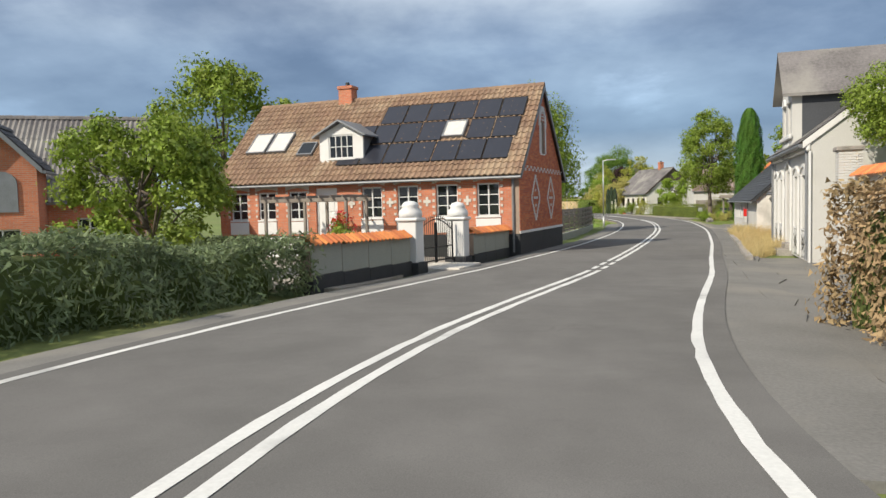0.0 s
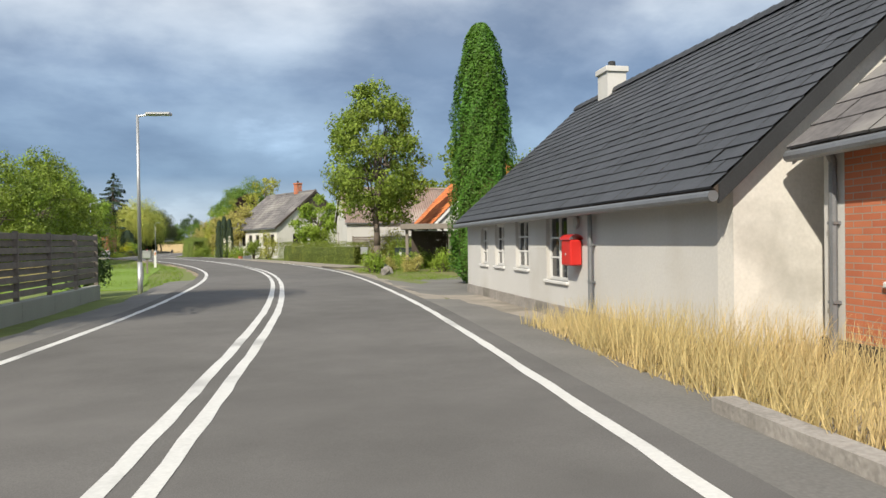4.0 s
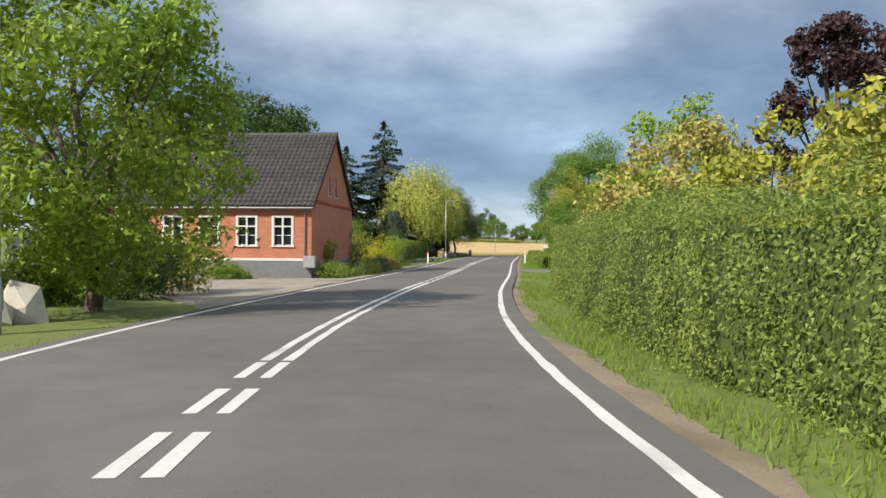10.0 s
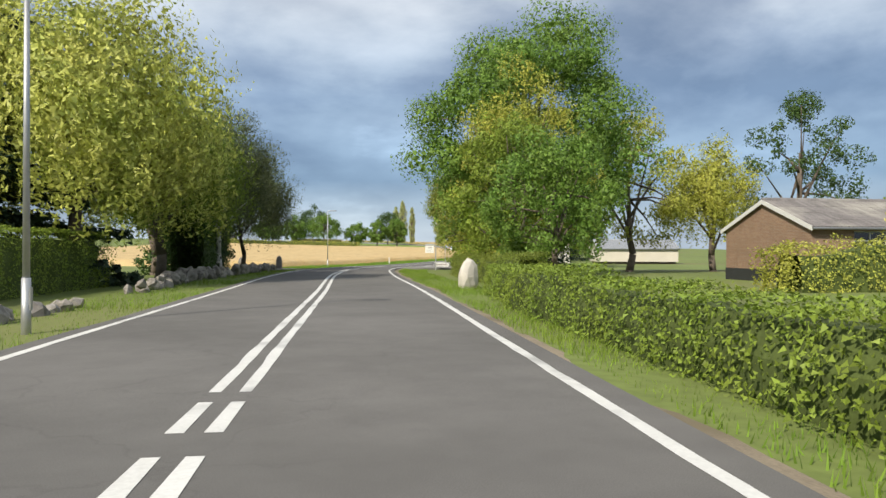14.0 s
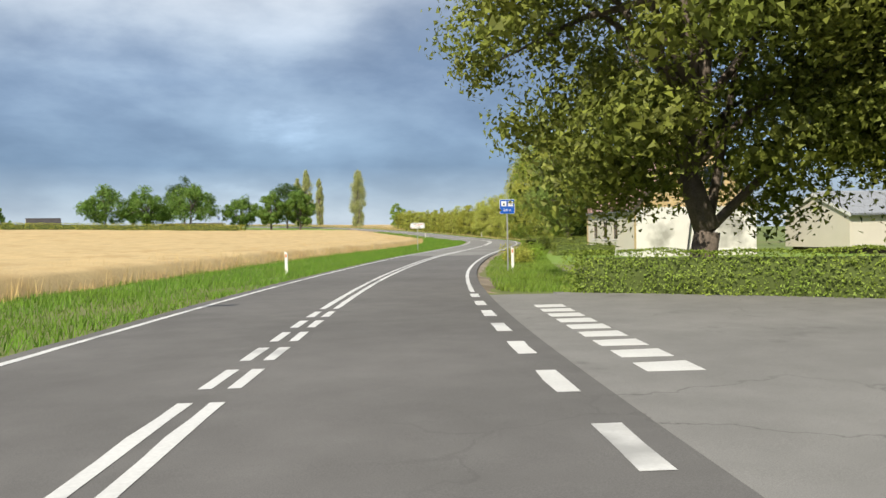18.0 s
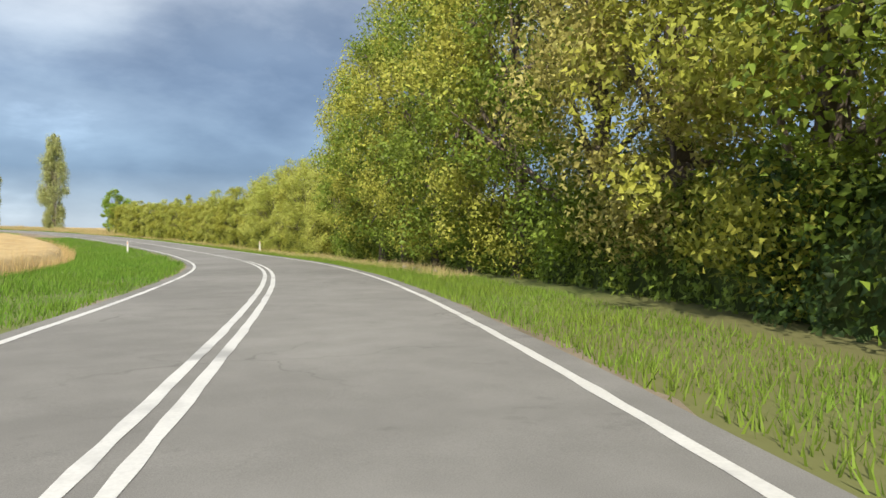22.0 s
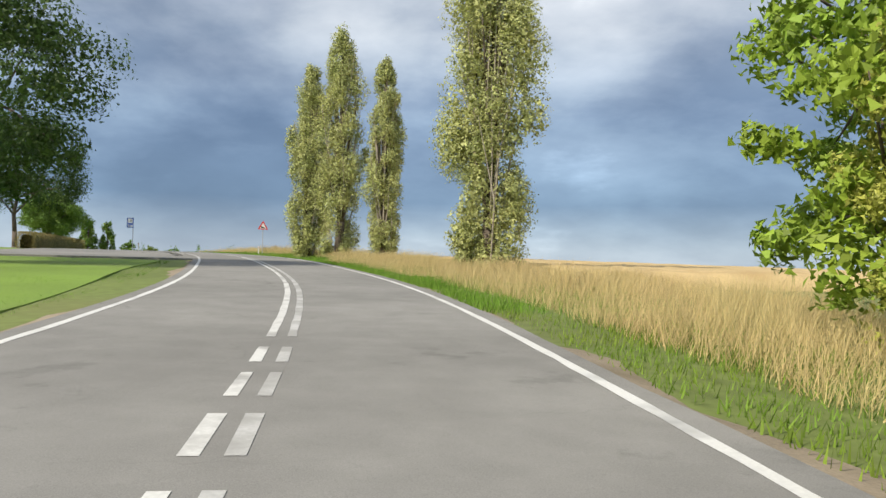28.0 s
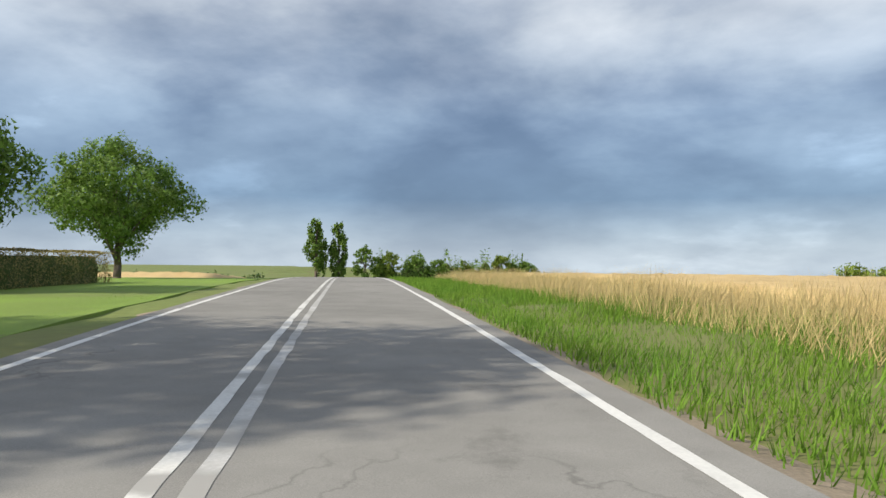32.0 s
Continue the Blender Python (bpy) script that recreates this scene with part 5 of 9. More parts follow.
# ================================================================ THE VILLAGE
# ---------------------------------------------------------------- brick house with the solar roof
def brick_cottage():
    z0 = -0.72
    L, Wd, eave, ridge = 13.3, 7.4, 3.1, 6.6
    m = frame_xy((2.8 - 0.93 * L, 26.6 + 0.36 * L, z0), (0.93, -0.36))
    wins = []
    for c in (1.19, 2.83, 4.45, 6.0):
        x = L - c
        wins.append((x - 0.44, x + 0.44, 1.45, 2.68, "win", (2, 3)))
    front = wins + [(L - 8.55, L - 7.55, 0.75, 2.7, "door", "white_paint")] + [(L - c - 0.42, L - c + 0.42, 1.45, 2.6, "win", (2, 3)) for c in (9.4, 10.9, 12.3)]
    gab = [(Wd / 2 - 0.32, Wd / 2 + 0.32, 3.9, 5.2, "win", (2, 3))]
    ob = house("brick_house", "red brick cottage with white trim, brown tiles and solar panels", m, L, Wd, eave, ridge,
               ("brick_red", "brick_red", "brick_red", "mortar"), "pan", "tile_brown", front=front, right=gab, plinth=0.78, over=0.32, trim="zinc")
    # white band over the plinth of the gable, and the step frieze under its eaves line
    part("band", Geo().box(L - 0.001, L + 0.05, -0.05, Wd + 0.05, 0.78, 0.88, 0.012), "white_paint", ob)
    fz = Geo().box(0, 0.034, 0, 0.13, 0, 0.1, 0.006).mesh("frieze_block", MAT["white_paint"])
    for k in range(26):
        part("frieze_block", fz, "white_paint", ob, m=place(L + 0.028, 0.2 + k * (Wd - 0.4) / 25, 3.12 + (0.1 if k % 2 else 0)))
    for yc in (2.35, 5.05):
        g = Geo()
        a, b = 0.68, 0.9
        for sy, sz in ((1, 1), (1, -1), (-1, 1), (-1, -1)):
            for k in range(7):
                u = k / 7
                y, z = yc + sy * a * u, 2.1 + sz * b * (1 - u)
                g.box(L + 0.028, L + 0.058, min(y, y + sy * 0.09), max(y, y + sy * 0.09), min(z, z - sz * 0.15), max(z, z - sz * 0.15))
        for dy, dz in ((0, 0), (0.22, 0), (-0.22, 0), (0, 0.3), (0, -0.3)):
            part("diamond_brick", Geo().box(L + 0.024, L + 0.058, yc + dy - 0.045, yc + dy + 0.045, 2.1 + dz - 0.05, 2.1 + dz + 0.05, 0.005), "white_paint", ob)
        part("brick_diamond", g, "white_paint", ob, "white painted diamond of raised bricks")
    # arch over the gable window
    g = Geo()
    for k in range(15):
        w = math.pi * k / 14
        y, z = Wd / 2 + 0.52 * math.cos(w), 5.1 + 0.62 * math.sin(w)
        g.box(-0.09, 0.09, -0.03, 0.05, -0.1, 0.1, 0, Matrix.Translation((L + 0.035, y, z)) @ Matrix.Rotation(math.pi / 2 - w, 4, "X") @ Matrix.Rotation(math.pi / 2, 4, "Z"))
    for s in (-1, 1):
        g.box(L + 0.028, L + 0.06, Wd / 2 + s * 0.47 - 0.07, Wd / 2 + s * 0.47 + 0.07, 3.9, 5.1)
    for i in range(5):
        for j in range(3):
            g.box(L + 0.028, L + 0.05, Wd / 2 - 0.3 + i * 0.15 - 0.03, Wd / 2 - 0.3 + i * 0.15 + 0.03, 5.26 + j * 0.13, 5.31 + j * 0.13)
    part("window_arch", g, "white_paint", ob, "white brick arch over the gable window")
    # hoods and aprons of the front windows
    arch_b = Geo().box(-0.034, 0.034, -0.045, -0.002, 0, 0.17, 0.005).mesh("arch_brick", MAT["stone_pale"])
    quoin_b = Geo().box(-0.05, 0.05, -0.03, -0.002, 0, 0.1, 0.005).mesh("quoin_brick", MAT["stone_pale"])
    for w in wins + front[5:]:
        n = 13
        for k in range(n):
            x = w[0] - 0.1 + (w[1] - w[0] + 0.2) * k / (n - 1)
            z = w[3] + 0.05 + 0.09 * math.sin(math.pi * k / (n - 1))
            part("arch_brick", arch_b, "stone_pale", ob, m=place(x, 0, z))
        for sx in (w[0] - 0.09, w[1] + 0.09):
            for j in range(5):
                part("quoin_brick", quoin_b, "stone_pale", ob, m=place(sx, 0, w[2] + 0.1 + j * 0.24))
        part("apron", Geo().box(w[0] - 0.05, w[1] + 0.05, -0.04, -0.002, 0.85, 1.36, 0.012), "white_paint", ob)
    for c in (2.0, 3.64, 5.2, 6.9):
        g = Geo()
        for dx, dz in ((0, 0), (0.1, 0), (-0.1, 0), (0, 0.12), (0, -0.12)):
            g.box(L - c + dx - 0.05, L - c + dx + 0.05, -0.03, -0.002, 2.05 + dz - 0.06, 2.05 + dz + 0.06)
        part("brick_cross", g, "stone_pale", ob)
    chimney(ob, L - 8.9, Wd / 2, 6.2, 7.35, 0.65, 0.55)
    downpipe(ob, L - 0.22, -0.05, eave)
    # dormer
    rise, half = ridge - eave, Wd / 2
    sl = rise / half
    dx0, dx1 = L - 8.6, L - 6.6
    y0 = 0.55
    zb = eave + sl * y0 + 0.1
    d = part("dormer", Geo().box(dx0, dx1, y0, y0 + 0.12, zb, zb + 0.18).box(dx0, dx0 + 0.42, y0, y0 + 0.12, zb + 0.18, zb + 1.15).box(dx1 - 0.42, dx1, y0, y0 + 0.12, zb + 0.18, zb + 1.15)
             .prism([(dx0, zb + 1.15), (dx1, zb + 1.15), ((dx0 + dx1) / 2, zb + 1.62)], y0, y0 + 0.12), "white_paint", ob)
    side = [(y0 + 0.12, zb), (y0 + 0.12, zb + 1.15), (y0 + 1.6, zb + 1.15)]
    for x in (dx0, dx1 - 0.08):
        g = Geo()
        vs = [(x, y, z) for y, z in side] + [(x + 0.08, y, z) for y, z in side]
        g.add(vs, [(0, 1, 2), (5, 4, 3), (0, 3, 4, 1), (1, 4, 5, 2), (2, 5, 3, 0)])
        part("dormer_cheek", g, "zinc", d)
    window(ob, place(dx0 + 0.42, y0, zb + 0.18), dx1 - dx0 - 0.84, 0.97, 4, 2, name="dormer_window", recess=0.03)
    for s in (0, 1):
        xm = (dx0 + dx1) / 2
        xa = dx0 - 0.22 if s == 0 else dx1 + 0.22
        za = zb + 1.03
        g = Geo()
        vs = [(xa, y0 - 0.25, za), (xm, y0 - 0.25, zb + 1.68), (xm, y0 + 2.3, zb + 1.68), (xa, y0 + 1.5, za)]
        g.add(vs + [(a, b, c + 0.07) for a, b, c in vs], [(0, 1, 2, 3), (7, 6, 5, 4), (0, 4, 5, 1), (1, 5, 6, 2), (2, 6, 7, 3), (3, 7, 4, 0)])
        part("dormer_roof", g, "zinc", d)
    # solar panels and roof lights on the front slope
    ang = math.degrees(math.atan2(rise, half))
    slope = m @ place(0, 0, eave) @ pose(0, 0, 0, ang, 0, 0)
    pm = Geo().box(0, 0.98, 0, 1.18, 0.15, 0.19, 0.008).mesh("cell", MAT["solar"])
    pf = Geo().box(-0.005, 0.985, -0.005, 0.02, 0.145, 0.195).box(-0.005, 0.985, 1.16, 1.185, 0.145, 0.195).box(-0.005, 0.015, 0.02, 1.16, 0.145, 0.195).box(0.965, 0.985, 0.02, 1.16, 0.145, 0.195).mesh("rim", MAT["iron_black"])
    for row, (n, off) in enumerate(((7, 0.45), (7, 0.35), (6, 0.3))):
        for k in range(n):
            if row == 1 and k == 2:
                continue
            x = L - off - (k + 1) * 1.04
            p = thing("solar_panel", slope @ place(x, 0.55 + row * 1.28, 0), "black solar panel mounted on the tiled roof", "solar panel", "solar panels on the cottage roof")
            part("cell", pm, "solar", p); part("rim", pf, "iron_black", p)
    for x, y, w, h in ((L - 0.35 - 3 * 1.04, 1.95, 0.9, 1.0), (L - 9.9, 1.3, 0.75, 0.8), (L - 12.6, 1.6, 0.95, 1.3), (L - 11.55, 1.6, 0.95, 1.3)):
        r = part("roof_light", Geo().box(x, x + w, y, y + 0.06, 0.1, 0.26).box(x, x + w, y + h - 0.06, y + h, 0.1, 0.26).box(x, x + 0.06, y + 0.06, y + h - 0.06, 0.1, 0.26).box(x + w - 0.06, x + w, y + 0.06, y + h - 0.06, 0.1, 0.26),
                 "zinc", ob, m=place(0, 0, eave) @ pose(0, 0, 0, ang, 0, 0))
        part("pane", Geo().box(x + 0.06, x + w - 0.06, y + 0.06, y + h - 0.06, 0.2, 0.24), "curtain" if x < L - 11 or w == 0.9 else "glass", r)
    return ob, m


cottage, cottage_m = brick_cottage()


# ---------------------------------------------------------------- garden wall and gate before it
def garden_wall(name, s0, s1, e, label):
    x, y, z, a = on_road(s0, e)
    ob = thing(name, place(x, y, z), label, "garden wall")
    org = Vector((x, y, z))
    n = max(2, int((s1 - s0) / 1.1))
    cap = Geo()
    for i in range(n):
        sa, sb = s0 + (s1 - s0) * i / n, s0 + (s1 - s0) * (i + 1) / n
        pa, pb = Vector(on_road(sa, e)[:3]) - org, Vector(on_road(sb, e)[:3]) - org
        d = pb - pa
        mm = Matrix.Translation(pa) @ Matrix.Rotation(math.atan2(d.y, d.x), 4, "Z")
        ln = d.length
        part("wall_panel", Geo().box(0.012, ln - 0.012, -0.14, 0.14, 0.22, 0.86, 0.012), "render_grey", ob, m=mm)
        part("wall_base", Geo().box(0, ln, -0.17, 0.17, -0.4, 0.22, 0.01), "plinth_black", ob, m=mm)
        part("wall_joint", Geo().box(-0.02, 0.03, -0.125, 0.125, 0.2, 0.85), "mortar", ob, m=mm)
        k = max(1, round(ln / 0.2))
        for j in range(k):
            for sd in (-1, 1):
                t = Geo()
                u0, w = j * ln / k, ln / k
                pr = [(0.0, 0.0), (0.25, 0.04), (0.5, 0.045), (0.75, 0.01), (1.0, 0.0)]
                vs = [(u0 + p * w, 0.0, 1.04 + q) for p, q in pr] + [(u0 + p * w, sd * 0.26, 0.86 + q) for p, q in pr] + [(u0 + p * w, sd * 0.26, 0.84 + q) for p, q in pr]
                cap.add([mm @ Vector(v) for v in vs], [(i_, i_ + 1, 6 + i_, 5 + i_) for i_ in range(4)] + [(5 + i_, 6 + i_, 11 + i_, 10 + i_) for i_ in range(4)])
    part("tile_cap", cap, "tile_orange", ob, "orange pantiles on top of the wall")["kind"] = "stuff"
    return ob


garden_wall("garden_wall", 22.4, 28.4, -4.3, "grey rendered garden wall with orange tile coping")
garden_wall("garden_wall", 13.6, 18.6, -4.9, "grey rendered garden wall with orange tile coping")


def gate_post(s, e):
    x, y, z, a = on_road(s, e)
    ob = thing("gate_post", place(x, y, z, a), "white plastered gate post with a stepped domed cap", "gate post", "gate posts")
    part("base", Geo().box(-0.34, 0.34, -0.34, 0.34, -0.4, 0.2, 0.015), "plinth_black", ob)
    part("shaft", Geo().box(-0.27, 0.27, -0.27, 0.27, 0.2, 1.32, 0.02), "white_paint", ob)
    part("collar", Geo().box(-0.33, 0.33, -0.33, 0.33, 1.32, 1.42, 0.03), "white_paint", ob)
    part("cap", Geo().lathe([(0.30, 1.42), (0.33, 1.5), (0.31, 1.6), (0.22, 1.7), (0.25, 1.74), (0.17, 1.84), (0.04, 1.88)], 20), "white_paint", ob, smooth=True)
    return ob


gate_post(19.0, -4.9)
gate_post(21.9, -4.5)


def iron_gate():
    a, b = Vector(on_road(19.35, -4.86)[:3]), Vector(on_road(21.55, -4.55)[:3])
    d = b - a
    ob = thing("iron_gate", Matrix.Translation(a) @ Matrix.Rotation(math.atan2(d.y, d.x), 4, "Z"), "closed black wrought-iron double gate between white posts", "gate")
    L = d.length
    for leaf, (x0, x1) in enumerate(((0.03, L / 2 - 0.02), (L / 2 + 0.02, L - 0.03))):
        g = Geo()
        g.box(x0, x0 + 0.04, -0.02, 0.02, 0.08, 1.25).box(x1 - 0.04, x1, -0.02, 0.02, 0.08, 1.25).box(x0, x1, -0.015, 0.015, 0.12, 0.16).box(x0, x1, -0.015, 0.015, 0.52, 0.55)
        fr = part("gate_frame", g, "iron_black", ob)
        n = 9
        for k in range(n):
            x = x0 + 0.06 + (x1 - x0 - 0.12) * k / (n - 1)
            u = (x / L)
            top = 1.05 + 0.36 * math.sin(math.pi * u)
            part("bar", Geo().tube((x, 0, 0.14), (x, 0, top), 0.011, 0.011, 6).tube((x, 0, top), (x, 0, top + 0.09), 0.02, 0.002, 6), "iron_black", fr)
        g = Geo()
        for k in range(8):
            ua, ub = x0 + (x1 - x0) * k / 8, x0 + (x1 - x0) * (k + 1) / 8
            za, zb = 0.98 + 0.36 * math.sin(math.pi * ua / L), 0.98 + 0.36 * math.sin(math.pi * ub / L)
            g.tube((ua, 0, za), (ub, 0, zb), 0.016, 0.016, 6)
        part("top_rail", g, "iron_black", fr)


iron_gate()
x, y, z, a = on_road(20.45, -4.35)
tagged(part("gate_step", Geo().box(-0.7, 0.7, -1.0, 1.0, -0.3, 0.03, 0.02), "stone_pale", m=place(x, y, z, a)), "pale stone step before the gate", "step")
patch("cottage_yard", "gravel", [(-14, 20), (-2.2, 15), (1.2, 26.2), (-11, 31)], 0.1, "gravel yard behind the garden wall", "yard")

# plants of that garden
cotone = [on_road(k, e)[:2] for k, e in ((0.5, -7.4), (3.5, -7.0), (6, -6.7), (9, -6.5), (12.0, -6.3), (13.4, -6.2))]
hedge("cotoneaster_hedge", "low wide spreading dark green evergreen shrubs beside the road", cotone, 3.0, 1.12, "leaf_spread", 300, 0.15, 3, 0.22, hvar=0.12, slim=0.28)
tree("garden_tree", "bushy light green garden tree", -7.5, 18.2, 4.4, 2.2, 0.4, "leaf_mid", 15000, 0.12, seed=4, clumps=50)
bush("garden_shrub", "leafy green shrub behind the roadside hedge", -12.2, 17.0, 2.0, 1.2, "leaf_mid", 2600, 0.11, 5)
bush("garden_shrub", "dense green shrub by the front door", -3.6, 24.5, 1.7, 1.0, "leaf_mid", 1600, 0.1, 6)
for k, (s, e) in enumerate(((20.2, -6.4), (21.0, -6.3))):
    x, y, z, a = on_road(s, e)
    bush("box_shrub", "clipped dark green shrub behind the gate", x, y, 1.25, 0.7, "leaf_dark", 1500, 0.08, 8 + k)


def flower_tub(x, y, z):
    ob = thing("flower_tub", place(x, y, z), "grey tub of red geraniums on a wall", "flower tub")
    part("tub", Geo().lathe([(0.22, 0), (0.30, 0.3), (0.33, 0.34), (0.29, 0.34), (0.26, 0.3)], 16), "galv", ob, smooth=True)
    rng = np.random.default_rng(5)
    C = rng.normal(0, 0.2, (20, 3)) + np.array([0, 0, 0.6]); R = np.full(20, 0.16)
    P, D = clump_points(C, R, 700, rng)
    part("leaves", leaf_cloud("leaves", P, D, 0.07, "leaf_mid", rng), "leaf_mid", ob)
    P, D = clump_points(C + np.array([0, 0, 0.12]), R, 600, rng)
    part("flowers", leaf_cloud("flowers", P, D, 0.06, "petal_red", rng, 0.9), "petal_red", ob)


x, y, z, a = on_road(15.8, -6.6)
flower_tub(-3.5, 25.6, height(-3.5, 25.6) + 0.76)
x, y = -3.5, 25.6
tagged(part("plant_table", Geo().box(-0.4, 0.4, -0.3, 0.3, 0.7, 0.76, 0.01).box(-0.35, -0.3, -0.25, -0.2, -0.1, 0.7).box(0.3, 0.35, -0.25, -0.2, -0.1, 0.7).box(-0.35, -0.3, 0.2, 0.25, -0.1, 0.7).box(0.3, 0.35, 0.2, 0.25, -0.1, 0.7), "wood_grey", m=place(x, y, height(x, y))), "low grey wooden plant table", "table")


def pergola():
    ob = thing("pergola", place(-6.6, 27.2, height(-6.6, 27.2), -21), "weathered wooden pergola by the cottage front", "pergola")
    for x in (0, 1.7, 3.4):
        for y in (0, 1.6):
            part("post", Geo().box(x - 0.05, x + 0.05, y - 0.05, y + 0.05, -0.2, 2.2, 0.008), "wood_grey", ob)
    for y in (0, 1.6):
        part("beam", Geo().box(-0.2, 3.6, y - 0.03, y + 0.03, 2.2, 2.33, 0.008), "wood_grey", ob)
    for k in range(8):
        x = k * 0.48
        part("rafter", Geo().box(x - 0.025, x + 0.025, -0.2, 1.8, 2.33, 2.43, 0.006), "wood_grey", ob)
    g = Geo().box(0, 1.7, -0.02, 0.02, 0.2, 0.28).box(0, 1.7, -0.02, 0.02, 0.85, 0.93)
    g.tube((0.05, 0, 0.28), (1.65, 0, 0.85), 0.03, 0.03, 6).tube((0.05, 0, 0.85), (1.65, 0, 0.28), 0.03, 0.03, 6)
    part("railing", g, "white_paint", ob)


pergola()


# brick farm building behind the garden tree
bd = Vector((0.95, 0.31)).normalized()
bo = Vector((-19.6, 23.6))
fb = house("brick_outbuilding", "red brick farm building with a mottled grey roof", frame_xy((bo.x, bo.y, -0.75), bd), 9.2, 7.0, 2.55, 5.6,
           ("brick_red",) * 4, "wave", "fibre_grey", front=[(7.0, 7.8, 0.75, 1.8), (2.2, 3.0, 0.75, 1.8)], plinth=0.0, trim="zinc", tw=0.18, tl=1.1)
wo = bo + bd * 3.9
wing_m = frame_xy((wo.x, wo.y, -0.75), bd) @ place(2.2, 0.4, 0, 90) @ place(-1.9, 0, 0)
wing = house("gabled_porch_bay", "brick gable bay with an arched grey hatch under a dark roof", wing_m, 1.5, 2.2, 3.6, 4.75, ("brick_red",) * 4, "flat", "slate", left=[(0.55, 1.65, 0.5, 1.5, "win", (2, 2))], plinth=0.0, trim="zinc", over=0.3, ends=0.25)
hatch = Geo().box(-0.52, 0.52, -0.05, -0.002, 2.05, 3.0)
for k in range(8):
    w0, w1 = math.pi * k / 8, math.pi * (k + 1) / 8
    hatch.add([(0.0, yy, 3.0) for yy in (-0.05, -0.002)] + [(0.52 * math.cos(w), yy, 3.0 + 0.4 * math.sin(w)) for w in (w0, w1) for yy in (-0.05, -0.002)], [(0, 2, 4), (1, 5, 3), (2, 3, 5, 4)])
part("arched_hatch", hatch, "zinc", wing, "grey-painted arched loading hatch", m=place(0, 1.1, 0, -90))

# fence beyond the cottage
def slat_fence(s0, s1, e, h, name="slat_fence", label="weathered horizontal slat fence on a low concrete kerb"):
    x, y, z, a = on_road(s0, e)
    ob = thing(name, place(x, y, z), label, "fence")
    org = Vector((x, y, z))
    n = int((s1 - s0) / 1.85)
    for i in range(n + 1):
        p = Vector(on_road(s0 + (s1 - s0) * i / n, e)[:3]) - org
        part("post", Geo().box(-0.05, 0.05, -0.05, 0.05, -0.3, h + 0.05, 0.006), "wood_grey", ob, m=Matrix.Translation(p))
    for i in range(n):
        pa, pb = (Vector(on_road(s0 + (s1 - s0) * k / n, e)[:3]) - org for k in (i, i + 1))
        d = pb - pa
        mm = Matrix.Translation(pa) @ Matrix.Rotation(math.atan2(d.y, d.x), 4, "Z")
        sl = Geo().box(0.03, d.length - 0.03, -0.015, 0.015, 0, 0.115, 0.004).mesh("slat", MAT["wood_grey"])
        k = 0.32
        j = 0
        while k < h - 0.05:
            part("slat", sl, "wood_grey", ob, m=mm @ place(0, 0.028 if j % 2 else -0.028, k))
            k += 0.135
            j += 1
        part("kerb", Geo().box(0, d.length, -0.1, 0.1, -0.3, 0.24, 0.015), "render_grey", ob, m=mm)
    return ob


slat_fence(38.2, 55.5, -4.6, 1.5)
bush("garden_shrub", "rounded bright green shrub over the fence", *on_road(47, -6.6)[:2], 2.3, 1.8, "leaf_bright", 3000, 0.12, 12)
tree("garden_tree", "yellowing tree behind the slat fence", 5.0, 66, 6.0, 2.6, 0.8, "leaf_yellow", 6000, 0.17, seed=17)
bush("garden_shrub", "dark ivy-covered shrub at the end of the fence", *on_road(56.5, -5.0)[:2], 2.0, 0.9, "leaf_dark", 1800, 0.1, 13)
tree("weeping_birch", "tall drooping green birch behind the cottage", *on_road(46, -7.6)[:2], 10.2, 3.1, 0.8, "leaf_mid", 20000, 0.16, "willow", 14, clumps=70)
tree("lime_tree", "large round green lime tree behind the cottage", -14.0, 47, 11.8, 4.7, 2.5, "leaf_mid", 14000, 0.25, seed=15, clumps=70)
tree("garden_tree", "green treetop behind the cottage ridge", -1.5, 44, 8.0, 2.4, 3.0, "leaf_mid", 3000, 0.22, seed=16)


def street_lamp(x, y, h, arm_deg, z=None):
    z = height(x, y) if z is None else z
    ob = thing("street_lamp", place(x, y, z, arm_deg), "tall galvanised street lamp with a flat arm and grey head", "street lamp", "street lamps")
    part("pole", Geo().tube((0, 0, -0.3), (0, 0, 0.9), 0.075, 0.07, 12).tube((0, 0, 0.9), (0, 0, h), 0.055, 0.038, 12), "galv", ob, smooth=True)
    part("arm", Geo().tube((0, 0, h - 0.04), (0.45, 0, h + 0.02), 0.03, 0.025, 8), "galv", ob)
    part("lamp_head", Geo().box(0.25, 0.95, -0.13, 0.13, h - 0.02, h + 0.07, 0.03), "galv", ob)
    part("hatch", Geo().box(0.066, 0.08, -0.05, 0.05, 0.4, 0.75), "galv", ob)
    return ob


street_lamp(12.27, 55.2, 5.1, -25)
street_lamp(13.05, 118.6, 6.0, 0)
street_lamp(26.1, 180.6, 6.0, -10)
street_lamp(42.6, 247.5, 6.2, -15)

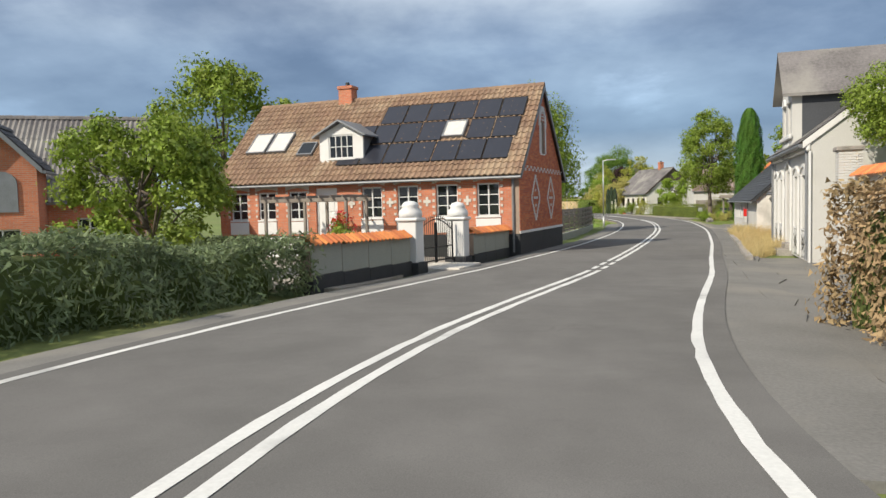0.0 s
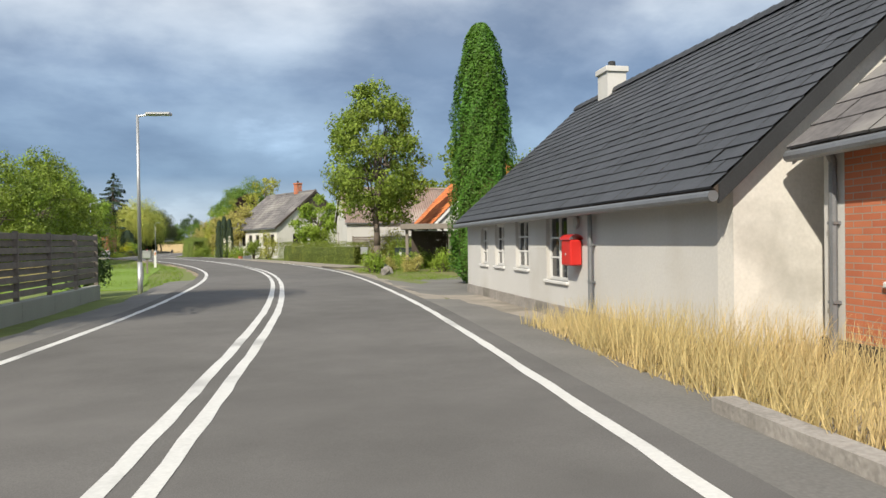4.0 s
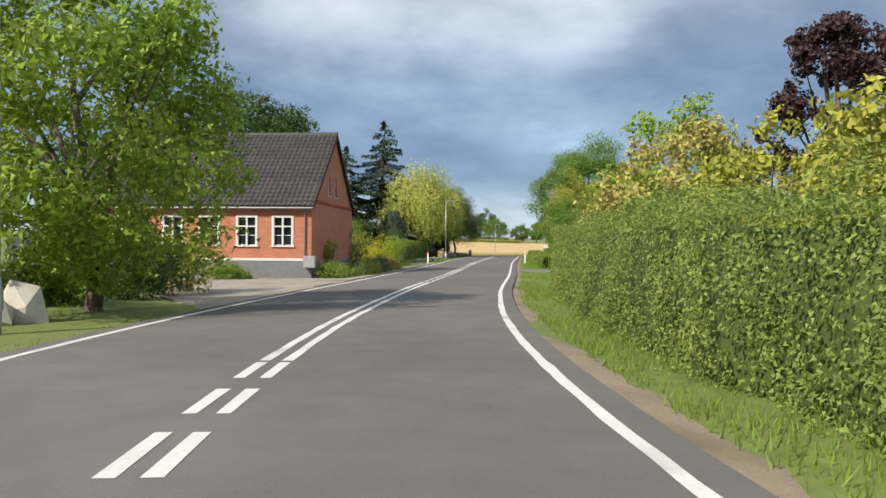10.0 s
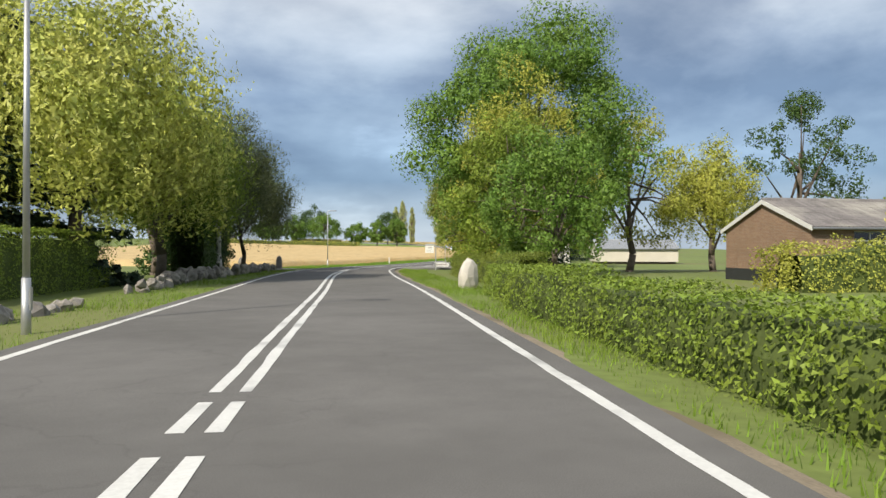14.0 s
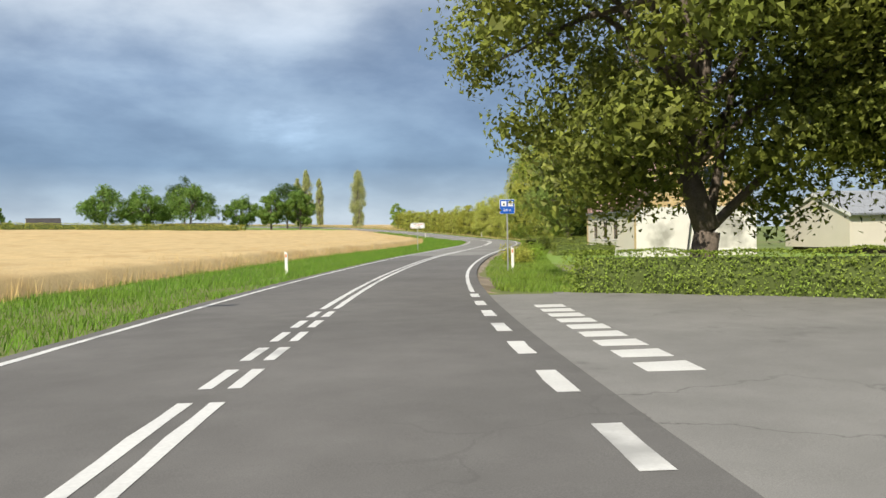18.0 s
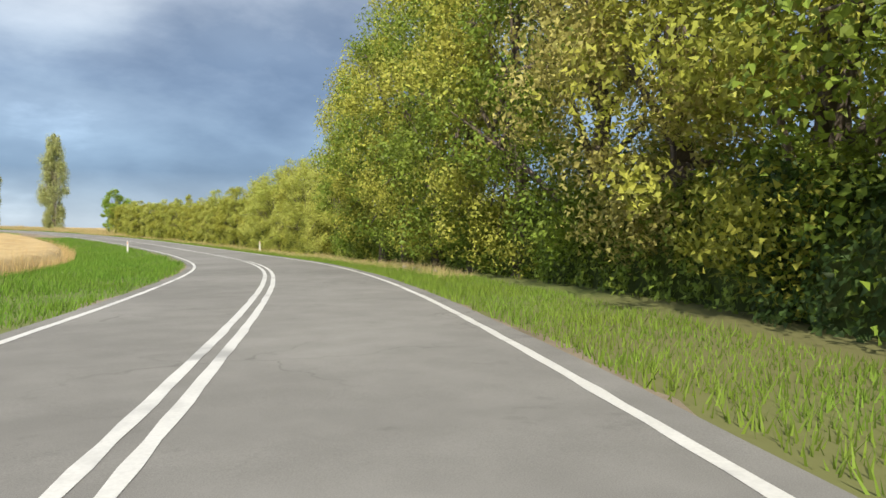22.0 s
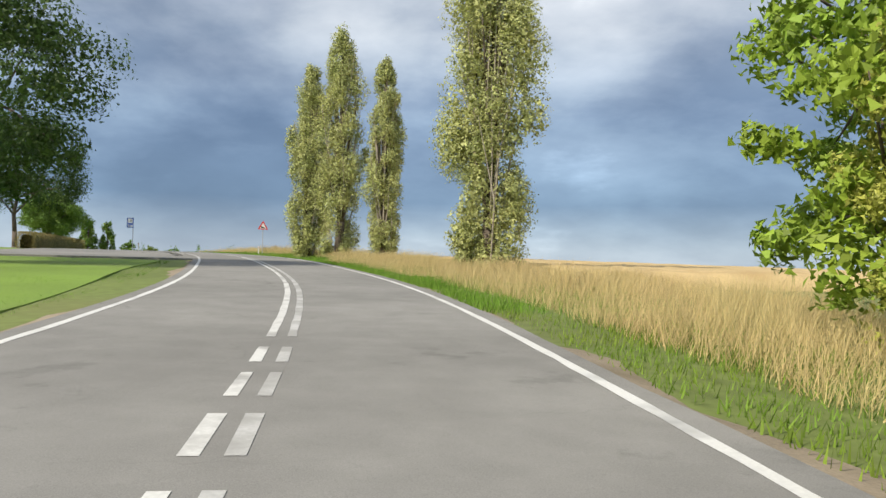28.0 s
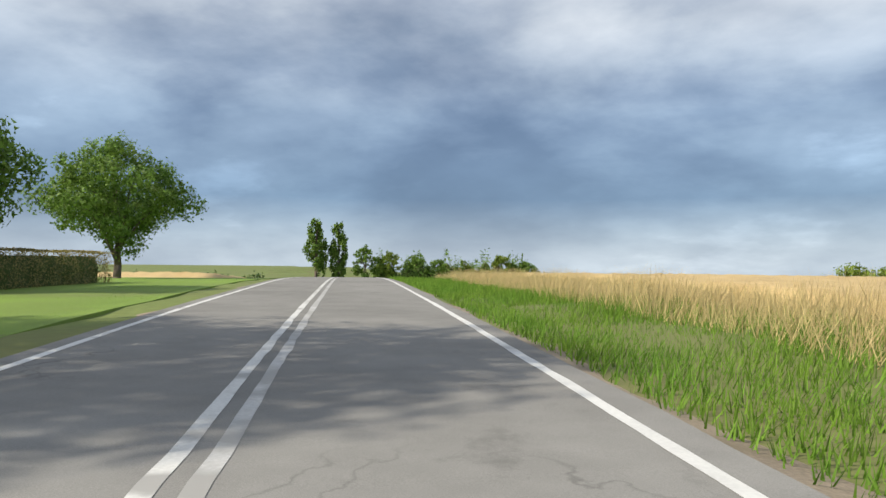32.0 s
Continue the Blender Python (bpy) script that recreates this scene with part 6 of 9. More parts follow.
# ---------------------------------------------------------------- white townhouse with its garden wall
def townhouse():
    s0 = 22.8
    a0, a1 = Vector(on_road(23.5, 5.5)[:3]), Vector(on_road(32.4, 5.2)[:3])
    d = (a1 - a0).normalized()
    L = 9.3
    Wd, eave, ridge = 8.0, 3.55, 6.6
    m = frame_xy((a1.x, a1.y, -0.75), (-d.x, -d.y)) @ Matrix.Diagonal((0.93, 1, 1, 1))
    wz0, wz1 = 0.95, 2.55
    xs = (1.0, 2.35, 5.6, 7.1, 8.55)
    front = [(x - 0.45, x + 0.45, wz0, wz1, "win", (2, 3)) for x in (1.0, 2.45, 6.4, 8.1)] + [(3.9, 5.0, 0.35, 2.75, "hole")]
    ob = house("townhouse", "white and grey rendered townhouse with arched windows and a gabled dormer", m, L, Wd, eave, ridge,
               ("render_putty", "render_putty", "render_putty", "render_putty"), "flat", "fibre_grey", front=front, left=[], right=[], plinth=0.0, tw=0.4, tl=0.35, over=0.28, ends=0.05, curtain="curtain")
    # arched surrounds
    for x in (1.0, 2.45, 6.4, 8.1):
        g = Geo()
        for sx in (-0.53, 0.45):
            g.box(x + sx, x + sx + 0.08, -0.06, -0.002, 0.1, wz1 + 0.05)
        n = 9
        for k in range(n):
            u0, u1 = -0.58 + 1.16 * k / n, -0.58 + 1.16 * (k + 1) / n
            zz = lambda u: wz1 + 0.06 + 0.2 * (1 - (u / 0.58) ** 2)
            g.add([(x + u0, -0.075, zz(u0)), (x + u1, -0.075, zz(u1)), (x + u1, -0.075, zz(u1) + 0.09), (x + u0, -0.075, zz(u0) + 0.09),
                   (x + u0, -0.002, zz(u0)), (x + u1, -0.002, zz(u1)), (x + u1, -0.002, zz(u1) + 0.09), (x + u0, -0.002, zz(u0) + 0.09)],
                  [(0, 1, 2, 3), (7, 6, 5, 4), (0, 4, 5, 1), (3, 2, 6, 7), (0, 3, 7, 4), (1, 5, 6, 2)])
            g.add([(x + u0, -0.03, wz1), (x + u1, -0.03, wz1), (x + u1, -0.03, zz(u1)), (x + u0, -0.03, zz(u0)), (x + u0, -0.002, wz1), (x + u1, -0.002, wz1), (x + u1, -0.002, zz(u1)), (x + u0, -0.002, zz(u0))],
                  [(0, 1, 2, 3), (7, 6, 5, 4), (0, 4, 5, 1), (3, 2, 6, 7), (0, 3, 7, 4), (1, 5, 6, 2)])
        part("window_surround", g, "white_paint", ob)
        p = part("apron", Geo().box(x - 0.43, x + 0.43, -0.045, -0.002, 0.12, 0.86, 0.015), "white_paint", ob)
        # black ornament of rings and waves
        q = Geo()
        n = 14
        for k in range(n):
            w0, w1 = 2 * math.pi * k / n, 2 * math.pi * (k + 1) / n
            for r0, r1 in ((0.0, 0.05), (0.11, 0.19)):
                q.add([(x + r0 * math.cos(w0), -0.05, 0.5 + r0 * math.sin(w0)), (x + r1 * math.cos(w0), -0.05, 0.5 + r1 * math.sin(w0)), (x + r1 * math.cos(w1), -0.05, 0.5 + r1 * math.sin(w1)), (x + r0 * math.cos(w1), -0.05, 0.5 + r0 * math.sin(w1))], [(0, 1, 2, 3)])
        for sx in (-1, 1):
            for zc in (0.3, 0.5, 0.7):
                for k in range(5):
                    u0, u1 = 0.22 + 0.035 * k, 0.22 + 0.035 * (k + 1)
                    f = lambda u: zc + 0.035 * math.sin(u * 40)
                    q.add([(x + sx * u0, -0.05, f(u0) - 0.018), (x + sx * u1, -0.05, f(u1) - 0.018), (x + sx * u1, -0.05, f(u1) + 0.018), (x + sx * u0, -0.05, f(u0) + 0.018)], [(0, 1, 2, 3)])
        part("ornament", q, "sign_black", p, "black painted ornament of rings and waves")
    # porch recess and red door
    part("porch_side", Geo().box(3.88, 3.9, 0.3, 1.2, 0.0, 2.9).box(5.0, 5.02, 0.3, 1.2, 0.0, 2.9).box(3.9, 5.0, 0.3, 1.2, 2.75, 2.85).box(3.9, 5.0, 0.3, 1.2, 0.2, 0.35), "white_paint", ob)
    door(ob, place(3.9, 1.1, 0.35), 1.1, 2.4, "red_paint", label="dark red panelled front door in a porch recess")
    g = Geo()
    for sx in (3.78, 5.0):
        g.box(sx, sx + 0.12, -0.06, -0.002, 0.1, 2.8)
    n = 9
    for k in range(n):
        u0, u1 = -0.68 + 1.36 * k / n, -0.68 + 1.36 * (k + 1) / n
        zz = lambda u: 2.76 + 0.28 * (1 - (u / 0.68) ** 2)
        g.add([(4.45 + u, yy, zz(u) + dz) for yy in (-0.08, -0.002) for u, dz in ((u0, 0), (u1, 0), (u1, 0.1), (u0, 0.1))], [(0, 1, 2, 3), (7, 6, 5, 4), (0, 4, 5, 1), (3, 2, 6, 7), (0, 3, 7, 4), (1, 5, 6, 2)])
    part("door_surround", g, "white_paint", ob)
    part("door_step", Geo().box(3.8, 5.1, -0.45, 0.28, -0.4, 0.16, 0.02).box(3.85, 5.05, -0.2, 0.3, 0.16, 0.34, 0.02), "stone", ob)
    for x in (3.45, 5.45):
        part("lozenge", Geo().add([(x, -0.03, 2.35), (x + 0.1, -0.03, 2.1), (x, -0.03, 1.8), (x - 0.1, -0.03, 2.1), (x, -0.075, 2.08)], [(0, 1, 4), (1, 2, 4), (2, 3, 4), (3, 0, 4), (0, 3, 2, 1)]), "white_paint", ob)
    part("cornice", Geo().box(-0.05, 3.2, -0.14, -0.002, 3.2, 3.5, 0.04).box(5.75, L + 0.05, -0.14, -0.002, 3.2, 3.5, 0.04), "white_paint", ob)
    part("quoin", Geo().box(-0.08, 0.2, -0.06, -0.002, 0.0, 3.2, 0.01).box(L - 0.2, L + 0.08, -0.06, -0.002, 0.0, 3.2, 0.01), "white_paint", ob)
    # front dormer gable over the door
    x0, x1 = 3.2, 5.75
    mm = place(x0, -0.08, 3.2)
    w = x1 - x0
    ops = [(0.35, 1.0, 0.78, 1.82), (1.55, 2.2, 0.78, 1.82)]
    dr = wall("dormer_front", w, [(0, 2.2), (w / 2, 3.5), (w, 2.2)], 0.3, ops, "render_putty", ob, mm)
    for o in ops:
        window(ob, mm @ place(o[0], 0, o[2]), o[1] - o[0], o[3] - o[2], 2, 3, name="dormer_window")
        part("hood", Geo().prism([(o[0] - 0.06, o[3]), (o[1] + 0.06, o[3]), (o[1] - 0.05, o[3] + 0.2), ((o[0] + o[1]) / 2, o[3] + 0.27), (o[0] + 0.05, o[3] + 0.2)], -0.06, -0.002), "white_paint", dr)
    part("round_window", Geo().tube((w / 2, -0.03, 2.6), (w / 2, 0.02, 2.6), 0.2, 0.2, 20), "white_paint", dr)
    part("round_pane", Geo().tube((w / 2, -0.035, 2.6), (w / 2, -0.028, 2.6), 0.14, 0.14, 20), "glass", dr)
    part("tablet", Geo().box(0.7, w - 0.7, -0.03, -0.002, 0.02, 0.5, 0.015), "white_paint", dr)
    part("string_course", Geo().box(-0.1, w + 0.1, -0.1, -0.002, 0.6, 0.76, 0.03), "white_paint", dr)
    for sx in (0, 1):
        x = 0.0 if sx == 0 else w - 0.12
        part("dormer_cheek", Geo().box(x, x + 0.12, 0.3, 2.3, 0.3, 2.2), "slate", dr)
        g = Geo()
        xa = -0.25 if sx == 0 else w + 0.25
        za = 2.2 - 0.25
        vs = [(xa, -0.3, za), (w / 2, -0.3, 3.52), (w / 2, 3.9, 3.52), (xa, 2.3, za)]
        g.add(vs + [(a, b, c + 0.1) for a, b, c in vs], [(0, 1, 2, 3), (7, 6, 5, 4), (0, 4, 5, 1), (1, 5, 6, 2), (2, 6, 7, 3), (3, 7, 4, 0)])
        part("dormer_roof", g, "fibre_grey", dr)
    downpipe(ob, 0.12, -0.1, eave)
    downpipe(ob, L - 0.15, -0.1, eave)
    return ob, m, L


town, town_m, town_L = townhouse()


def cream_wall(s0, s1, e0, e1, h, name="yard_wall"):
    """Tall rendered wall with an orange tile coping and a tarred foot."""
    a, b = Vector(on_road(s0, e0)[:3]), Vector(on_road(s1, e1)[:3])
    d = b - a
    ob = thing(name, Matrix.Translation((a.x, a.y, min(a.z, b.z))) @ Matrix.Rotation(math.atan2(d.y, d.x), 4, "Z"), "tall cream rendered yard wall with orange tile coping", "wall")
    L = math.hypot(d.x, d.y)
    part("wall_face", Geo().box(0, L, -0.15, 0.15, 0.28, h, 0.015), "render_cream", ob)
    part("wall_foot", Geo().box(-0.02, L + 0.02, -0.18, 0.18, -0.5, 0.28, 0.02), "stone", ob)
    k = int(L / 0.2)
    g = Geo()
    for j in range(k):
        w = L / k
        for sd in (-1, 1):
            pr = [(0.0, 0.0), (0.25, 0.04), (0.5, 0.045), (0.75, 0.01), (1.0, 0.0)]
            vs = [((j + p) * w, 0, h + 0.2 + q) for p, q in pr] + [((j + p) * w, sd * 0.3, h - 0.02 + q) for p, q in pr] + [((j + p) * w, sd * 0.3, h - 0.05 + q) for p, q in pr]
            g.add(vs, [(i_, i_ + 1, 6 + i_, 5 + i_) for i_ in range(4)] + [(5 + i_, 6 + i_, 11 + i_, 10 + i_) for i_ in range(4)])
    part("tile_cap", g, "tile_orange", ob)["kind"] = "stuff"
    return ob


cream_wall(9.5, 18.6, 7.0, 6.75, 2.95)
cream_wall(18.8, 22.3, 6.75, 6.5, 2.3)


def chimney_stack_pier():
    x, y, z, a = on_road(22.9, 6.3)
    ob = thing("brick_pier", place(x, y, z, a), "white painted brick pier at the corner of the yard wall", "pier")
    part("core", Geo().box(-0.27, 0.27, -0.27, 0.27, -0.4, 3.0), "render_cream", ob)
    k = 0
    zc = 0.0
    ln, hf = Geo().box(0, 0.275, 0, 0.12, 0, 0.062, 0.005).mesh("brick", MAT["render_white"]), Geo().box(0, 0.13, 0, 0.12, 0, 0.062, 0.005).mesh("brick", MAT["render_white"])
    while zc < 2.95:
        for q in range(4):
            mm = place(0, 0, zc, 90 * q) @ place(-0.285, -0.285, 0)
            row = (0.0, 0.285) if k % 2 else (0.0, 0.145, 0.43)
            for j, u in enumerate(row):
                if k % 2 == 0 and j == 2:
                    continue
                if k % 2 == 0 and j == 0:
                    part("brick", hf, "render_white", ob, m=mm)
                else:
                    part("brick", ln, "render_white", ob, m=mm @ place(u, 0, 0))
        zc += 0.072
        k += 1
    part("cap", Geo().box(-0.34, 0.34, -0.34, 0.34, 2.98, 3.1, 0.02), "stone", ob)


chimney_stack_pier()
tree("rowan_tree", "bright green feathery tree over the yard wall", 12.5, 18.5, 6.5, 1.8, 3.1, "leaf_mid", 24000, 0.075, seed=20, clumps=60)
bare = [on_road(k, e)[:2] for k, e in ((4.0, 6.6), (7.0, 5.8), (11.4, 5.15))]
hedge("withered_hedge", "dry brown clipped hedge beside the road", bare, 1.5, 1.75, "dry_twig", 420, 0.085, 21, 0.1)

patch("pavement", "asphalt_old", [on_road(0.0, 3.2)[:2], on_road(26.0, 3.2)[:2], on_road(25.5, 6.2)[:2], on_road(0.0, 6.4)[:2]], 0.07, "worn grey pavement before the yard wall", "pavement", 40)

# dry grass and kerb before the townhouse
blades("dry_grass", "tall dry straw-coloured grass along the house front", 24.6, 46, 4.0, 6.2, 24000, 0.65, "dry_grass", 31, 0.006, lambda s, e, x, y: (e < 4.6 + (s - 27) * 0.35))
ribbon("kerb", "stone", 3.8, 4.0, 24, 40, 0.07, "low rough stone kerb", "kerb", 0.04)

# ---------------------------------------------------------------- small brick house and the slate-roofed house
def small_brick():
    a = Vector(on_road(34.3, 6.0)[:3])
    hd = on_road(38, 0)[3]
    d = Vector((math.sin(math.radians(-hd)), math.cos(math.radians(-hd))))
    m = frame_xy((a.x + d.x * 7.5, a.y + d.y * 7.5, -0.78), (-d.x, -d.y))
    ob = house("small_brick_house", "small red brick house with white windows under a grey roof", m, 7.5, 5.6, 2.3, 4.6, ("brick_red", "brick_red", "render_white", "brick_red"), "flat", "fibre_grey",
               front=[(x, x + 0.7, 0.85, 1.95, "win", (2, 3)) for x in (0.9, 2.3, 3.7, 5.3)], plinth=0.25, tw=0.4, tl=0.35)
    downpipe(ob, 7.3, -0.05, 2.3)
    downpipe(ob, 0.2, -0.05, 2.3)


small_brick()


def slate_house():
    a, b = Vector((20.2, 50.2, 0)), Vector(on_road(43.2, 5.2)[:3])
    b.z = 0
    d = (b - a).normalized()
    L = 12.6
    m = frame_xy((a.x, a.y, -0.78), (d.x, d.y))
    ob = house("slate_house", "white rendered house with a dark slate roof", m, L, 6.6, 1.95, 4.9, ("render_white", "render_white", "render_white", "render_dirty"), "flat", "slate",
               front=[(1.5, 2.2, 0.7, 1.6, "win", (2, 3)), (2.9, 3.7, 0.7, 1.65, "win", (2, 3)), (4.6, 5.5, 0.7, 1.7, "win", (2, 3)), (6.6, 7.7, 0.55, 1.72, "win", (2, 3))], plinth=0.12, plinth_mat="stone", tw=0.3, tl=0.24, over=0.35, trim="plinth_black")
    part("cornice", Geo().box(0, L, -0.1, -0.002, 1.72, 1.9, 0.03), "render_white", ob)
    chimney(ob, 2.2, 3.3, 4.6, 5.6, 0.6, 0.5, "render_white")
    downpipe(ob, 8.9, -0.08, 1.95)
    # letter box on the wall
    lb = thing("letter_box", m @ place(8.0, -0.02, 0.85), "red metal letter box hung on the white wall", "letter box")
    part("box", Geo().box(0, 0.42, -0.2, 0, 0, 0.42, 0.02), "red_paint", lb)
    g = Geo()
    n = 8
    for k in range(n):
        w0, w1 = math.pi * k / n, math.pi * (k + 1) / n
        g.add([(x, -0.1 + 0.12 * math.cos(w), 0.42 + 0.09 * math.sin(w)) for x in (-0.015, 0.435) for w in (w0, w1)], [(0, 1, 3, 2)])
    part("lid", g, "red_paint", lb)
    part("keyhole", Geo().tube((0.21, -0.21, 0.18), (0.21, -0.2, 0.18), 0.02, 0.02, 10), "galv", lb)
    rl = thing("wall_plate", m @ place(8.2, -0.02, 1.55), "round grey wall plate", "wall plate")
    part("plate", Geo().tube((0, -0.03, 0), (0, 0, 0), 0.1, 0.1, 16), "galv", rl)
    return m


slate_m = slate_house()
patch("gravel_strip", "gravel", [on_road(36, 4.0)[:2], on_road(53, 4.0)[:2], on_road(53, 6.0)[:2], on_road(36, 6.2)[:2]], 0.05, "bare gravel strip along the house fronts", "verge", 16)
tree("thuja_column", "tall narrow bright green columnar thuja", 22.6, 53.4, 8.6, 1.0, 0.1, "leaf_thuja", 46000, 0.075, "thuja", 24, trunk=0.12)


def rubble(name, label, pts, n, size, mat="stone", seed=1, heap=1):
    """A row or heap of single field stones."""
    rng = np.random.default_rng(seed)
    base = []
    for k in range(5):
        bm = bmesh.new()
        bmesh.ops.create_icosphere(bm, subdivisions=1, radius=1.0)
        for v in bm.verts:
            v.co *= rng.uniform(0.72, 1.12)
        me = bpy.data.meshes.new("stone")
        bm.to_mesh(me); bm.free()
        me.materials.append(MAT[mat])
        base.append(me)
    P = np.array(pts, float)
    cum = np.concatenate([[0], np.cumsum(np.hypot(*np.diff(P, axis=0).T))])
    ob = thing(name, place(P[0][0], P[0][1], height(*P[0])), label, "stone wall" if n > 6 else "stones")
    z00 = height(*P[0])
    for i in range(n):
        u = cum[-1] * (i + rng.uniform(0.2, 0.8)) / n
        x, y = np.interp(u, cum, P[:, 0]) + rng.normal(0, size * 0.5), np.interp(u, cum, P[:, 1]) + rng.normal(0, size * 0.5)
        lay = rng.integers(0, heap)
        s = size * rng.uniform(0.7, 1.3)
        o = part("stone", base[i % 5], mat, ob)
        o.matrix_basis = Matrix.LocRotScale((x - P[0][0], y - P[0][1], height(x, y) - z00 + s * 0.35 + lay * size * 0.8), Euler(rng.uniform(0, 6, 3)), (s * rng.uniform(0.9, 1.4), s, s * 0.75))
    return ob


rubble("rockery", "low rockery of rough field stones", [(22.4, 61.0), (23.0, 62.4), (23.6, 64.2)], 18, 0.17, seed=3, heap=2)
patch("drive", "asphalt_old", [on_road(52, 3.6)[:2], on_road(60, 3.6)[:2], on_road(62.5, 8.5)[:2], on_road(55, 7.5)[:2]], 0.03, "cracked pale asphalt drive", "drive")

# ---------------------------------------------------------------- carport, red-roofed house and barn
def carport():
    d = Vector((0.87, -0.49))
    m = frame_xy((24.6, 64.3, height(24.6, 64.3)), d)
    ob = thing("carport", m, "open grey wooden carport with a flat roof and dark boarded back", "carport")
    for x in (0.25, 2.3, 4.2):
        for y in (0.3, 4.6):
            part("post", Geo().box(x - 0.07, x + 0.07, y - 0.07, y + 0.07, -0.2, 2.0, 0.01), "wood_grey", ob)
    part("roof", Geo().box(0, 4.5, 0, 5.0, 2.12, 2.2), "fibre_grey", ob)
    part("fascia", Geo().box(-0.03, 4.53, -0.04, 0.0, 1.98, 2.24, 0.01).box(-0.04, 0.0, 0, 5.0, 1.98, 2.24, 0.01).box(4.5, 4.54, 0, 5.0, 1.98, 2.24, 0.01), "wood_grey", ob)
    for k in range(6):
        part("joist", Geo().box(0.15 + k * 0.83, 0.22 + k * 0.83, 0.05, 4.95, 1.98, 2.12), "wood_dark", ob)
    b = Geo().box(0, 0.143, 0, 0.02, 0, 1.9, 0.004).mesh("board", MAT["wood_dark"])
    for k in range(29):
        part("board", b, "wood_dark", ob, m=place(0.15 + k * 0.145, 4.5 + 0.012 * (k % 2), 0.06))


carport()
def half_hip(ob, x_end, z_hip, x_apex, z_apex):
    """Cut the gable end of a house by a sloping plane and close it with a tiled hip."""
    co, n = Vector((x_end, 0, z_hip)), Vector((z_apex - z_hip, 0, x_end - x_apex)).normalized()
    for c in list(ob.children_recursive):
        top = c.matrix_basis if c.parent == ob else c.parent.matrix_basis @ c.matrix_basis
        if c.type != "MESH" or max((n.dot(top @ v.co - co) for v in c.data.vertices), default=-1) < 0.14:
            continue
        inv = top.inverted()
        bm = bmesh.new(); bm.from_mesh(c.data)
        off = 0.1 if c.name.startswith(("roof", "ridge", "barge")) else 0.0
        bmesh.ops.bisect_plane(bm, geom=bm.verts[:] + bm.edges[:] + bm.faces[:], plane_co=inv @ (co + n * off), plane_no=(inv.to_3x3() @ n), clear_outer=True)
        bm.to_mesh(c.data); bm.free()


ax = Vector((-0.32, -0.95)).normalized()
yv = Vector((-ax.y, ax.x))
Lr, Wr = 13.0, 7.8
gc = Vector((33.3, 69.0))
o = gc - ax * Lr - yv * (Wr / 2)
red = house("red_roofed_house", "white rendered house with a steep half-hipped orange tile roof", frame_xy((o.x, o.y, -0.75), ax), Lr, Wr, 2.45, 6.25, ("render_white",) * 4, "pan", "tile_red",
            right=[(Wr / 2 - 0.25, Wr / 2 + 0.6, 3.0, 3.95, "win", (2, 2)), (1.4, 2.4, 0.9, 2.1), (6.0, 7.0, 0.9, 2.1)], plinth=0.2, trim="white_paint")
half_hip(red, Lr, 4.15, Lr - 1.9, 6.25)
hw = Wr / 2 * (6.25 - 4.15) / (6.25 - 2.45) + 0.12
hs = math.hypot(1.9 + 0.35, 2.1 * (1 + 0.35 / 1.9))
ht = tile_mesh(2 * hw + 0.7, hs, 0.24, 0.33, "pan", "tile_red", "hip_tiles")
bm = bmesh.new(); bm.from_mesh(ht)
for sg in (-1, 1):
    bmesh.ops.bisect_plane(bm, geom=bm.verts[:] + bm.edges[:] + bm.faces[:], plane_co=(hw + 0.35, hs, 0), plane_no=Vector((sg * hs, hw + 0.3, 0)).normalized(), clear_outer=True)
bm.to_mesh(ht); bm.free()
hm = place(Lr + 0.35, Wr / 2 - hw - 0.35, 4.15 - 0.35 * 2.1 / 1.9, 90) @ pose(0, 0, 0, math.degrees(math.atan2(2.1, 1.9)), 0, 0) @ place(0, 0, 0.15)
hp = part("hip", ht, "tile_red", red, m=hm)
hp["kind"] = "stuff"
for sg in (-1, 1):
    g = Geo()
    a_, b_ = Vector((Lr + 0.3, Wr / 2 + sg * (hw + 0.3), 4.0)), Vector((Lr - 1.9, Wr / 2, 6.4))
    for k in range(8):
        g.tube(a_.lerp(b_, k / 8), a_.lerp(b_, (k + 1.1) / 8), 0.13, 0.11, 8)
    part("hip_ridge", g, "tile_red", red)
an = house("grey_annex", "grey rendered annex with white windows under a dark roof", frame_xy((28.3, 61.3, -0.75), (0.66, -0.75)), 7.5, 5.0, 2.2, 4.2, ("render_grey",) * 4, "flat", "tile_dark", front=[(0.5, 1.3, 0.8, 1.75, "win", (2, 2)), (3.4, 4.4, 0.8, 1.75, "win", (2, 2))], plinth=0.2, tw=0.4, tl=0.36)
barn = house("white_barn", "whitewashed barn with a brown corrugated roof", frame_xy((28.35, 81.9, -0.65), (0.98, -0.2)), 15.0, 5.4, 2.7, 5.2, ("render_white",) * 4, "wave", "fibre_brown",
             left=[(1.9, 2.2, 3.0, 3.7, "win", (1, 2)), (3.1, 3.4, 3.0, 3.7, "win", (1, 2)), (0.3, 1.1, 0.0, 2.0, "door", "wood_grey")], front=[], plinth=0.0, tw=0.177, tl=1.2, over=0.15, trim="render_white")
w = thing("weather_vane", barn.matrix_basis @ place(4.0, 2.7, 5.3), "small black weather vane on the barn ridge", "weather vane")
part("rod", Geo().tube((0, 0, 0), (0, 0, 1.1), 0.02, 0.012, 6), "iron_black", w)
part("vane", Geo().box(-0.3, 0.25, -0.01, 0.01, 0.8, 0.86).box(0.05, 0.2, -0.01, 0.01, 0.86, 1.0), "iron_black", w)
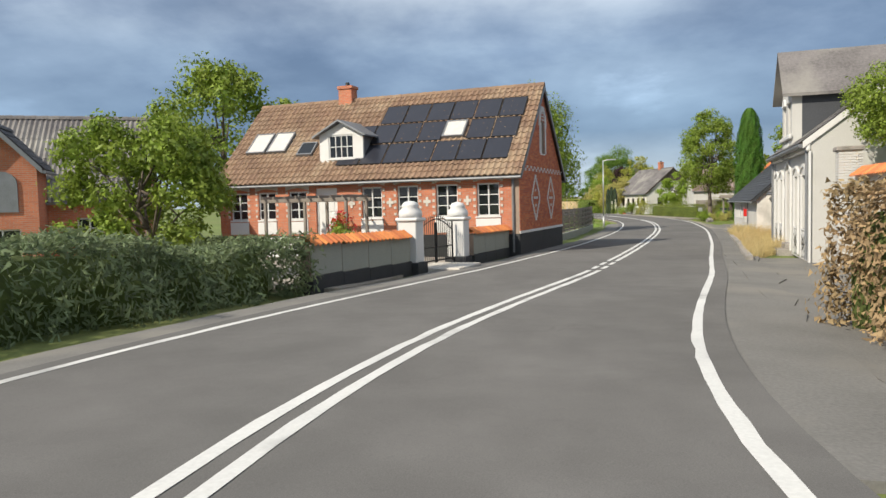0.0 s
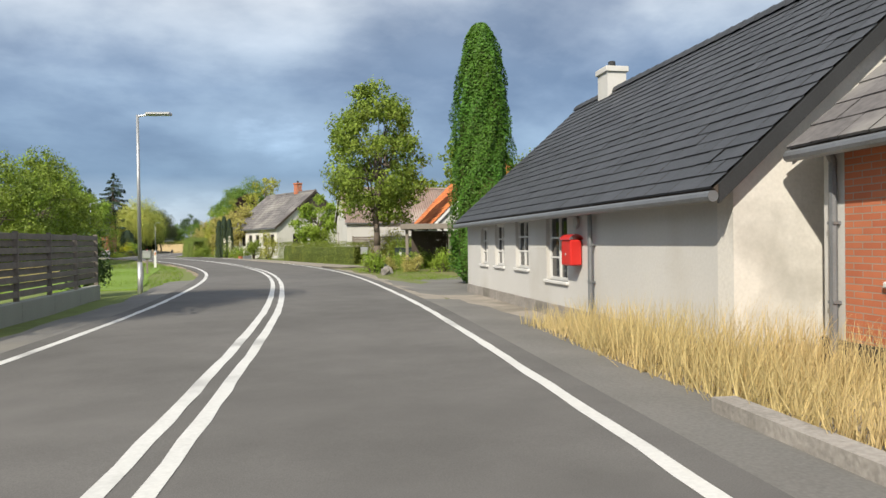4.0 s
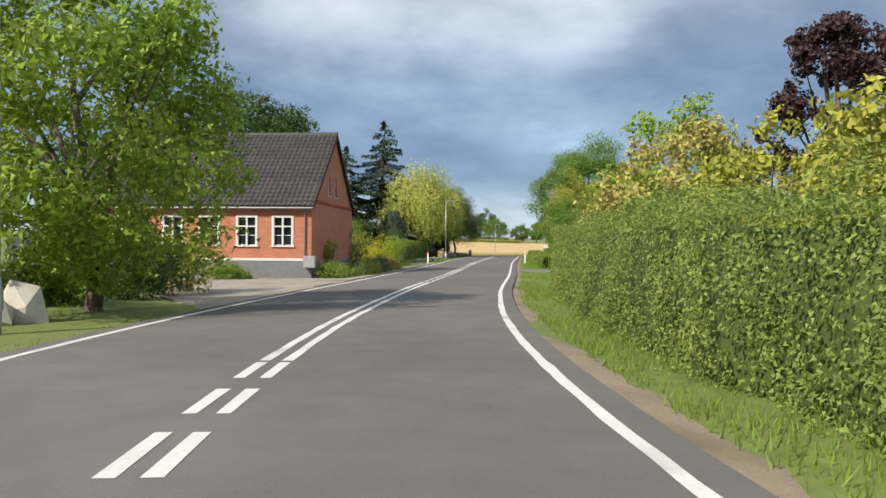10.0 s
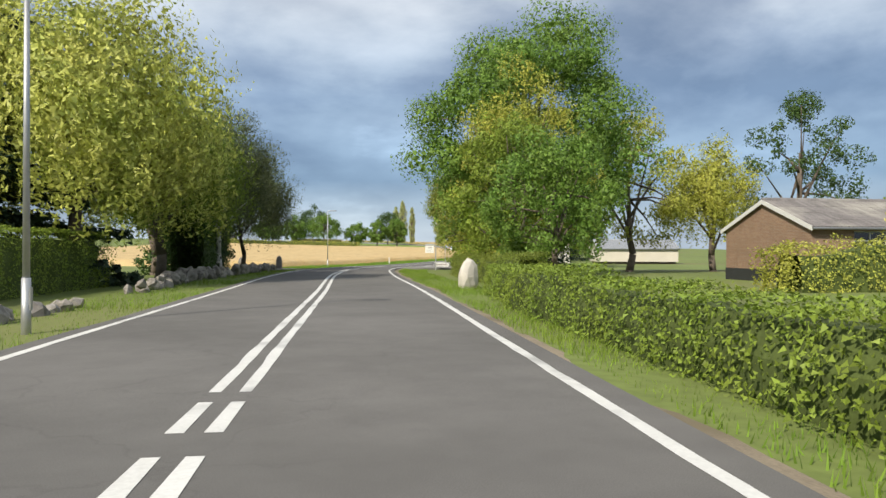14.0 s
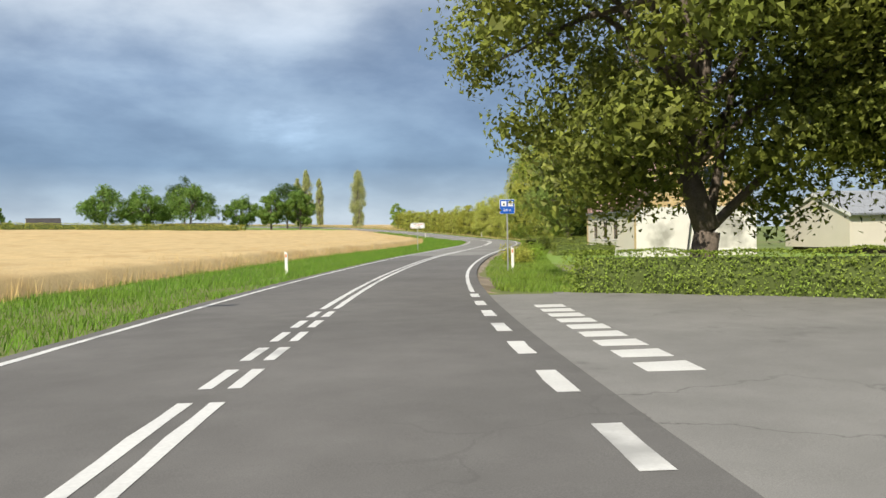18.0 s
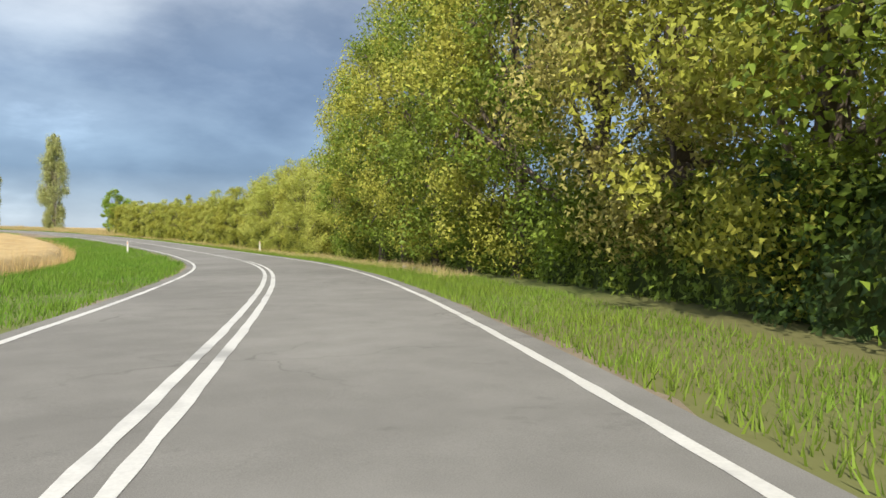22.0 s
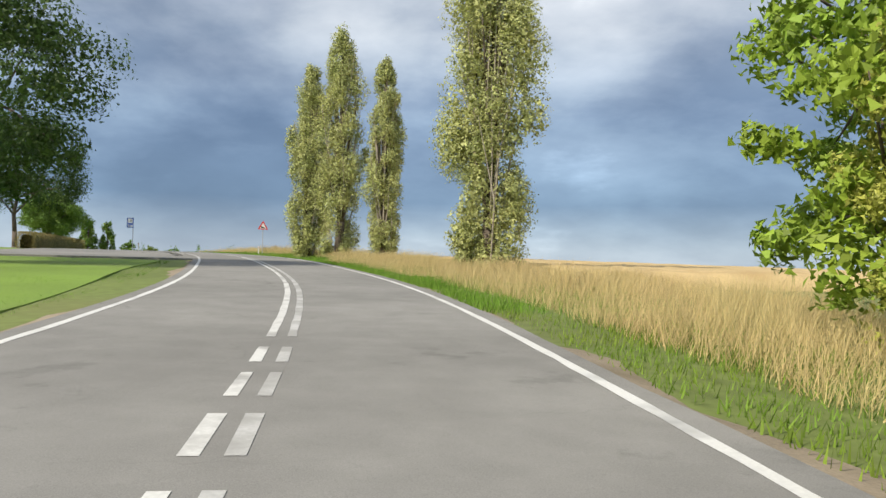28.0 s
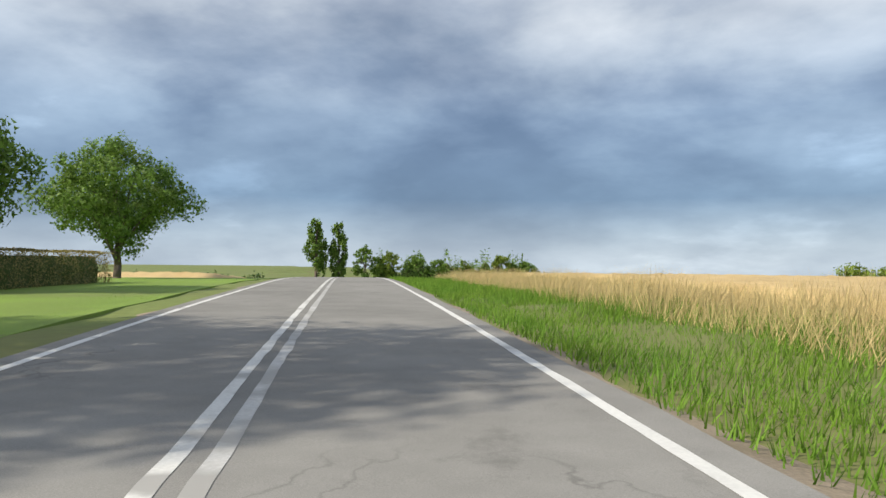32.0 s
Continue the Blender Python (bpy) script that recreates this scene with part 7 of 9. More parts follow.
fl = thing("flue", pose(33.5, 84.6, 3.2), "steel chimney flue behind the barn", "flue")
part("pipe", Geo().tube((0, 0, 0), (0, 0, 1.9), 0.1, 0.1, 12), "galv", fl)
part("cowl", Geo().lathe([(0.16, 1.9), (0.17, 1.94), (0.05, 2.05)], 12), "galv", fl)


def straight_fence(p0, p1, h, name="panel_fence", label="weathered grey wooden panel fence before the barn"):
    a, b = Vector((*p0, height(*p0))), Vector((*p1, height(*p1)))
    d = b - a
    ob = thing(name, Matrix.Translation(a) @ Matrix.Rotation(math.atan2(d.y, d.x), 4, "Z"), label, "fence")
    L = math.hypot(d.x, d.y)
    n = max(1, round(L / 1.8))
    for i in range(n + 1):
        part("post", Geo().box(i * L / n - 0.06, i * L / n + 0.06, -0.06, 0.06, -0.3, h + 0.12, 0.01), "wood_grey", ob)
    sl = Geo().box(0.07, L / n - 0.07, -0.012, 0.012, 0, 0.13, 0.004).mesh("slat", MAT["wood_grey"])
    for i in range(n):
        for j in range(int(h / 0.15)):
            part("slat", sl, "wood_grey", ob, m=place(i * L / n, 0.02 * (-1) ** j, 0.1 + j * 0.15))
    return ob


straight_fence((27.4, 78.2), (35.5, 75.6), 1.65)
low = [(26.6, 74.6), (25.9, 78.5), (25.3, 82.3), (25.0, 85.5)]
hedge("low_hedge", "low clipped hedge of small reddish-green leaves", low, 1.2, 1.25, "leaf_hedge", 420, 0.055, 40, 0.16, hvar=0.05)
for k, (x, y, h, r, mt) in enumerate(((22.9, 63.6, 1.05, 0.75, "leaf_bright"), (24.1, 64.7, 0.75, 0.55, "leaf_yellow"), (25.2, 65.4, 1.0, 0.8, "leaf_bright"), (26.7, 66.3, 1.05, 0.9, "leaf_bright"), (24.6, 63.0, 1.0, 0.7, "leaf_yellow"), (25.9, 62.3, 1.05, 0.8, "leaf_bright"), (27.2, 61.6, 1.0, 0.7, "leaf_bright"))):
    bush("rounded_shrub", "rounded yellow-green shrub in a garden bed", x, y, h, r, mt, 1900, 0.07, 42 + k, group="shrubs before the carport")
tree("alder_tree", "broad green tree with open branching by the road", 26.6, 72.0, 11.2, 2.9, 1.8, "leaf_mid", 20000, 0.16, seed=57, trunk=0.2, clumps=110)
bush("garden_shrub", "leafy green shrub under the tree", 27.8, 70.6, 2.2, 1.3, "leaf_mid", 2200, 0.1, 51)
bush("garden_shrub", "loose olive-green shrub under the tree", 28.4, 74.6, 2.9, 1.7, "leaf_olive", 3000, 0.1, 52)
tree("garden_tree", "fresh green small tree beside the barn", 28.6, 89.3, 5.2, 2.0, 0.8, "leaf_bright", 6000, 0.15, seed=53)
bush("garden_shrub", "dark green shrub at the barn gable", 28.3, 87.6, 3.0, 1.4, "leaf_mid", 2600, 0.11, 54)
tree("far_tree", "large green tree behind the houses", 47, 96, 11, 5.5, 2, "leaf_mid", 5000, 0.34, seed=55)
tree("far_tree", "large green tree behind the houses", 42, 70, 9.5, 4.2, 2, "leaf_mid", 5000, 0.3, seed=56)
tree("far_tree", "large green tree behind the houses", 37, 56, 9.2, 3.6, 2, "leaf_olive", 4200, 0.28, seed=57)
tree("far_tree", "large green tree behind the houses", 46, 82, 8.5, 4.5, 2, "leaf_mid", 4200, 0.3, seed=58)


def post_box(x, y, deg):
    ob = thing("post_box", place(x, y, height(x, y), deg), "grey metal letter box on a post by the road", "letter box")
    part("post", Geo().box(-0.04, 0.04, -0.04, 0.04, -0.3, 0.75, 0.006), "wood_grey", ob)
    part("box", Geo().box(-0.19, 0.19, -0.14, 0.14, 0.75, 1.08, 0.03), "galv", ob)
    part("lid", Geo().box(-0.2, 0.2, -0.15, 0.15, 1.06, 1.12, 0.02), "galv", ob)


def wheelie_bin(x, y, deg):
    ob = thing("wheelie_bin", place(x, y, height(x, y), deg), "dark green plastic wheelie bin with small white stickers", "bin", "wheelie bins")
    part("body", Geo().prism([(-0.24, 0.06), (0.24, 0.06), (0.3, 0.98), (-0.3, 0.98)], -0.3, 0.3), "bin_green", ob)
    part("lid", Geo().box(-0.32, 0.32, -0.34, 0.33, 0.98, 1.05, 0.025), "bin_green", ob)
    part("sticker", Geo().box(-0.06, 0.06, -0.306, -0.301, 0.6, 0.8), "sign_white", ob, "white sticker")
    for sx in (-0.27, 0.27):
        part("wheel", Geo().tube((sx - 0.03, 0.27, 0.1), (sx + 0.03, 0.27, 0.1), 0.1, 0.1, 12), "rubber", ob)


for k_ in range(3):
    wheelie_bin(26.9 + 0.66 * k_, 69.5 - 0.32 * k_, -26)
post_box(13.8, 69.0, -15)
post_box(24.4, 68.6, -20)


def reflector_post(x, y, side):
    hd = on_road(road_of(x, y)[0])[3]
    ob = thing("reflector_post", place(x, y, height(x, y), hd), "white plastic roadside marker post with a reflector", "marker post", "roadside marker posts")
    part("post", Geo().prism([(-0.06, -0.3), (0.06, -0.3), (0.06, 0.93), (-0.06, 1.0)], -0.035, 0.035), "plastic_white", ob)
    part("reflector", Geo().box(-0.035, 0.035, -0.045, -0.036, 0.76, 0.9, 0.003), "sign_red" if side < 0 else "tile_orange", ob, "orange reflector")
    part("top_band", Geo().prism([(-0.063, 0.90), (0.063, 0.90), (0.063, 0.94), (-0.063, 1.012)], -0.037, 0.037), "red_paint" if side < 0 else "plastic_white", ob)


for x, y, sd in ((14.9, 76.1, 1), (23.1, 165.1, -1), (31.35, 166.8, 1), (54.95, 267.8, 1), (64.25, 264.2, 1), (*on_road(383.2, 6.0)[:2], 1), (*on_road(384.3, -4.85)[:2], 1), (89.24, 484.2, 1), (*on_road(502.2, 5.7)[:2], 1)):
    reflector_post(x, y, sd)

# ---------------------------------------------------------------- old farmhouse
fa = house("old_farmhouse", "old white farmhouse with a mossy grey roof", frame_xy((24.9, 104.2, -0.58), (0.19, -0.98)), 9.6, 7.4, 2.65, 5.75, ("render_dirty", "render_dirty", "render_dirty", "render_dirty"), "flat", "fibre_grey",
           front=[(x, x + 0.8, 0.95, 1.95, "win", (2, 3)) for x in (0.7, 2.2, 3.7, 5.2, 6.7, 8.2)], right=[(1.5, 2.3, 0.95, 2.0, "win", (2, 3)), (3.2, 3.9, 3.2, 4.0, "win", (2, 2))], plinth=0.3, plinth_mat="render_white", tw=0.4, tl=0.36, trim="wood_dark", frame_mat="wood_dark", curtain="curtain")
part("cornice", Geo().box(0, 9.6, -0.12, -0.002, 2.3, 2.6, 0.04), "render_white", fa)
part("gable_boards", Geo().prism([(1.6, 4.15), (5.8, 4.15), (3.7, 5.7)], 0, 0.05, place(9.6, 0, 0, 90) @ place(0, -0.06, 0)), "wood_dark", fa)
chimney(fa, 6.4, 3.7, 5.7, 6.75, 0.6, 0.5)
for k, (x, y, h) in enumerate(((22.75, 99.3, 3.5), (23.1, 98.9, 3.8), (23.5, 98.75, 3.6))):
    tree("dark_thuja", "narrow dark green thuja beside the farmhouse", x, y, h, 0.34, 0.05, "leaf_conifer", 4200, 0.075, "thuja", 31 + k, trunk=0.07)
patch("gravel_yard", "gravel", [on_road(71.5, 3.3)[:2], on_road(97, 3.45)[:2], on_road(97, 5.0)[:2], on_road(73, 6.2)[:2]], 0.1, "pale gravel strip before the farmhouse", "yard")
for k, (x, y, h, r, mt, fl_) in enumerate(((24.3, 93.0, 2.2, 1.1, "leaf_mid", ""), (25.2, 91.8, 2.6, 1.2, "leaf_olive", ""), (23.6, 95.5, 1.2, 0.8, "leaf_bright", "petal_white"), (23.4, 99.5, 1.3, 0.8, "leaf_olive", ""), (23.2, 101.4, 1.0, 0.7, "leaf_mid", "petal_white"), (22.8, 91.6, 0.6, 0.5, "leaf_mid", ""))):
    bush("cottage_garden_shrub", "overgrown cottage garden shrub before the farmhouse", x, y, h, r, mt, 1800, 0.1, 60 + k, flowers=fl_, group="farmhouse garden shrubs")


def hollyhock(x, y, h, seed):
    rng = np.random.default_rng(seed)
    ob = thing("hollyhock", place(x, y, height(x, y)), "tall hollyhock with pale yellow flowers", "flower", "hollyhocks")
    part("stem", Geo().tube((0, 0, -0.1), (0.06, 0, h), 0.018, 0.006, 6), "leaf_mid", ob)
    z = rng.uniform(0.1, h * 0.7, 60); a = rng.uniform(0, 6.28, 60)
    P = np.stack([0.12 * np.cos(a), 0.12 * np.sin(a), z], -1); D = np.stack([np.cos(a), np.sin(a), 0.4 + 0 * a], -1)
    part("leaves", leaf_cloud("leaves", P, D, 0.14, "leaf_mid", rng, 0.9), "leaf_mid", ob)
    z = rng.uniform(h * 0.4, h, 50); a = rng.uniform(0, 6.28, 50)
    P = np.stack([0.08 * np.cos(a), 0.08 * np.sin(a), z], -1); D = np.stack([np.cos(a), np.sin(a), 0.1 + 0 * a], -1)
    part("flowers", leaf_cloud("flowers", P, D, 0.11, "petal_white", rng, 1.0), "petal_white", ob)


for k, (x, y, h) in enumerate(((23.2, 97.3, 2.0), (23.4, 97.8, 1.6), (23.0, 98.3, 1.8), (23.1, 96.6, 1.3))):
    hollyhock(x, y, h, k)
for k, (x, y, mt) in enumerate(((22.9, 89.2, "sign_blue"), (22.6, 90.1, "terracotta"), (22.7, 90.6, "terracotta"))):
    ob = thing("flower_pot", place(x, y, height(x, y) + 0.04), "small planted flower pot on the gravel", "flower pot", "pots by the farmhouse")
    part("pot", Geo().lathe([(0.13, 0), (0.18, 0.26), (0.2, 0.28), (0.16, 0.28), (0.15, 0.24)], 14) if mt != "sign_blue" else Geo().box(-0.3, 0.3, -0.18, 0.18, 0, 0.3, 0.02), mt if mt != "sign_blue" else "zinc", ob, smooth=False)
    rng = np.random.default_rng(k)
    P, D = clump_points(rng.normal(0, 0.08, (8, 3)) + np.array([0, 0, 0.4]), np.full(8, 0.1), 200, rng)
    part("leaves", leaf_cloud("leaves", P, D, 0.06, "leaf_mid", rng), "leaf_mid", ob)

# ---------------------------------------------------------------- right side beyond the farmhouse
bush("round_hedge_bush", "clipped round dark green bush at the drive", *on_road(111.6, 5.2)[:2], 1.75, 1.35, "leaf_mid", 4200, 0.085, 70, clumps=26)
bush("garden_shrub", "loose light green shrub beside the drive", *on_road(108.5, 6.5)[:2], 1.6, 1.2, "leaf_olive", 2200, 0.1, 71)
for k, (s, e, h, r, mt) in enumerate(((106, 8.0, 5.0, 2.2, "leaf_yellow"), (110, 9.0, 4.8, 2.4, "leaf_yellow"), (115, 8.5, 4.4, 2.2, "leaf_yellow"), (120, 9.0, 4.6, 2.3, "leaf_olive"), (126, 8.5, 4.2, 2.1, "leaf_olive"), (131, 8.0, 5.2, 2.2, "leaf_yellow"), (136, 9.0, 6.6, 2.8, "leaf_bright"), (143, 8.5, 5.5, 2.4, "leaf_bright"))):
    tree("garden_tree", "sparse yellow-green garden tree behind the hedge", *on_road(s, e)[:2], h, r, 0.5, mt, 5200, 0.15, seed=72 + k, group="garden trees behind the hedge")
tree("copper_beech", "dark purple-leaved tree behind the hedge", *on_road(131, 12.2)[:2], 8.4, 1.7, 2.6, "leaf_purple", 5500, 0.16, seed=82)
tree("slender_tree", "thin wind-blown tree by the farmhouse", *on_road(117, 12.5)[:2], 9.5, 2.2, 2.0, "leaf_olive", 3400, 0.17, seed=83)
tree("copper_shrub", "reddish-leaved shrub behind the hedge", *on_road(133, 11)[:2], 5.2, 1.4, 0.6, "leaf_purple", 1800, 0.16, seed=84)
hd = [on_road(k, e)[:2] for k, e in ((114.2, 5.4), (118, 5.25), (122, 5.2), (128, 5.3), (132, 5.4), (136, 5.6))]
hedge("tall_hedge", "tall loose light green hedge along the road", hd, 1.6, 2.0, "leaf_tall_hedge", 560, 0.052, 85, 0.14, hvar=0.06)
tree("yellow_tree", "wide low yellowing apple tree", 37.2, 158.2, 5.6, 3.6, 0.6, "leaf_yellow", 26000, 0.095, seed=86, clumps=80)
hedge("low_hedge", "low clipped yellow-green hedge before the garden", [on_road(k, 8.3)[:2] for k in (138, 142, 147, 152)], 1.0, 0.9, "leaf_olive", 320, 0.065, 184, 0.08)
patch("drive", "asphalt_old", [on_road(153.5, 3.5)[:2], on_road(158.5, 3.5)[:2], on_road(159.5, 10.5)[:2], on_road(154, 10.5)[:2]], 0.03, "narrow asphalt drive", "drive")
patch("drive", "gravel", [on_road(110.5, 3.5)[:2], on_road(105.5, 3.5)[:2], on_road(105.0, 8.0)[:2], on_road(110.5, 8.0)[:2]], 0.03, "sandy drive beside the farmhouse", "drive")
hr = [on_road(k, e)[:2] for k, e in ((160.5, 5.5), (166, 5.1), (172, 4.9), (180, 4.8), (188, 4.9), (194, 5.4))]
hedge("low_hedge", "low green hedge along the verge", hr, 1.1, 0.95, "leaf_mid", 380, 0.058, 88, 0.14, hvar=0.1)
hr2 = [on_road(k, e)[:2] for k, e in ((197, 7.0), (203, 7.0), (209, 7.0), (214, 7.2), (219, 7.6))]
hedge("brown_hedge", "thinning twiggy hedge before the wood", hr2, 1.2, 1.15, "leaf_hedge", 380, 0.06, 89, 0.2, hvar=0.1)
lb = house("low_bungalow", "long low brick bungalow with a flat grey roof", frame_xy((53.5, 192.0, -1.0), (0.98, -0.2)), 18, 7, 2.3, 3.55, ("brick_brown",) * 4, "wave", "fibre_grey", front=[(2, 3.6, 0.9, 2.1), (6, 7.6, 0.9, 2.1), (10, 11.6, 0.9, 2.1)], tw=0.177, tl=1.1)
chimney(lb, 7.5, 3.5, 3.5, 4.3, 0.9, 0.5, "wood_dark")
hedge("garden_hedge", "rough olive-green shrubs before the bungalow", [(47.5, 187.6), (55, 186.4), (63, 184.6), (71, 182.8)], 1.8, 1.7, "leaf_olive", 110, 0.1, 193, 0.25, hvar=0.2)
gz_ = height(38.1, 192.7)
ms = thing("standing_stone", pose(38.1, 192.7, gz_ - 0.1, 0, 0, 20), "pale upright boulder on the verge", "boulder")
bm = bmesh.new()
bmesh.ops.create_icosphere(bm, subdivisions=2, radius=0.5)
for v in bm.verts:
    v.co = Vector((v.co.x * 0.85, v.co.y * 0.6, v.co.z * 1.3 + 0.55)) + noise.noise_vector(v.co * 2.3) * 0.09
me = bpy.data.meshes.new("stone"); bm.to_mesh(me); bm.free(); me.materials.append(MAT["stone_pale"])
part("stone", me, "stone_pale", ms)
tree("maple_tree", "large dense round green maple", 50.0, 212.0, 17.5, 7.0, 1.5, "leaf_maple", 50000, 0.165, seed=90, clumps=80)
for k, (x, y, h, r, mt, sh) in enumerate(((61, 217, 13, 4.0, "leaf_olive", "round"), (69, 217, 12.5, 3.6, "leaf_olive", "willow"), (76, 215, 15.0, 4.2, "leaf_dark", "round"), (82, 208, 9, 3.5, "leaf_mid", "round"), (57, 224, 12, 3.5, "leaf_conifer", "conifer"))):
    tree("far_tree", "tall tree in the wood behind the bungalow", x, y, h, r * 1.12, 1.0, mt, 9500, 0.2, sh, 92 + k, group="trees behind the bungalow")
hedge("garden_hedge", "dense green hedge at the back of the garden", [on_road(k, e)[:2] for k, e in ((146, 24), (158, 22), (170, 21), (182, 20))], 1.6, 2.2, "leaf_mid", 60, 0.12, 191, 0.15, hvar=0.15)
for k, (s, e, h, r, mt) in enumerate(((150, 21, 5.5, 2.4, "leaf_olive"), (163, 25, 6.5, 2.8, "leaf_mid"), (176, 24, 5.8, 2.4, "leaf_olive"), (186, 14, 4.2, 1.6, "leaf_yellow"))):
    tree("garden_tree", "leafy tree at the back of the garden", *on_road(s, e)[:2], h, r, 0.5, mt, 5200, 0.2, seed=192 + k, group="back garden trees")
# the roadside wood
for k, (s, e, h, r, mt) in enumerate(((203, 9.5, 7.0, 2.8, "leaf_maple"), (208, 9.0, 8.5, 3.2, "leaf_mid"), (213, 10.4, 12.5, 4.0, "leaf_olive"), (218, 10.0, 11.5, 3.4, "leaf_bright"), (222, 11.0, 12.0, 3.8, "leaf_mid"), (226.5, 10.0, 10.5, 3.4, "leaf_olive"), (230, 13.5, 10.5, 3.8, "leaf_mid"))):
    tree("roadside_tree", "leafy green tree at the edge of the roadside wood", *on_road(s, e)[:2], h, r, 0.6, mt, 15000, 0.13, seed=100 + k, clumps=70, group="roadside wood")

# ---------------------------------------------------------------- left side of the village
lawn_l = patch("lawn", "lawn", [on_road(59, -4.2)[:2], on_road(79, -3.9)[:2], on_road(82, -14)[:2], on_road(60, -16)[:2]], 0.05, "mown green lawn beside the road", "lawn")
for k, (x, y, h, r, mt) in enumerate(((6.5, 84, 7.0, 3.2, "leaf_mid"), (9.0, 88.5, 6.6, 3.0, "leaf_mid"), (9.2, 92.5, 8.2, 3.4, "leaf_mid"), (8.8, 98.0, 8.6, 3.0, "leaf_bright"), (10.6, 101.5, 4.8, 2.1, "leaf_bright"), (11.3, 105.2, 3.8, 1.8, "leaf_mid"), (10.2, 108.6, 3.2, 1.5, "leaf_olive"), (3.5, 76, 7, 3.2, "leaf_mid"), (-1, 70, 7.5, 3.2, "leaf_dark"))):
    tree("hedgerow_tree", "bushy green hedgerow tree beside the road", x, y, h, r, 0.0, mt, 12000, 0.14, seed=110 + k, trunk=0.1, group="hedgerow trees", clumps=60)
hedge("undergrowth", "dense leafy undergrowth at the foot of the hedgerow trees", [(7.0, 82.5), (9.6, 87.5), (10.6, 93), (10.6, 99), (11.4, 104.5)], 2.6, 2.4, "leaf_mid", 150, 0.1, 118, 0.25, hvar=0.2, category="undergrowth")
wf = thing("wire_fence", place(12.4, 91.5, height(12.4, 91.5)), "wire fence on grey wooden posts", "fence")
pts = [Vector((12.4 + 0.02 * k * 2.4, 91.5 + k * 2.4, height(12.4, 91.5 + k * 2.4))) - Vector((12.4, 91.5, height(12.4, 91.5))) for k in range(8)]
for p in pts:
    part("post", Geo().tube(p - Vector((0, 0, 0.2)), p + Vector((0, 0, 1.15)), 0.045, 0.04, 8), "wood_grey", wf)
for zz in (0.35, 0.7, 1.05):
    g = Geo()
    for a_, b_ in zip(pts, pts[1:]):
        g.tube(a_ + Vector((0, 0, zz)), b_ + Vector((0, 0, zz)), 0.006, 0.006, 5)
    part("wire", g, "galv", wf)
wh = house("white_house", "white house with a dark tiled roof and a roof light", frame_xy((7.6, 119.7, -0.6), (-0.05, 1)), 9.8, 7.2, 3.05, 6.9, ("render_white",) * 4, "pan", "tile_dark",
           front=[(x, x + 0.75, 1.0, 2.15, "win", (2, 3)) for x in (1.4, 3.9, 6.6, 8.3)], left=[(4.0, 5.0, 3.6, 4.7, "win", (2, 2)), (1.5, 2.4, 1.0, 2.2)], plinth=0.3, trim="white_paint", frame_mat="wood_grey")
r_ = part("roof_light", Geo().box(3.6, 4.5, 1.9, 3.0, 0.1, 0.2, 0.02), "curtain", wh, m=place(0, 0, 3.05) @ pose(0, 0, 0, math.degrees(math.atan2(3.85, 3.6)), 0, 0))
patch("yard", "gravel", [on_road(108.5, -3.6)[:2], on_road(118.5, -3.6)[:2], (11.6, 117.0), (7.6, 113.5)], 0.05, "gravel yard entrance beside the road", "yard")


def box_trailer():
    ob = thing("box_trailer", place(11.3, 114.6, height(11.3, 114.6) + 0.05, 12), "small white box trailer on red-rimmed wheels", "trailer")
    part("body", Geo().box(-1.05, 1.05, -0.6, 0.6, 0.36, 1.5, 0.04), "plastic_white", ob)
    for k in range(15):
        part("rib", Geo().box(-1.02 + k * 0.14, -0.985 + k * 0.14, -0.618, -0.6, 0.4, 1.46), "plastic_white", ob)
    part("roof", Geo().box(-1.08, 1.08, -0.63, 0.63, 1.5, 1.55, 0.02), "galv", ob)
    part("chassis", Geo().box(-1.0, 1.0, -0.5, 0.5, 0.28, 0.36), "iron_black", ob)
    for x in (-0.6, 0.6):
        for y in (-0.52, 0.52):
            ty = part("wheel", Geo().tube((x, y - 0.06, 0.19), (x, y + 0.06, 0.19), 0.19, 0.19, 18), "rubber", ob)
            part("rim", Geo().tube((x, y - 0.068, 0.19), (x, y + 0.068, 0.19), 0.11, 0.11, 14), "red_paint", ty, "red wheel rim")


box_trailer()
rubble("boulder_group", "rounded granite boulder beside the yard entrance", [(12.2, 120.1), (12.6, 120.5)], 2, 0.4, "stone_pale", 9)
hedge("clipped_hedge", "low clipped dark green hedge before the white house", [(6.4, 121.0), (8.4, 121.8), (10.2, 122.7), (11.4, 123.6)], 0.8, 0.85, "leaf_mid", 200, 0.075, 120, 0.08)
tree("robinia_tree", "bright green wind-blown robinia", 12.9, 122.8, 7.8, 3.3, 0.5, "leaf_bright", 26000, 0.13, seed=121, lean=(0.8, 0), clumps=80)
bush("round_bush", "dense rounded dark green bush under the robinia", 11.4, 124.9, 1.5, 1.5, "leaf_mid", 5200, 0.07, 122, clumps=28)
bush("juniper", "dark upright juniper under the robinia", 12.6, 128.6, 2.2, 1.1, "leaf_dark", 4200, 0.075, 123, clumps=26)
bush("juniper", "dark low juniper under the robinia", 12.2, 126.8, 1.5, 1.0, "leaf_dark", 3400, 0.075, 125, clumps=22)
bush("garden_shrub", "olive-green shrub by the brick house", 12.8, 130.5, 2.6, 1.5, "leaf_olive", 2600, 0.11, 124)


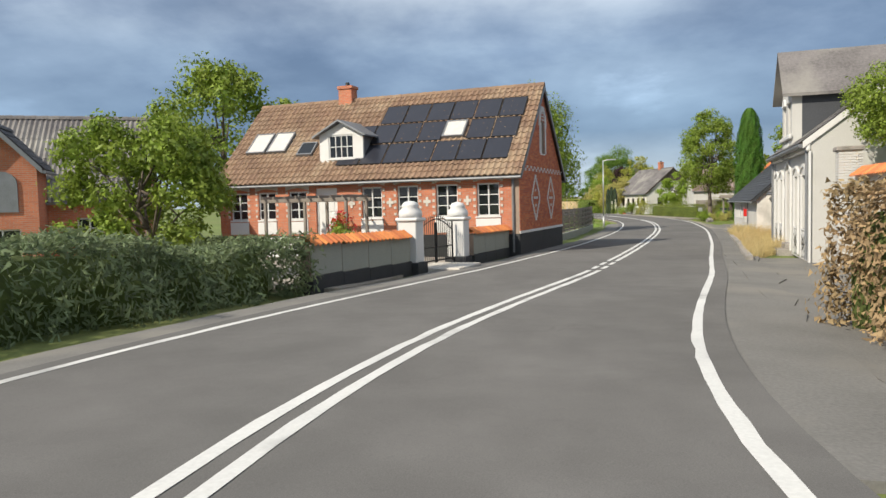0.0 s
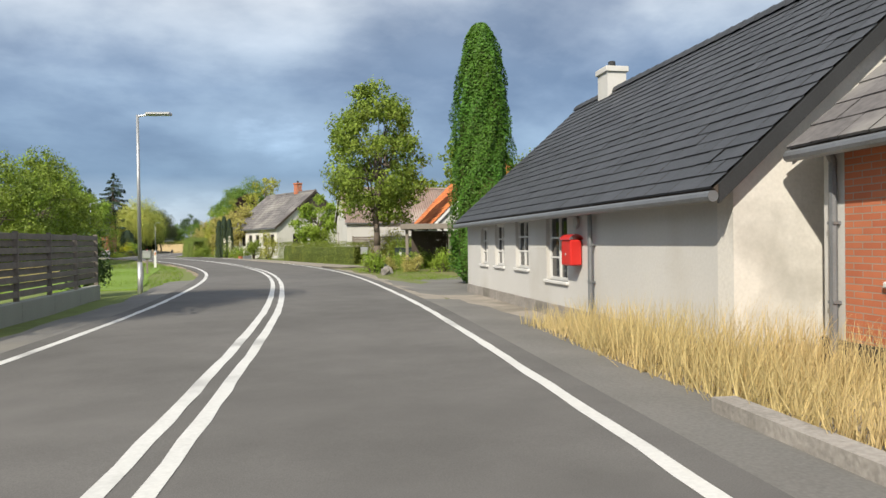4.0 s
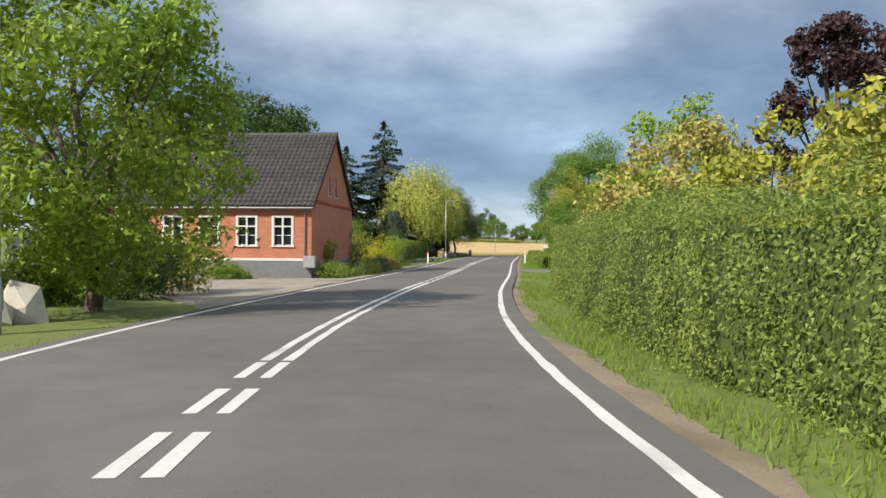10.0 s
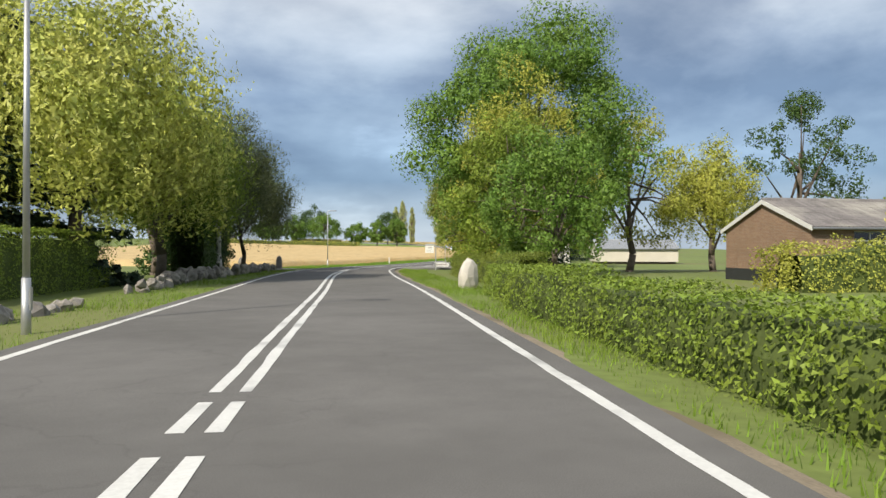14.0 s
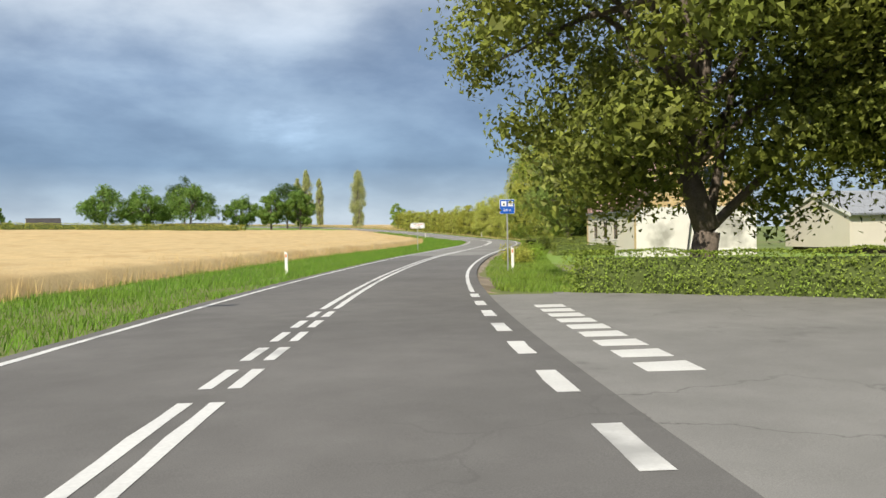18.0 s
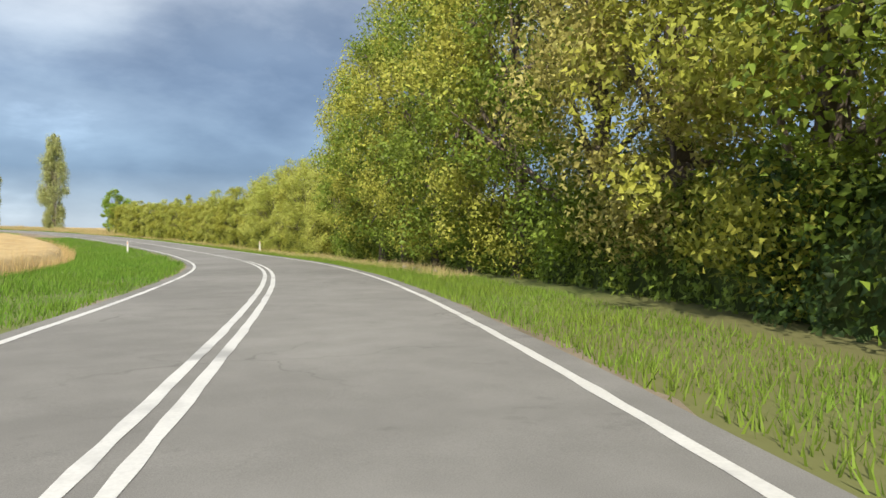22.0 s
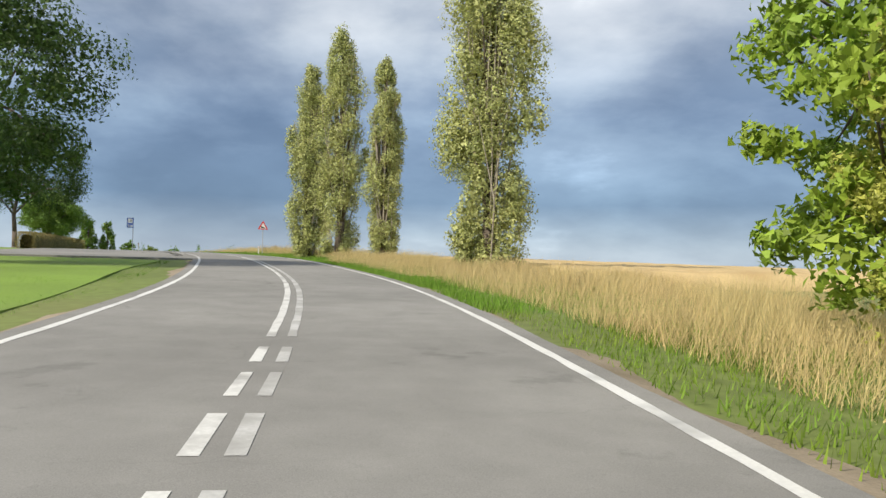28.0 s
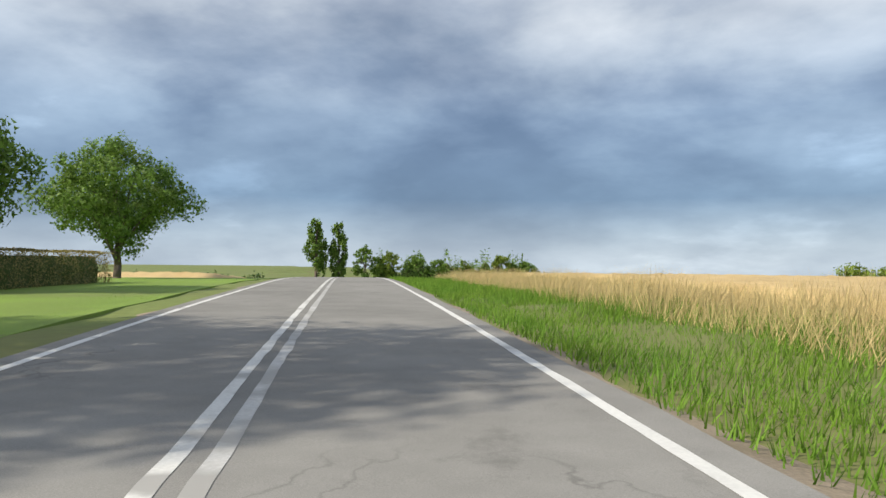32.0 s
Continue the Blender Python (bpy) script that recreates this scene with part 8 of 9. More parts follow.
def far_van():
    ob = thing("parked_van", place(9.6, 131.0, height(9.6, 131.0), 75), "white van parked in the yard behind the trees", "van")
    part("body", Geo().prism([(-2.2, 0.35), (2.2, 0.35), (2.25, 0.95), (1.5, 1.1), (0.9, 1.85), (-2.2, 1.9)], -0.85, 0.85), "plastic_white", ob)
    part("windscreen", Geo().prism([(1.46, 1.16), (0.95, 1.76), (0.93, 1.74), (1.43, 1.14)], -0.75, 0.75), "glass", ob)
    for s in (-1, 1):
        part("side_window", Geo().prism([(0.2, 1.2), (1.25, 1.2), (0.85, 1.72), (0.2, 1.72)], s * 0.856 - 0.004, s * 0.856 + 0.004), "glass", ob)
    for x in (-1.4, 1.45):
        for s in (-1, 1):
            w_ = part("wheel", Geo().tube((x, s * 0.74, 0.32), (x, s * 0.9, 0.32), 0.32, 0.32, 18), "rubber", ob)
            part("rim", Geo().tube((x, s * 0.74, 0.32), (x, s * 0.91, 0.32), 0.2, 0.2, 14), "galv", w_)


far_van()
b2o = Vector((15.85, 141.07)) - Vector((0.985, -0.17)) * 12.5
b2 = house("red_brick_house", "red brick house with white windows and a dark tiled roof", frame_xy((b2o.x, b2o.y, -0.55), (0.985, -0.17)), 12.5, 9.4, 2.95, 6.75, ("brick_red",) * 4, "pan", "tile_dark",
           front=[(12.5 - c - 0.46, 12.5 - c + 0.46, 1.0, 2.4, "win", (2, 3)) for c in (1.35, 3.05, 4.85, 6.6, 9.5)], right=[(3.3, 3.8, 3.55, 4.5, "win", (1, 1)), (4.75, 5.25, 3.55, 4.5, "win", (1, 1))], plinth=0.3, plinth_mat="zinc", trim="wood_dark")
for c in (1.35, 3.05, 4.85, 6.6, 9.5):
    xa_, xb_ = 12.5 - c - 0.46, 12.5 - c + 0.46
    part("window_casing", Geo().box(xa_ - 0.06, xa_ + 0.06, -0.035, 0.02, 1.0, 2.4, 0.008).box(xb_ - 0.06, xb_ + 0.06, -0.035, 0.02, 1.0, 2.4, 0.008).box(xa_ + 0.06, xb_ - 0.06, -0.035, 0.02, 2.3, 2.42, 0.008)
         .box(12.5 - c - 0.045, 12.5 - c + 0.045, -0.03, 0.02, 1.03, 2.3, 0.006).box(xa_ + 0.06, 12.5 - c - 0.045, -0.03, 0.02, 1.86, 1.93, 0.006).box(12.5 - c + 0.045, xb_ - 0.06, -0.03, 0.02, 1.86, 1.93, 0.006).box(xa_ - 0.1, xb_ + 0.1, -0.08, 0.0, 0.94, 1.01, 0.01), "white_paint", b2)
part("base_band", Geo().box(-0.02, 12.52, -0.05, -0.003, 0.3, 0.42, 0.01), "white_paint", b2)
g = Geo()
for k in range(40):
    g.box(12.5 + 0.002, 12.5 + 0.03, 0.3 + k * 0.22, 0.42 + k * 0.22, 3.0, 3.1)
g.box(12.5 + 0.002, 12.5 + 0.05, 0.1, 9.3, 3.12, 3.2, 0.01)
part("dentil_course", g, "brick_single", b2)
downpipe(b2, 12.2, -0.06, 2.95)
part("meter_box", Geo().box(12.2, 12.75, -0.35, -0.06, 0.0, 0.55, 0.02), "galv", b2)
bush("climbing_plant", "green climber on the brick gable", 16.55, 143.6, 2.4, 0.55, "leaf_olive", 1500, 0.09, 130)
patch("forecourt", "gravel", [on_road(126, -3.5)[:2], on_road(144, -3.4)[:2], (15.6, 140.6), (6.0, 142.0)], 0.05, "pale paved forecourt of the brick house", "forecourt")
for k, (x, y, h, r, mt, fl_) in enumerate(((12.2, 139.8, 0.75, 1.3, "leaf_mid", ""), (17.0, 141.2, 0.7, 1.1, "leaf_mid", ""), (18.0, 143.0, 0.75, 0.8, "leaf_mid", "petal_lilac"), (18.6, 145.0, 0.8, 0.8, "leaf_olive", "petal_lilac"), (17.4, 150.4, 3.3, 1.7, "leaf_dark", ""), (18.9, 155.2, 2.3, 1.7, "leaf_gold", ""), (20.5, 159.6, 2.9, 1.3, "leaf_bright", ""), (18.2, 158.4, 3.4, 1.6, "leaf_olive", ""), (19.0, 148.4, 0.95, 0.95, "leaf_spread", "petal_lilac"), (19.7, 151.6, 0.65, 0.8, "leaf_yellow", ""), (19.9, 153.2, 0.6, 0.7, "leaf_olive", ""), (17.2, 161.0, 5.0, 2.2, "leaf_mid", ""), (20.6, 162.0, 3.4, 1.4, "leaf_dark", ""))):
    bush("garden_bed_shrub", "garden bed shrub beside the brick house", x, y, h, r, mt, 4600, 0.08, 131 + k, flowers=fl_, group="shrubs by the brick house", clumps=22)
patch("gravel_strip", "gravel", [on_road(142, -3.3)[:2], on_road(170, -3.3)[:2], on_road(169, -4.6)[:2], on_road(142, -5.0)[:2]], 0.05, "pale gravel strip beside the garden bed", "verge", 20)
tree("walnut_tree", "big dense dark green tree behind the brick house", 9.5, 168, 14, 6.0, 2.0, "leaf_dark", 11000, 0.28, seed=150, clumps=70)
tree("dark_thuja", "dense dark green thuja at the hedge corner", 20.4, 169.8, 4.4, 1.25, 0.05, "leaf_conifer", 7000, 0.11, "thuja", 151, trunk=0.12)
hl = [(20.0, 174.5), (20.8, 179), (22.0, 185), (23.4, 191.5), (24.9, 198.0)]
hedge("clipped_hedge", "tall straight clipped dark green hedge", hl, 1.3, 2.0, "leaf_mid", 260, 0.065, 152, 0.05)
rubble("stone_row", "row of rough field stones along the verge", [(22.4, 170.5), (23.6, 176), (25.1, 183), (26.0, 187)], 34, 0.24, seed=12)
tree("silver_fir", "tall dark blue-green fir", 20.0, 198.0, 17.0, 6.4, 0.8, "leaf_conifer", 44000, 0.27, "conifer", 153)
tree("silver_fir", "tall dark blue-green fir", 15.5, 196.0, 13.5, 5.2, 0.8, "leaf_conifer", 30000, 0.27, "conifer", 154)
tree("weeping_willow", "large pale yellow-green weeping willow", 24.6, 197.5, 12.8, 5.2, 1.0, "leaf_willow", 30000, 0.2, "willow", 155, clumps=90)
tree("weeping_willow", "green weeping tree behind the willow", 27.0, 207.0, 11.5, 4.4, 0.6, "leaf_mid", 18000, 0.17, "willow", 156, clumps=70)
rubble("field_stone_wall", "low dry wall of rough field stones", [on_road(196, -6.0)[:2], on_road(206, -6.4)[:2], (32.5, 218.9), (34.7, 228.2)], 110, 0.27, seed=14, heap=2)
tree("birch_tree", "tall birch with white bark and fine leaves", 30.2, 217.0, 12.5, 3.6, 1.6, "leaf_birch", 30000, 0.13, "willow", 157, 0.2, "bark_birch", clumps=60)
tree("birch_tree", "drooping silver birch beside the field", 32.2, 226.5, 12.0, 4.2, 1.0, "leaf_birch", 36000, 0.13, "willow", 158, 0.18, "bark", clumps=64)
for k, (x, y, h, r) in enumerate(((27.6, 221.5, 10.0, 3.0), (29.6, 230.0, 8.0, 2.2), (26.4, 214.0, 11.0, 3.4))):
    tree("dark_tree", "dense dark evergreen behind the birches", x, y, h, r, 0.0, "leaf_dark", 9000, 0.2, seed=170 + k, group="dark trees behind the birches")
hedge("dark_hedge", "tall dark conifer hedge end", [(28.2, 208), (29.0, 219), (30.2, 229)], 2.2, 4.2, "leaf_dark", 120, 0.12, 159, 0.1)
for k, (x, y, h) in enumerate(((35.85, 233.9, 1.25), (32.7, 235.7, 1.1))):
    ob = thing("granite_gate_stone", pose(x, y, height(x, y) - 0.05, 0, 0, 30), "upright rounded granite gate stone", "gate stone", "granite gate stones")
    part("stone", Geo().lathe([(0.27, -0.2), (0.29, 0.2), (0.26, h * 0.7), (0.19, h * 0.9), (0.07, h)], 10), "stone", ob, smooth=True)
patch("track", "gravel", [on_road(233, -3.4)[:2], on_road(239, -3.4)[:2], on_road(241, -12)[:2], on_road(235, -11)[:2]], 0.04, "sandy track between gate stones", "track")


# ================================================================ THE OPEN COUNTRY
def text_mesh(txt, size, mat, name="lettering"):
    cu = bpy.data.curves.new(name, "FONT")
    cu.body, cu.size, cu.extrude, cu.align_x, cu.align_y = txt, size, 0.002, "CENTER", "CENTER"
    tmp = bpy.data.objects.new(name, cu)
    scene.collection.objects.link(tmp)
    me = bpy.data.meshes.new_from_object(tmp.evaluated_get(bpy.context.evaluated_depsgraph_get()))
    bpy.data.objects.remove(tmp)
    me.materials.clear(); me.materials.append(MAT[mat])
    return me


UP = pose(0, 0, 0, 90, 0, 0)


def round_plate(w, h, r, y0, y1, x=0, z=0):
    pts = []
    for cx, cz, a0 in ((w / 2 - r, h / 2 - r, 0), (-w / 2 + r, h / 2 - r, 90), (-w / 2 + r, -h / 2 + r, 180), (w / 2 - r, -h / 2 + r, 270)):
        for k in range(5):
            a_ = math.radians(a0 + k * 22.5)
            pts.append((x + cx + r * math.cos(a_), z + cz + r * math.sin(a_)))
    return Geo().prism(pts, y0, y1)


def sign_post(name, label, x, y, facing, height_top, z=None):
    z = height(x, y) if z is None else z
    return thing(name, place(x, y, z, facing), label, "road sign")


def service_sign():
    ob = sign_post("service_sign", "blue service sign with picnic and toilet symbols on a grey post", 63.45, 263.3, -25, 2.9)
    part("post", Geo().tube((0, 0.03, -0.3), (0, 0.03, 3.1), 0.032, 0.032, 12), "galv", ob)
    pl = part("plate", round_plate(0.62, 0.6, 0.04, -0.012, 0.0, 0, 2.78), "sign_blue", ob)
    part("rim", round_plate(0.65, 0.63, 0.05, 0.001, 0.006, 0, 2.78), "sign_white", pl)
    part("symbol_field", round_plate(0.22, 0.22, 0.015, -0.017, -0.0125, -0.14, 2.9), "sign_white", pl)
    part("symbol_field", round_plate(0.22, 0.22, 0.015, -0.017, -0.0125, 0.14, 2.9), "sign_white", pl)
    part("tree_symbol", Geo().prism([(-0.19, 2.85), (-0.09, 2.85), (-0.14, 2.98)], -0.02, -0.0175).box(-0.15, -0.13, -0.02, -0.0175, 2.81, 2.85), "sign_black", pl)
    part("lettering", text_mesh("WC", 0.13, "sign_black"), "sign_black", pl, m=Matrix.Translation((0.14, -0.019, 2.88)) @ UP)
    part("lettering", text_mesh("200 m", 0.14, "sign_white"), "sign_white", pl, m=Matrix.Translation((0, -0.015, 2.62)) @ UP)


service_sign()


def town_sign():
    ob = sign_post("town_exit_sign", "white town sign crossed by a red bar on a post", 73.1, 293.6, -30, 2.2)
    part("post", Geo().tube((0, 0.03, -0.3), (0, 0.03, 2.3), 0.028, 0.028, 12), "galv", ob)
    pl = part("plate", round_plate(1.18, 0.44, 0.06, -0.012, 0.0, 0, 2.28), "sign_white", ob)
    part("rim", round_plate(1.24, 0.5, 0.09, 0.001, 0.008, 0, 2.28), "galv", pl)
    part("border", round_plate(1.14, 0.4, 0.05, -0.0145, -0.0125, 0, 2.28), "sign_black", pl)
    part("field", round_plate(1.11, 0.37, 0.04, -0.017, -0.015, 0, 2.28), "sign_white", pl)
    part("name_bar", Geo().box(-0.36, -0.04, -0.02, -0.0175, 2.33, 2.39).box(0.06, 0.4, -0.02, -0.0175, 2.33, 2.39), "mortar", pl)
    part("town_outline", Geo().box(-0.1, 0.28, -0.02, -0.0175, 2.13, 2.17).box(0.02, 0.1, -0.02, -0.0175, 2.17, 2.21).box(0.16, 0.22, -0.02, -0.0175, 2.17, 2.24), "sign_black", pl)
    part("red_bar", Geo().prism([(-0.53, 2.12), (-0.45, 2.12), (0.53, 2.44), (0.45, 2.44)], -0.024, -0.021), "sign_red", pl)


town_sign()


def warning_sign():
    x, y = 103.5, 476.6
    z = height(x, y)
    ob = sign_post("warning_sign", "red and white triangular warning sign on a grey post", x, y, 15, 2.6, z + 0.58)
    part("post", Geo().tube((0, 0.03, -1.0), (0, 0.03, 2.3), 0.032, 0.032, 12), "galv", ob)

    def tri(w, y0, y1, dz):
        h = w * 0.866
        pts = []
        r = w * 0.05
        for cx, cz, a0 in ((0, h * 0.667 - 2 * r, 30), (-w / 2 + r * 1.73, -h * 0.333 + r, 150), (w / 2 - r * 1.73, -h * 0.333 + r, 270)):
            for k in range(5):
                a_ = math.radians(a0 + k * 30)
                pts.append((cx + r * math.cos(a_), dz + cz + r * math.sin(a_)))
        return Geo().prism(pts, y0, y1)
    pl = part("plate", tri(1.0, -0.012, 0.0, 2.25), "sign_red", ob)
    part("field", tri(0.66, -0.016, -0.0125, 2.23), "sign_white", pl)
    part("symbol", Geo().prism([(-0.16, 2.1), (0.17, 2.08), (0.19, 2.12), (0.06, 2.2), (-0.1, 2.2), (-0.15, 2.28), (-0.19, 2.24)], -0.02, -0.0165), "sign_black", pl, "plain black shape")
    for a_, b_ in ((0, 2.72), (-0.38, 2.02), (0.38, 2.02)):
        part("bolt", Geo().tube((a_, -0.016, b_), (a_, -0.0122, b_), 0.012, 0.012, 8), "galv", pl)


warning_sign()


def picnic_sign():
    x, y = 88.45, 483.8
    ob = sign_post("rest_area_sign", "blue and white two-panel rest area sign on a post", x, y, 18, 3.6)
    part("post", Geo().tube((0.3, 0.03, -0.3), (0.3, 0.03, 3.65), 0.035, 0.035, 12), "galv", ob)
    for zc, h in ((3.25, 0.62), (2.72, 0.36)):
        pl = part("plate", round_plate(0.64, h, 0.03, -0.012, 0.0, 0, zc), "sign_blue", ob)
        part("rim", round_plate(0.68, h + 0.04, 0.04, 0.001, 0.006, 0, zc), "sign_white", pl)
        if h > 0.5:
            part("field", round_plate(0.48, 0.46, 0.02, -0.016, -0.0125, 0, zc), "sign_white", pl)
            part("symbol", Geo().prism([(0.0, 3.2), (0.14, 3.2), (0.07, 3.42)], -0.02, -0.0165).box(0.06, 0.08, -0.02, -0.0165, 3.1, 3.2).box(-0.19, 0.02, -0.02, -0.0165, 3.14, 3.16), "sign_black", pl)
        else:
            part("field", round_plate(0.18, 0.2, 0.01, -0.016, -0.0125, -0.14, zc), "sign_white", pl)
            part("field", round_plate(0.24, 0.2, 0.01, -0.016, -0.0125, 0.13, zc), "sign_white", pl)
            part("symbol", Geo().box(-0.16, -0.12, -0.02, -0.0165, zc - 0.06, zc + 0.06), "sign_blue", pl)


picnic_sign()


def board_sign():
    x, y = 47.9, 227.4
    ob = sign_post("notice_board", "white notice board hung in a bent grey steel frame", x, y, -22, 2.3)
    part("frame", Geo().tube((0.5, 0.03, -0.3), (0.5, 0.03, 2.05), 0.05, 0.05, 12).tube((0.5, 0.03, 2.05), (0.4, 0.03, 2.2), 0.05, 0.05, 12).tube((0.4, 0.03, 2.2), (-0.42, 0.03, 2.2), 0.05, 0.05, 12), "galv", ob)
    pl = part("board", Geo().box(-0.4, 0.36, 0.0, 0.03, 1.48, 2.1, 0.008), "sign_white", ob)
    part("text_bar", Geo().box(-0.2, 0.16, -0.004, -0.001, 1.92, 1.98), "stone", pl)
    for zz, w_ in ((1.84, 0.14), (1.75, 0.28), (1.66, 0.3), (1.58, 0.3)):
        part("text_bar", Geo().box(-w_, w_, -0.004, -0.001, zz, zz + 0.015), "stone", pl)


board_sign()


def street_sign():
    x, y = 51.9, 234.9
    ob = sign_post("street_name_sign", "blue street name sign on a bent grey pole", x, y, -22, 2.4)
    part("pole", Geo().tube((0, 0.03, -0.3), (0, 0.03, 2.3), 0.03, 0.03, 12).tube((0, 0.03, 2.3), (0.78, 0.03, 2.32), 0.025, 0.025, 12), "galv", ob)
    pl = part("plate", Geo().box(0.06, 0.78, 0.0, 0.02, 2.06, 2.27, 0.005), "sign_blue", ob)
    part("name_bar", Geo().box(0.12, 0.72, -0.003, -0.001, 2.13, 2.2), "sign_white", pl)


street_sign()


def place_sign():
    x, y = 50.2, 233.2
    ob = sign_post("low_name_sign", "low white name sign with black border in a grey frame", x, y, -25, 0.8)
    part("frame", Geo().tube((0, 0.02, -0.3), (0, 0.02, 0.62), 0.03, 0.03, 10).tube((0, 0.02, 0.62), (1.5, 0.02, 0.62), 0.03, 0.03, 10).tube((1.5, 0.02, 0.62), (1.5, 0.02, -0.3), 0.03, 0.03, 10), "galv", ob)
    pl = part("plate", Geo().box(0.06, 1.44, 0.0, 0.02, 0.22, 0.58, 0.005), "sign_black", ob)
    part("field", Geo().box(0.09, 1.41, -0.004, -0.001, 0.25, 0.55), "sign_white", pl)
    part("name_bar", Geo().box(0.2, 1.3, -0.008, -0.005, 0.35, 0.46), "stone", pl)


place_sign()

# side road, hedges and chestnuts
patch("side_road", "asphalt_pale", [on_road(236.5, 4.8)[:2], on_road(261, 4.8)[:2], on_road(257, 16)[:2], on_road(243, 20)[:2]], 0.158, "old asphalt side road", "road", 44)
ribbon("side_road_mouth", "asphalt_pale", lambda s: right_rim(s) - 0.25, lambda s: right_rim(s) + 1.9, 236.5, 261, -0.006, "pale asphalt mouth of the side road", "road", 0.05, drop=0.0)
for k in range(9):
    x, y, z, a = on_road(250.6 + k * 0.85, 3.9 + 0.01 * k)
    line_w = Geo().add([(-0.1, -0.25, 0), (0.45, -0.25, 0), (0.45, 0.25, 0), (-0.1, 0.2, 0), (-0.1, -0.25, -0.003), (0.45, -0.25, -0.003), (0.45, 0.25, -0.003), (-0.1, 0.2, -0.003)], [(0, 1, 2, 3), (7, 6, 5, 4), (0, 4, 5, 1), (1, 5, 6, 2), (2, 6, 7, 3), (3, 7, 4, 0)])
    tagged(part("give_way_tooth", line_w, "line_paint", m=place(x, y, z - 0.001, a)), "white give way tooth painted on the side road", "road marking", "give way teeth", "structure")
hedge("clipped_hedge", "clipped green hedge beside the side road", [(57.6, 250.6), (60.0, 247.0), (62.6, 242.6), (65.5, 238.0)], 1.1, 1.1, "leaf_mid", 320, 0.06, 200, 0.06)
for k, (x, y) in enumerate(((61.7, 250.9), (66.8, 245.0))):
    tree("chestnut_tree", "large dense horse chestnut with dark underside", x, y, 14.5, 6.2, 1.9, "leaf_chestnut", 70000, 0.162, seed=202 + k, trunk=0.36, clumps=150, group="chestnuts")
tree("roadside_tree", "leafy tree behind the notice board", *on_road(235, 9.5)[:2], 9.5, 3.6, 0.6, "leaf_mid", 8000, 0.18, seed=205, clumps=50)
bush("roadside_shrub", "yellow-green roadside shrub beside the sign", *on_road(282, 5.2)[:2], 1.5, 1.1, "leaf_olive", 2600, 0.085, 206)
bush("roadside_shrub", "yellow-green roadside shrub beside the sign", *on_road(285, 5.8)[:2], 1.3, 1.0, "leaf_bright", 2200, 0.085, 207)
# low hedge before the yellow house
hedge("clipped_hedge", "clipped yellow-green hedge before the yellow brick house", [(87.4, 284.2), (84.4, 287.2), (83.3, 288.3), (82.4, 288.3), (80.2, 285.6), (78.2, 283.2), (75.8, 280.2)], 1.2, 1.15, "leaf_hedge", 300, 0.055, 208, 0.07)
hedge("clipped_hedge", "clipped reddish hedge before the yellow brick house", [(74.9, 276.0), (78.0, 272.5), (82.0, 268.5)], 1.0, 0.8, "leaf_hedge", 190, 0.075, 209, 0.12)

yh_o = (79.0, 277.8)
yh = house("yellow_house", "yellow brick house with a faded pink roof and bare lower wall", frame_xy((yh_o[0], yh_o[1], -1.72), (-0.32, -0.95)), 8.6, 7.6, 2.75, 7.1, ("render_cream", "brick_yellow", "brick_yellow", "brick_yellow"), "flat", "fibre_pink",
           front=[(x, x + 0.8, 0.8, 1.95, "win", (1, 1)) for x in (1.3, 3.1, 4.9)], right=[(4.3, 5.6, 3.9, 5.1, "win", (1, 1))], plinth=0.2, plinth_mat="render_dirty", tw=0.4, tl=0.36, trim="wood_dark", frame_mat="wood_grey")
part("lower_render", Geo().box(8.602, 8.63, 0.0, 7.6, 0.2, 2.7), "render_dirty", yh, "patchy limewash over the lower gable")
part("hoist_beam", Geo().box(8.4, 9.9, 3.72, 3.88, 6.45, 6.6, 0.01), "terracotta", yh, "rusty iron hoist beam")
part("flue_hose", Geo().tube((8.75, 3.95, 5.4), (8.75, 3.9, 4.0), 0.05, 0.05, 8).tube((8.75, 3.9, 4.0), (8.8, 3.3, 1.6), 0.05, 0.05, 8).tube((8.8, 3.3, 1.6), (8.8, 3.1, 0.1), 0.05, 0.05, 8), "plinth_black", yh)
part("hose_cap", Geo().tube((8.75, 3.95, 5.4), (8.75, 3.95, 5.6), 0.06, 0.06, 8), "plastic_white", yh)
v = thing("weather_vane", yh.matrix_basis @ place(1.2, 3.8, 7.2), "white weather vane on the roof ridge", "weather vane")
part("rod", Geo().tube((0, 0, 0), (0, 0, 0.75), 0.015, 0.012, 6), "plastic_white", v)
part("vane", Geo().prism([(-0.55, 0.45), (0.2, 0.42), (0.55, 0.5), (0.5, 0.72), (0.1, 0.7), (-0.35, 0.78)], -0.008, 0.008), "plastic_white", v, "plain white plate")
sh = house("grey_shed", "low shed with a pale grey roof beside the yellow house", frame_xy((86.0, 263.0, -1.6), (0.95, -0.32)), 12, 6, 2.0, 3.2, ("render_cream",) * 4, "wave", "galv", plinth=0.0, tw=0.2, tl=1.2, front=[])
patch("house_lawn", "lawn", [(66.5, 268.0), (74.8, 280.5), (90, 268), (80, 252)], 0.022, "mown lawn before the yellow house", "lawn", 30)

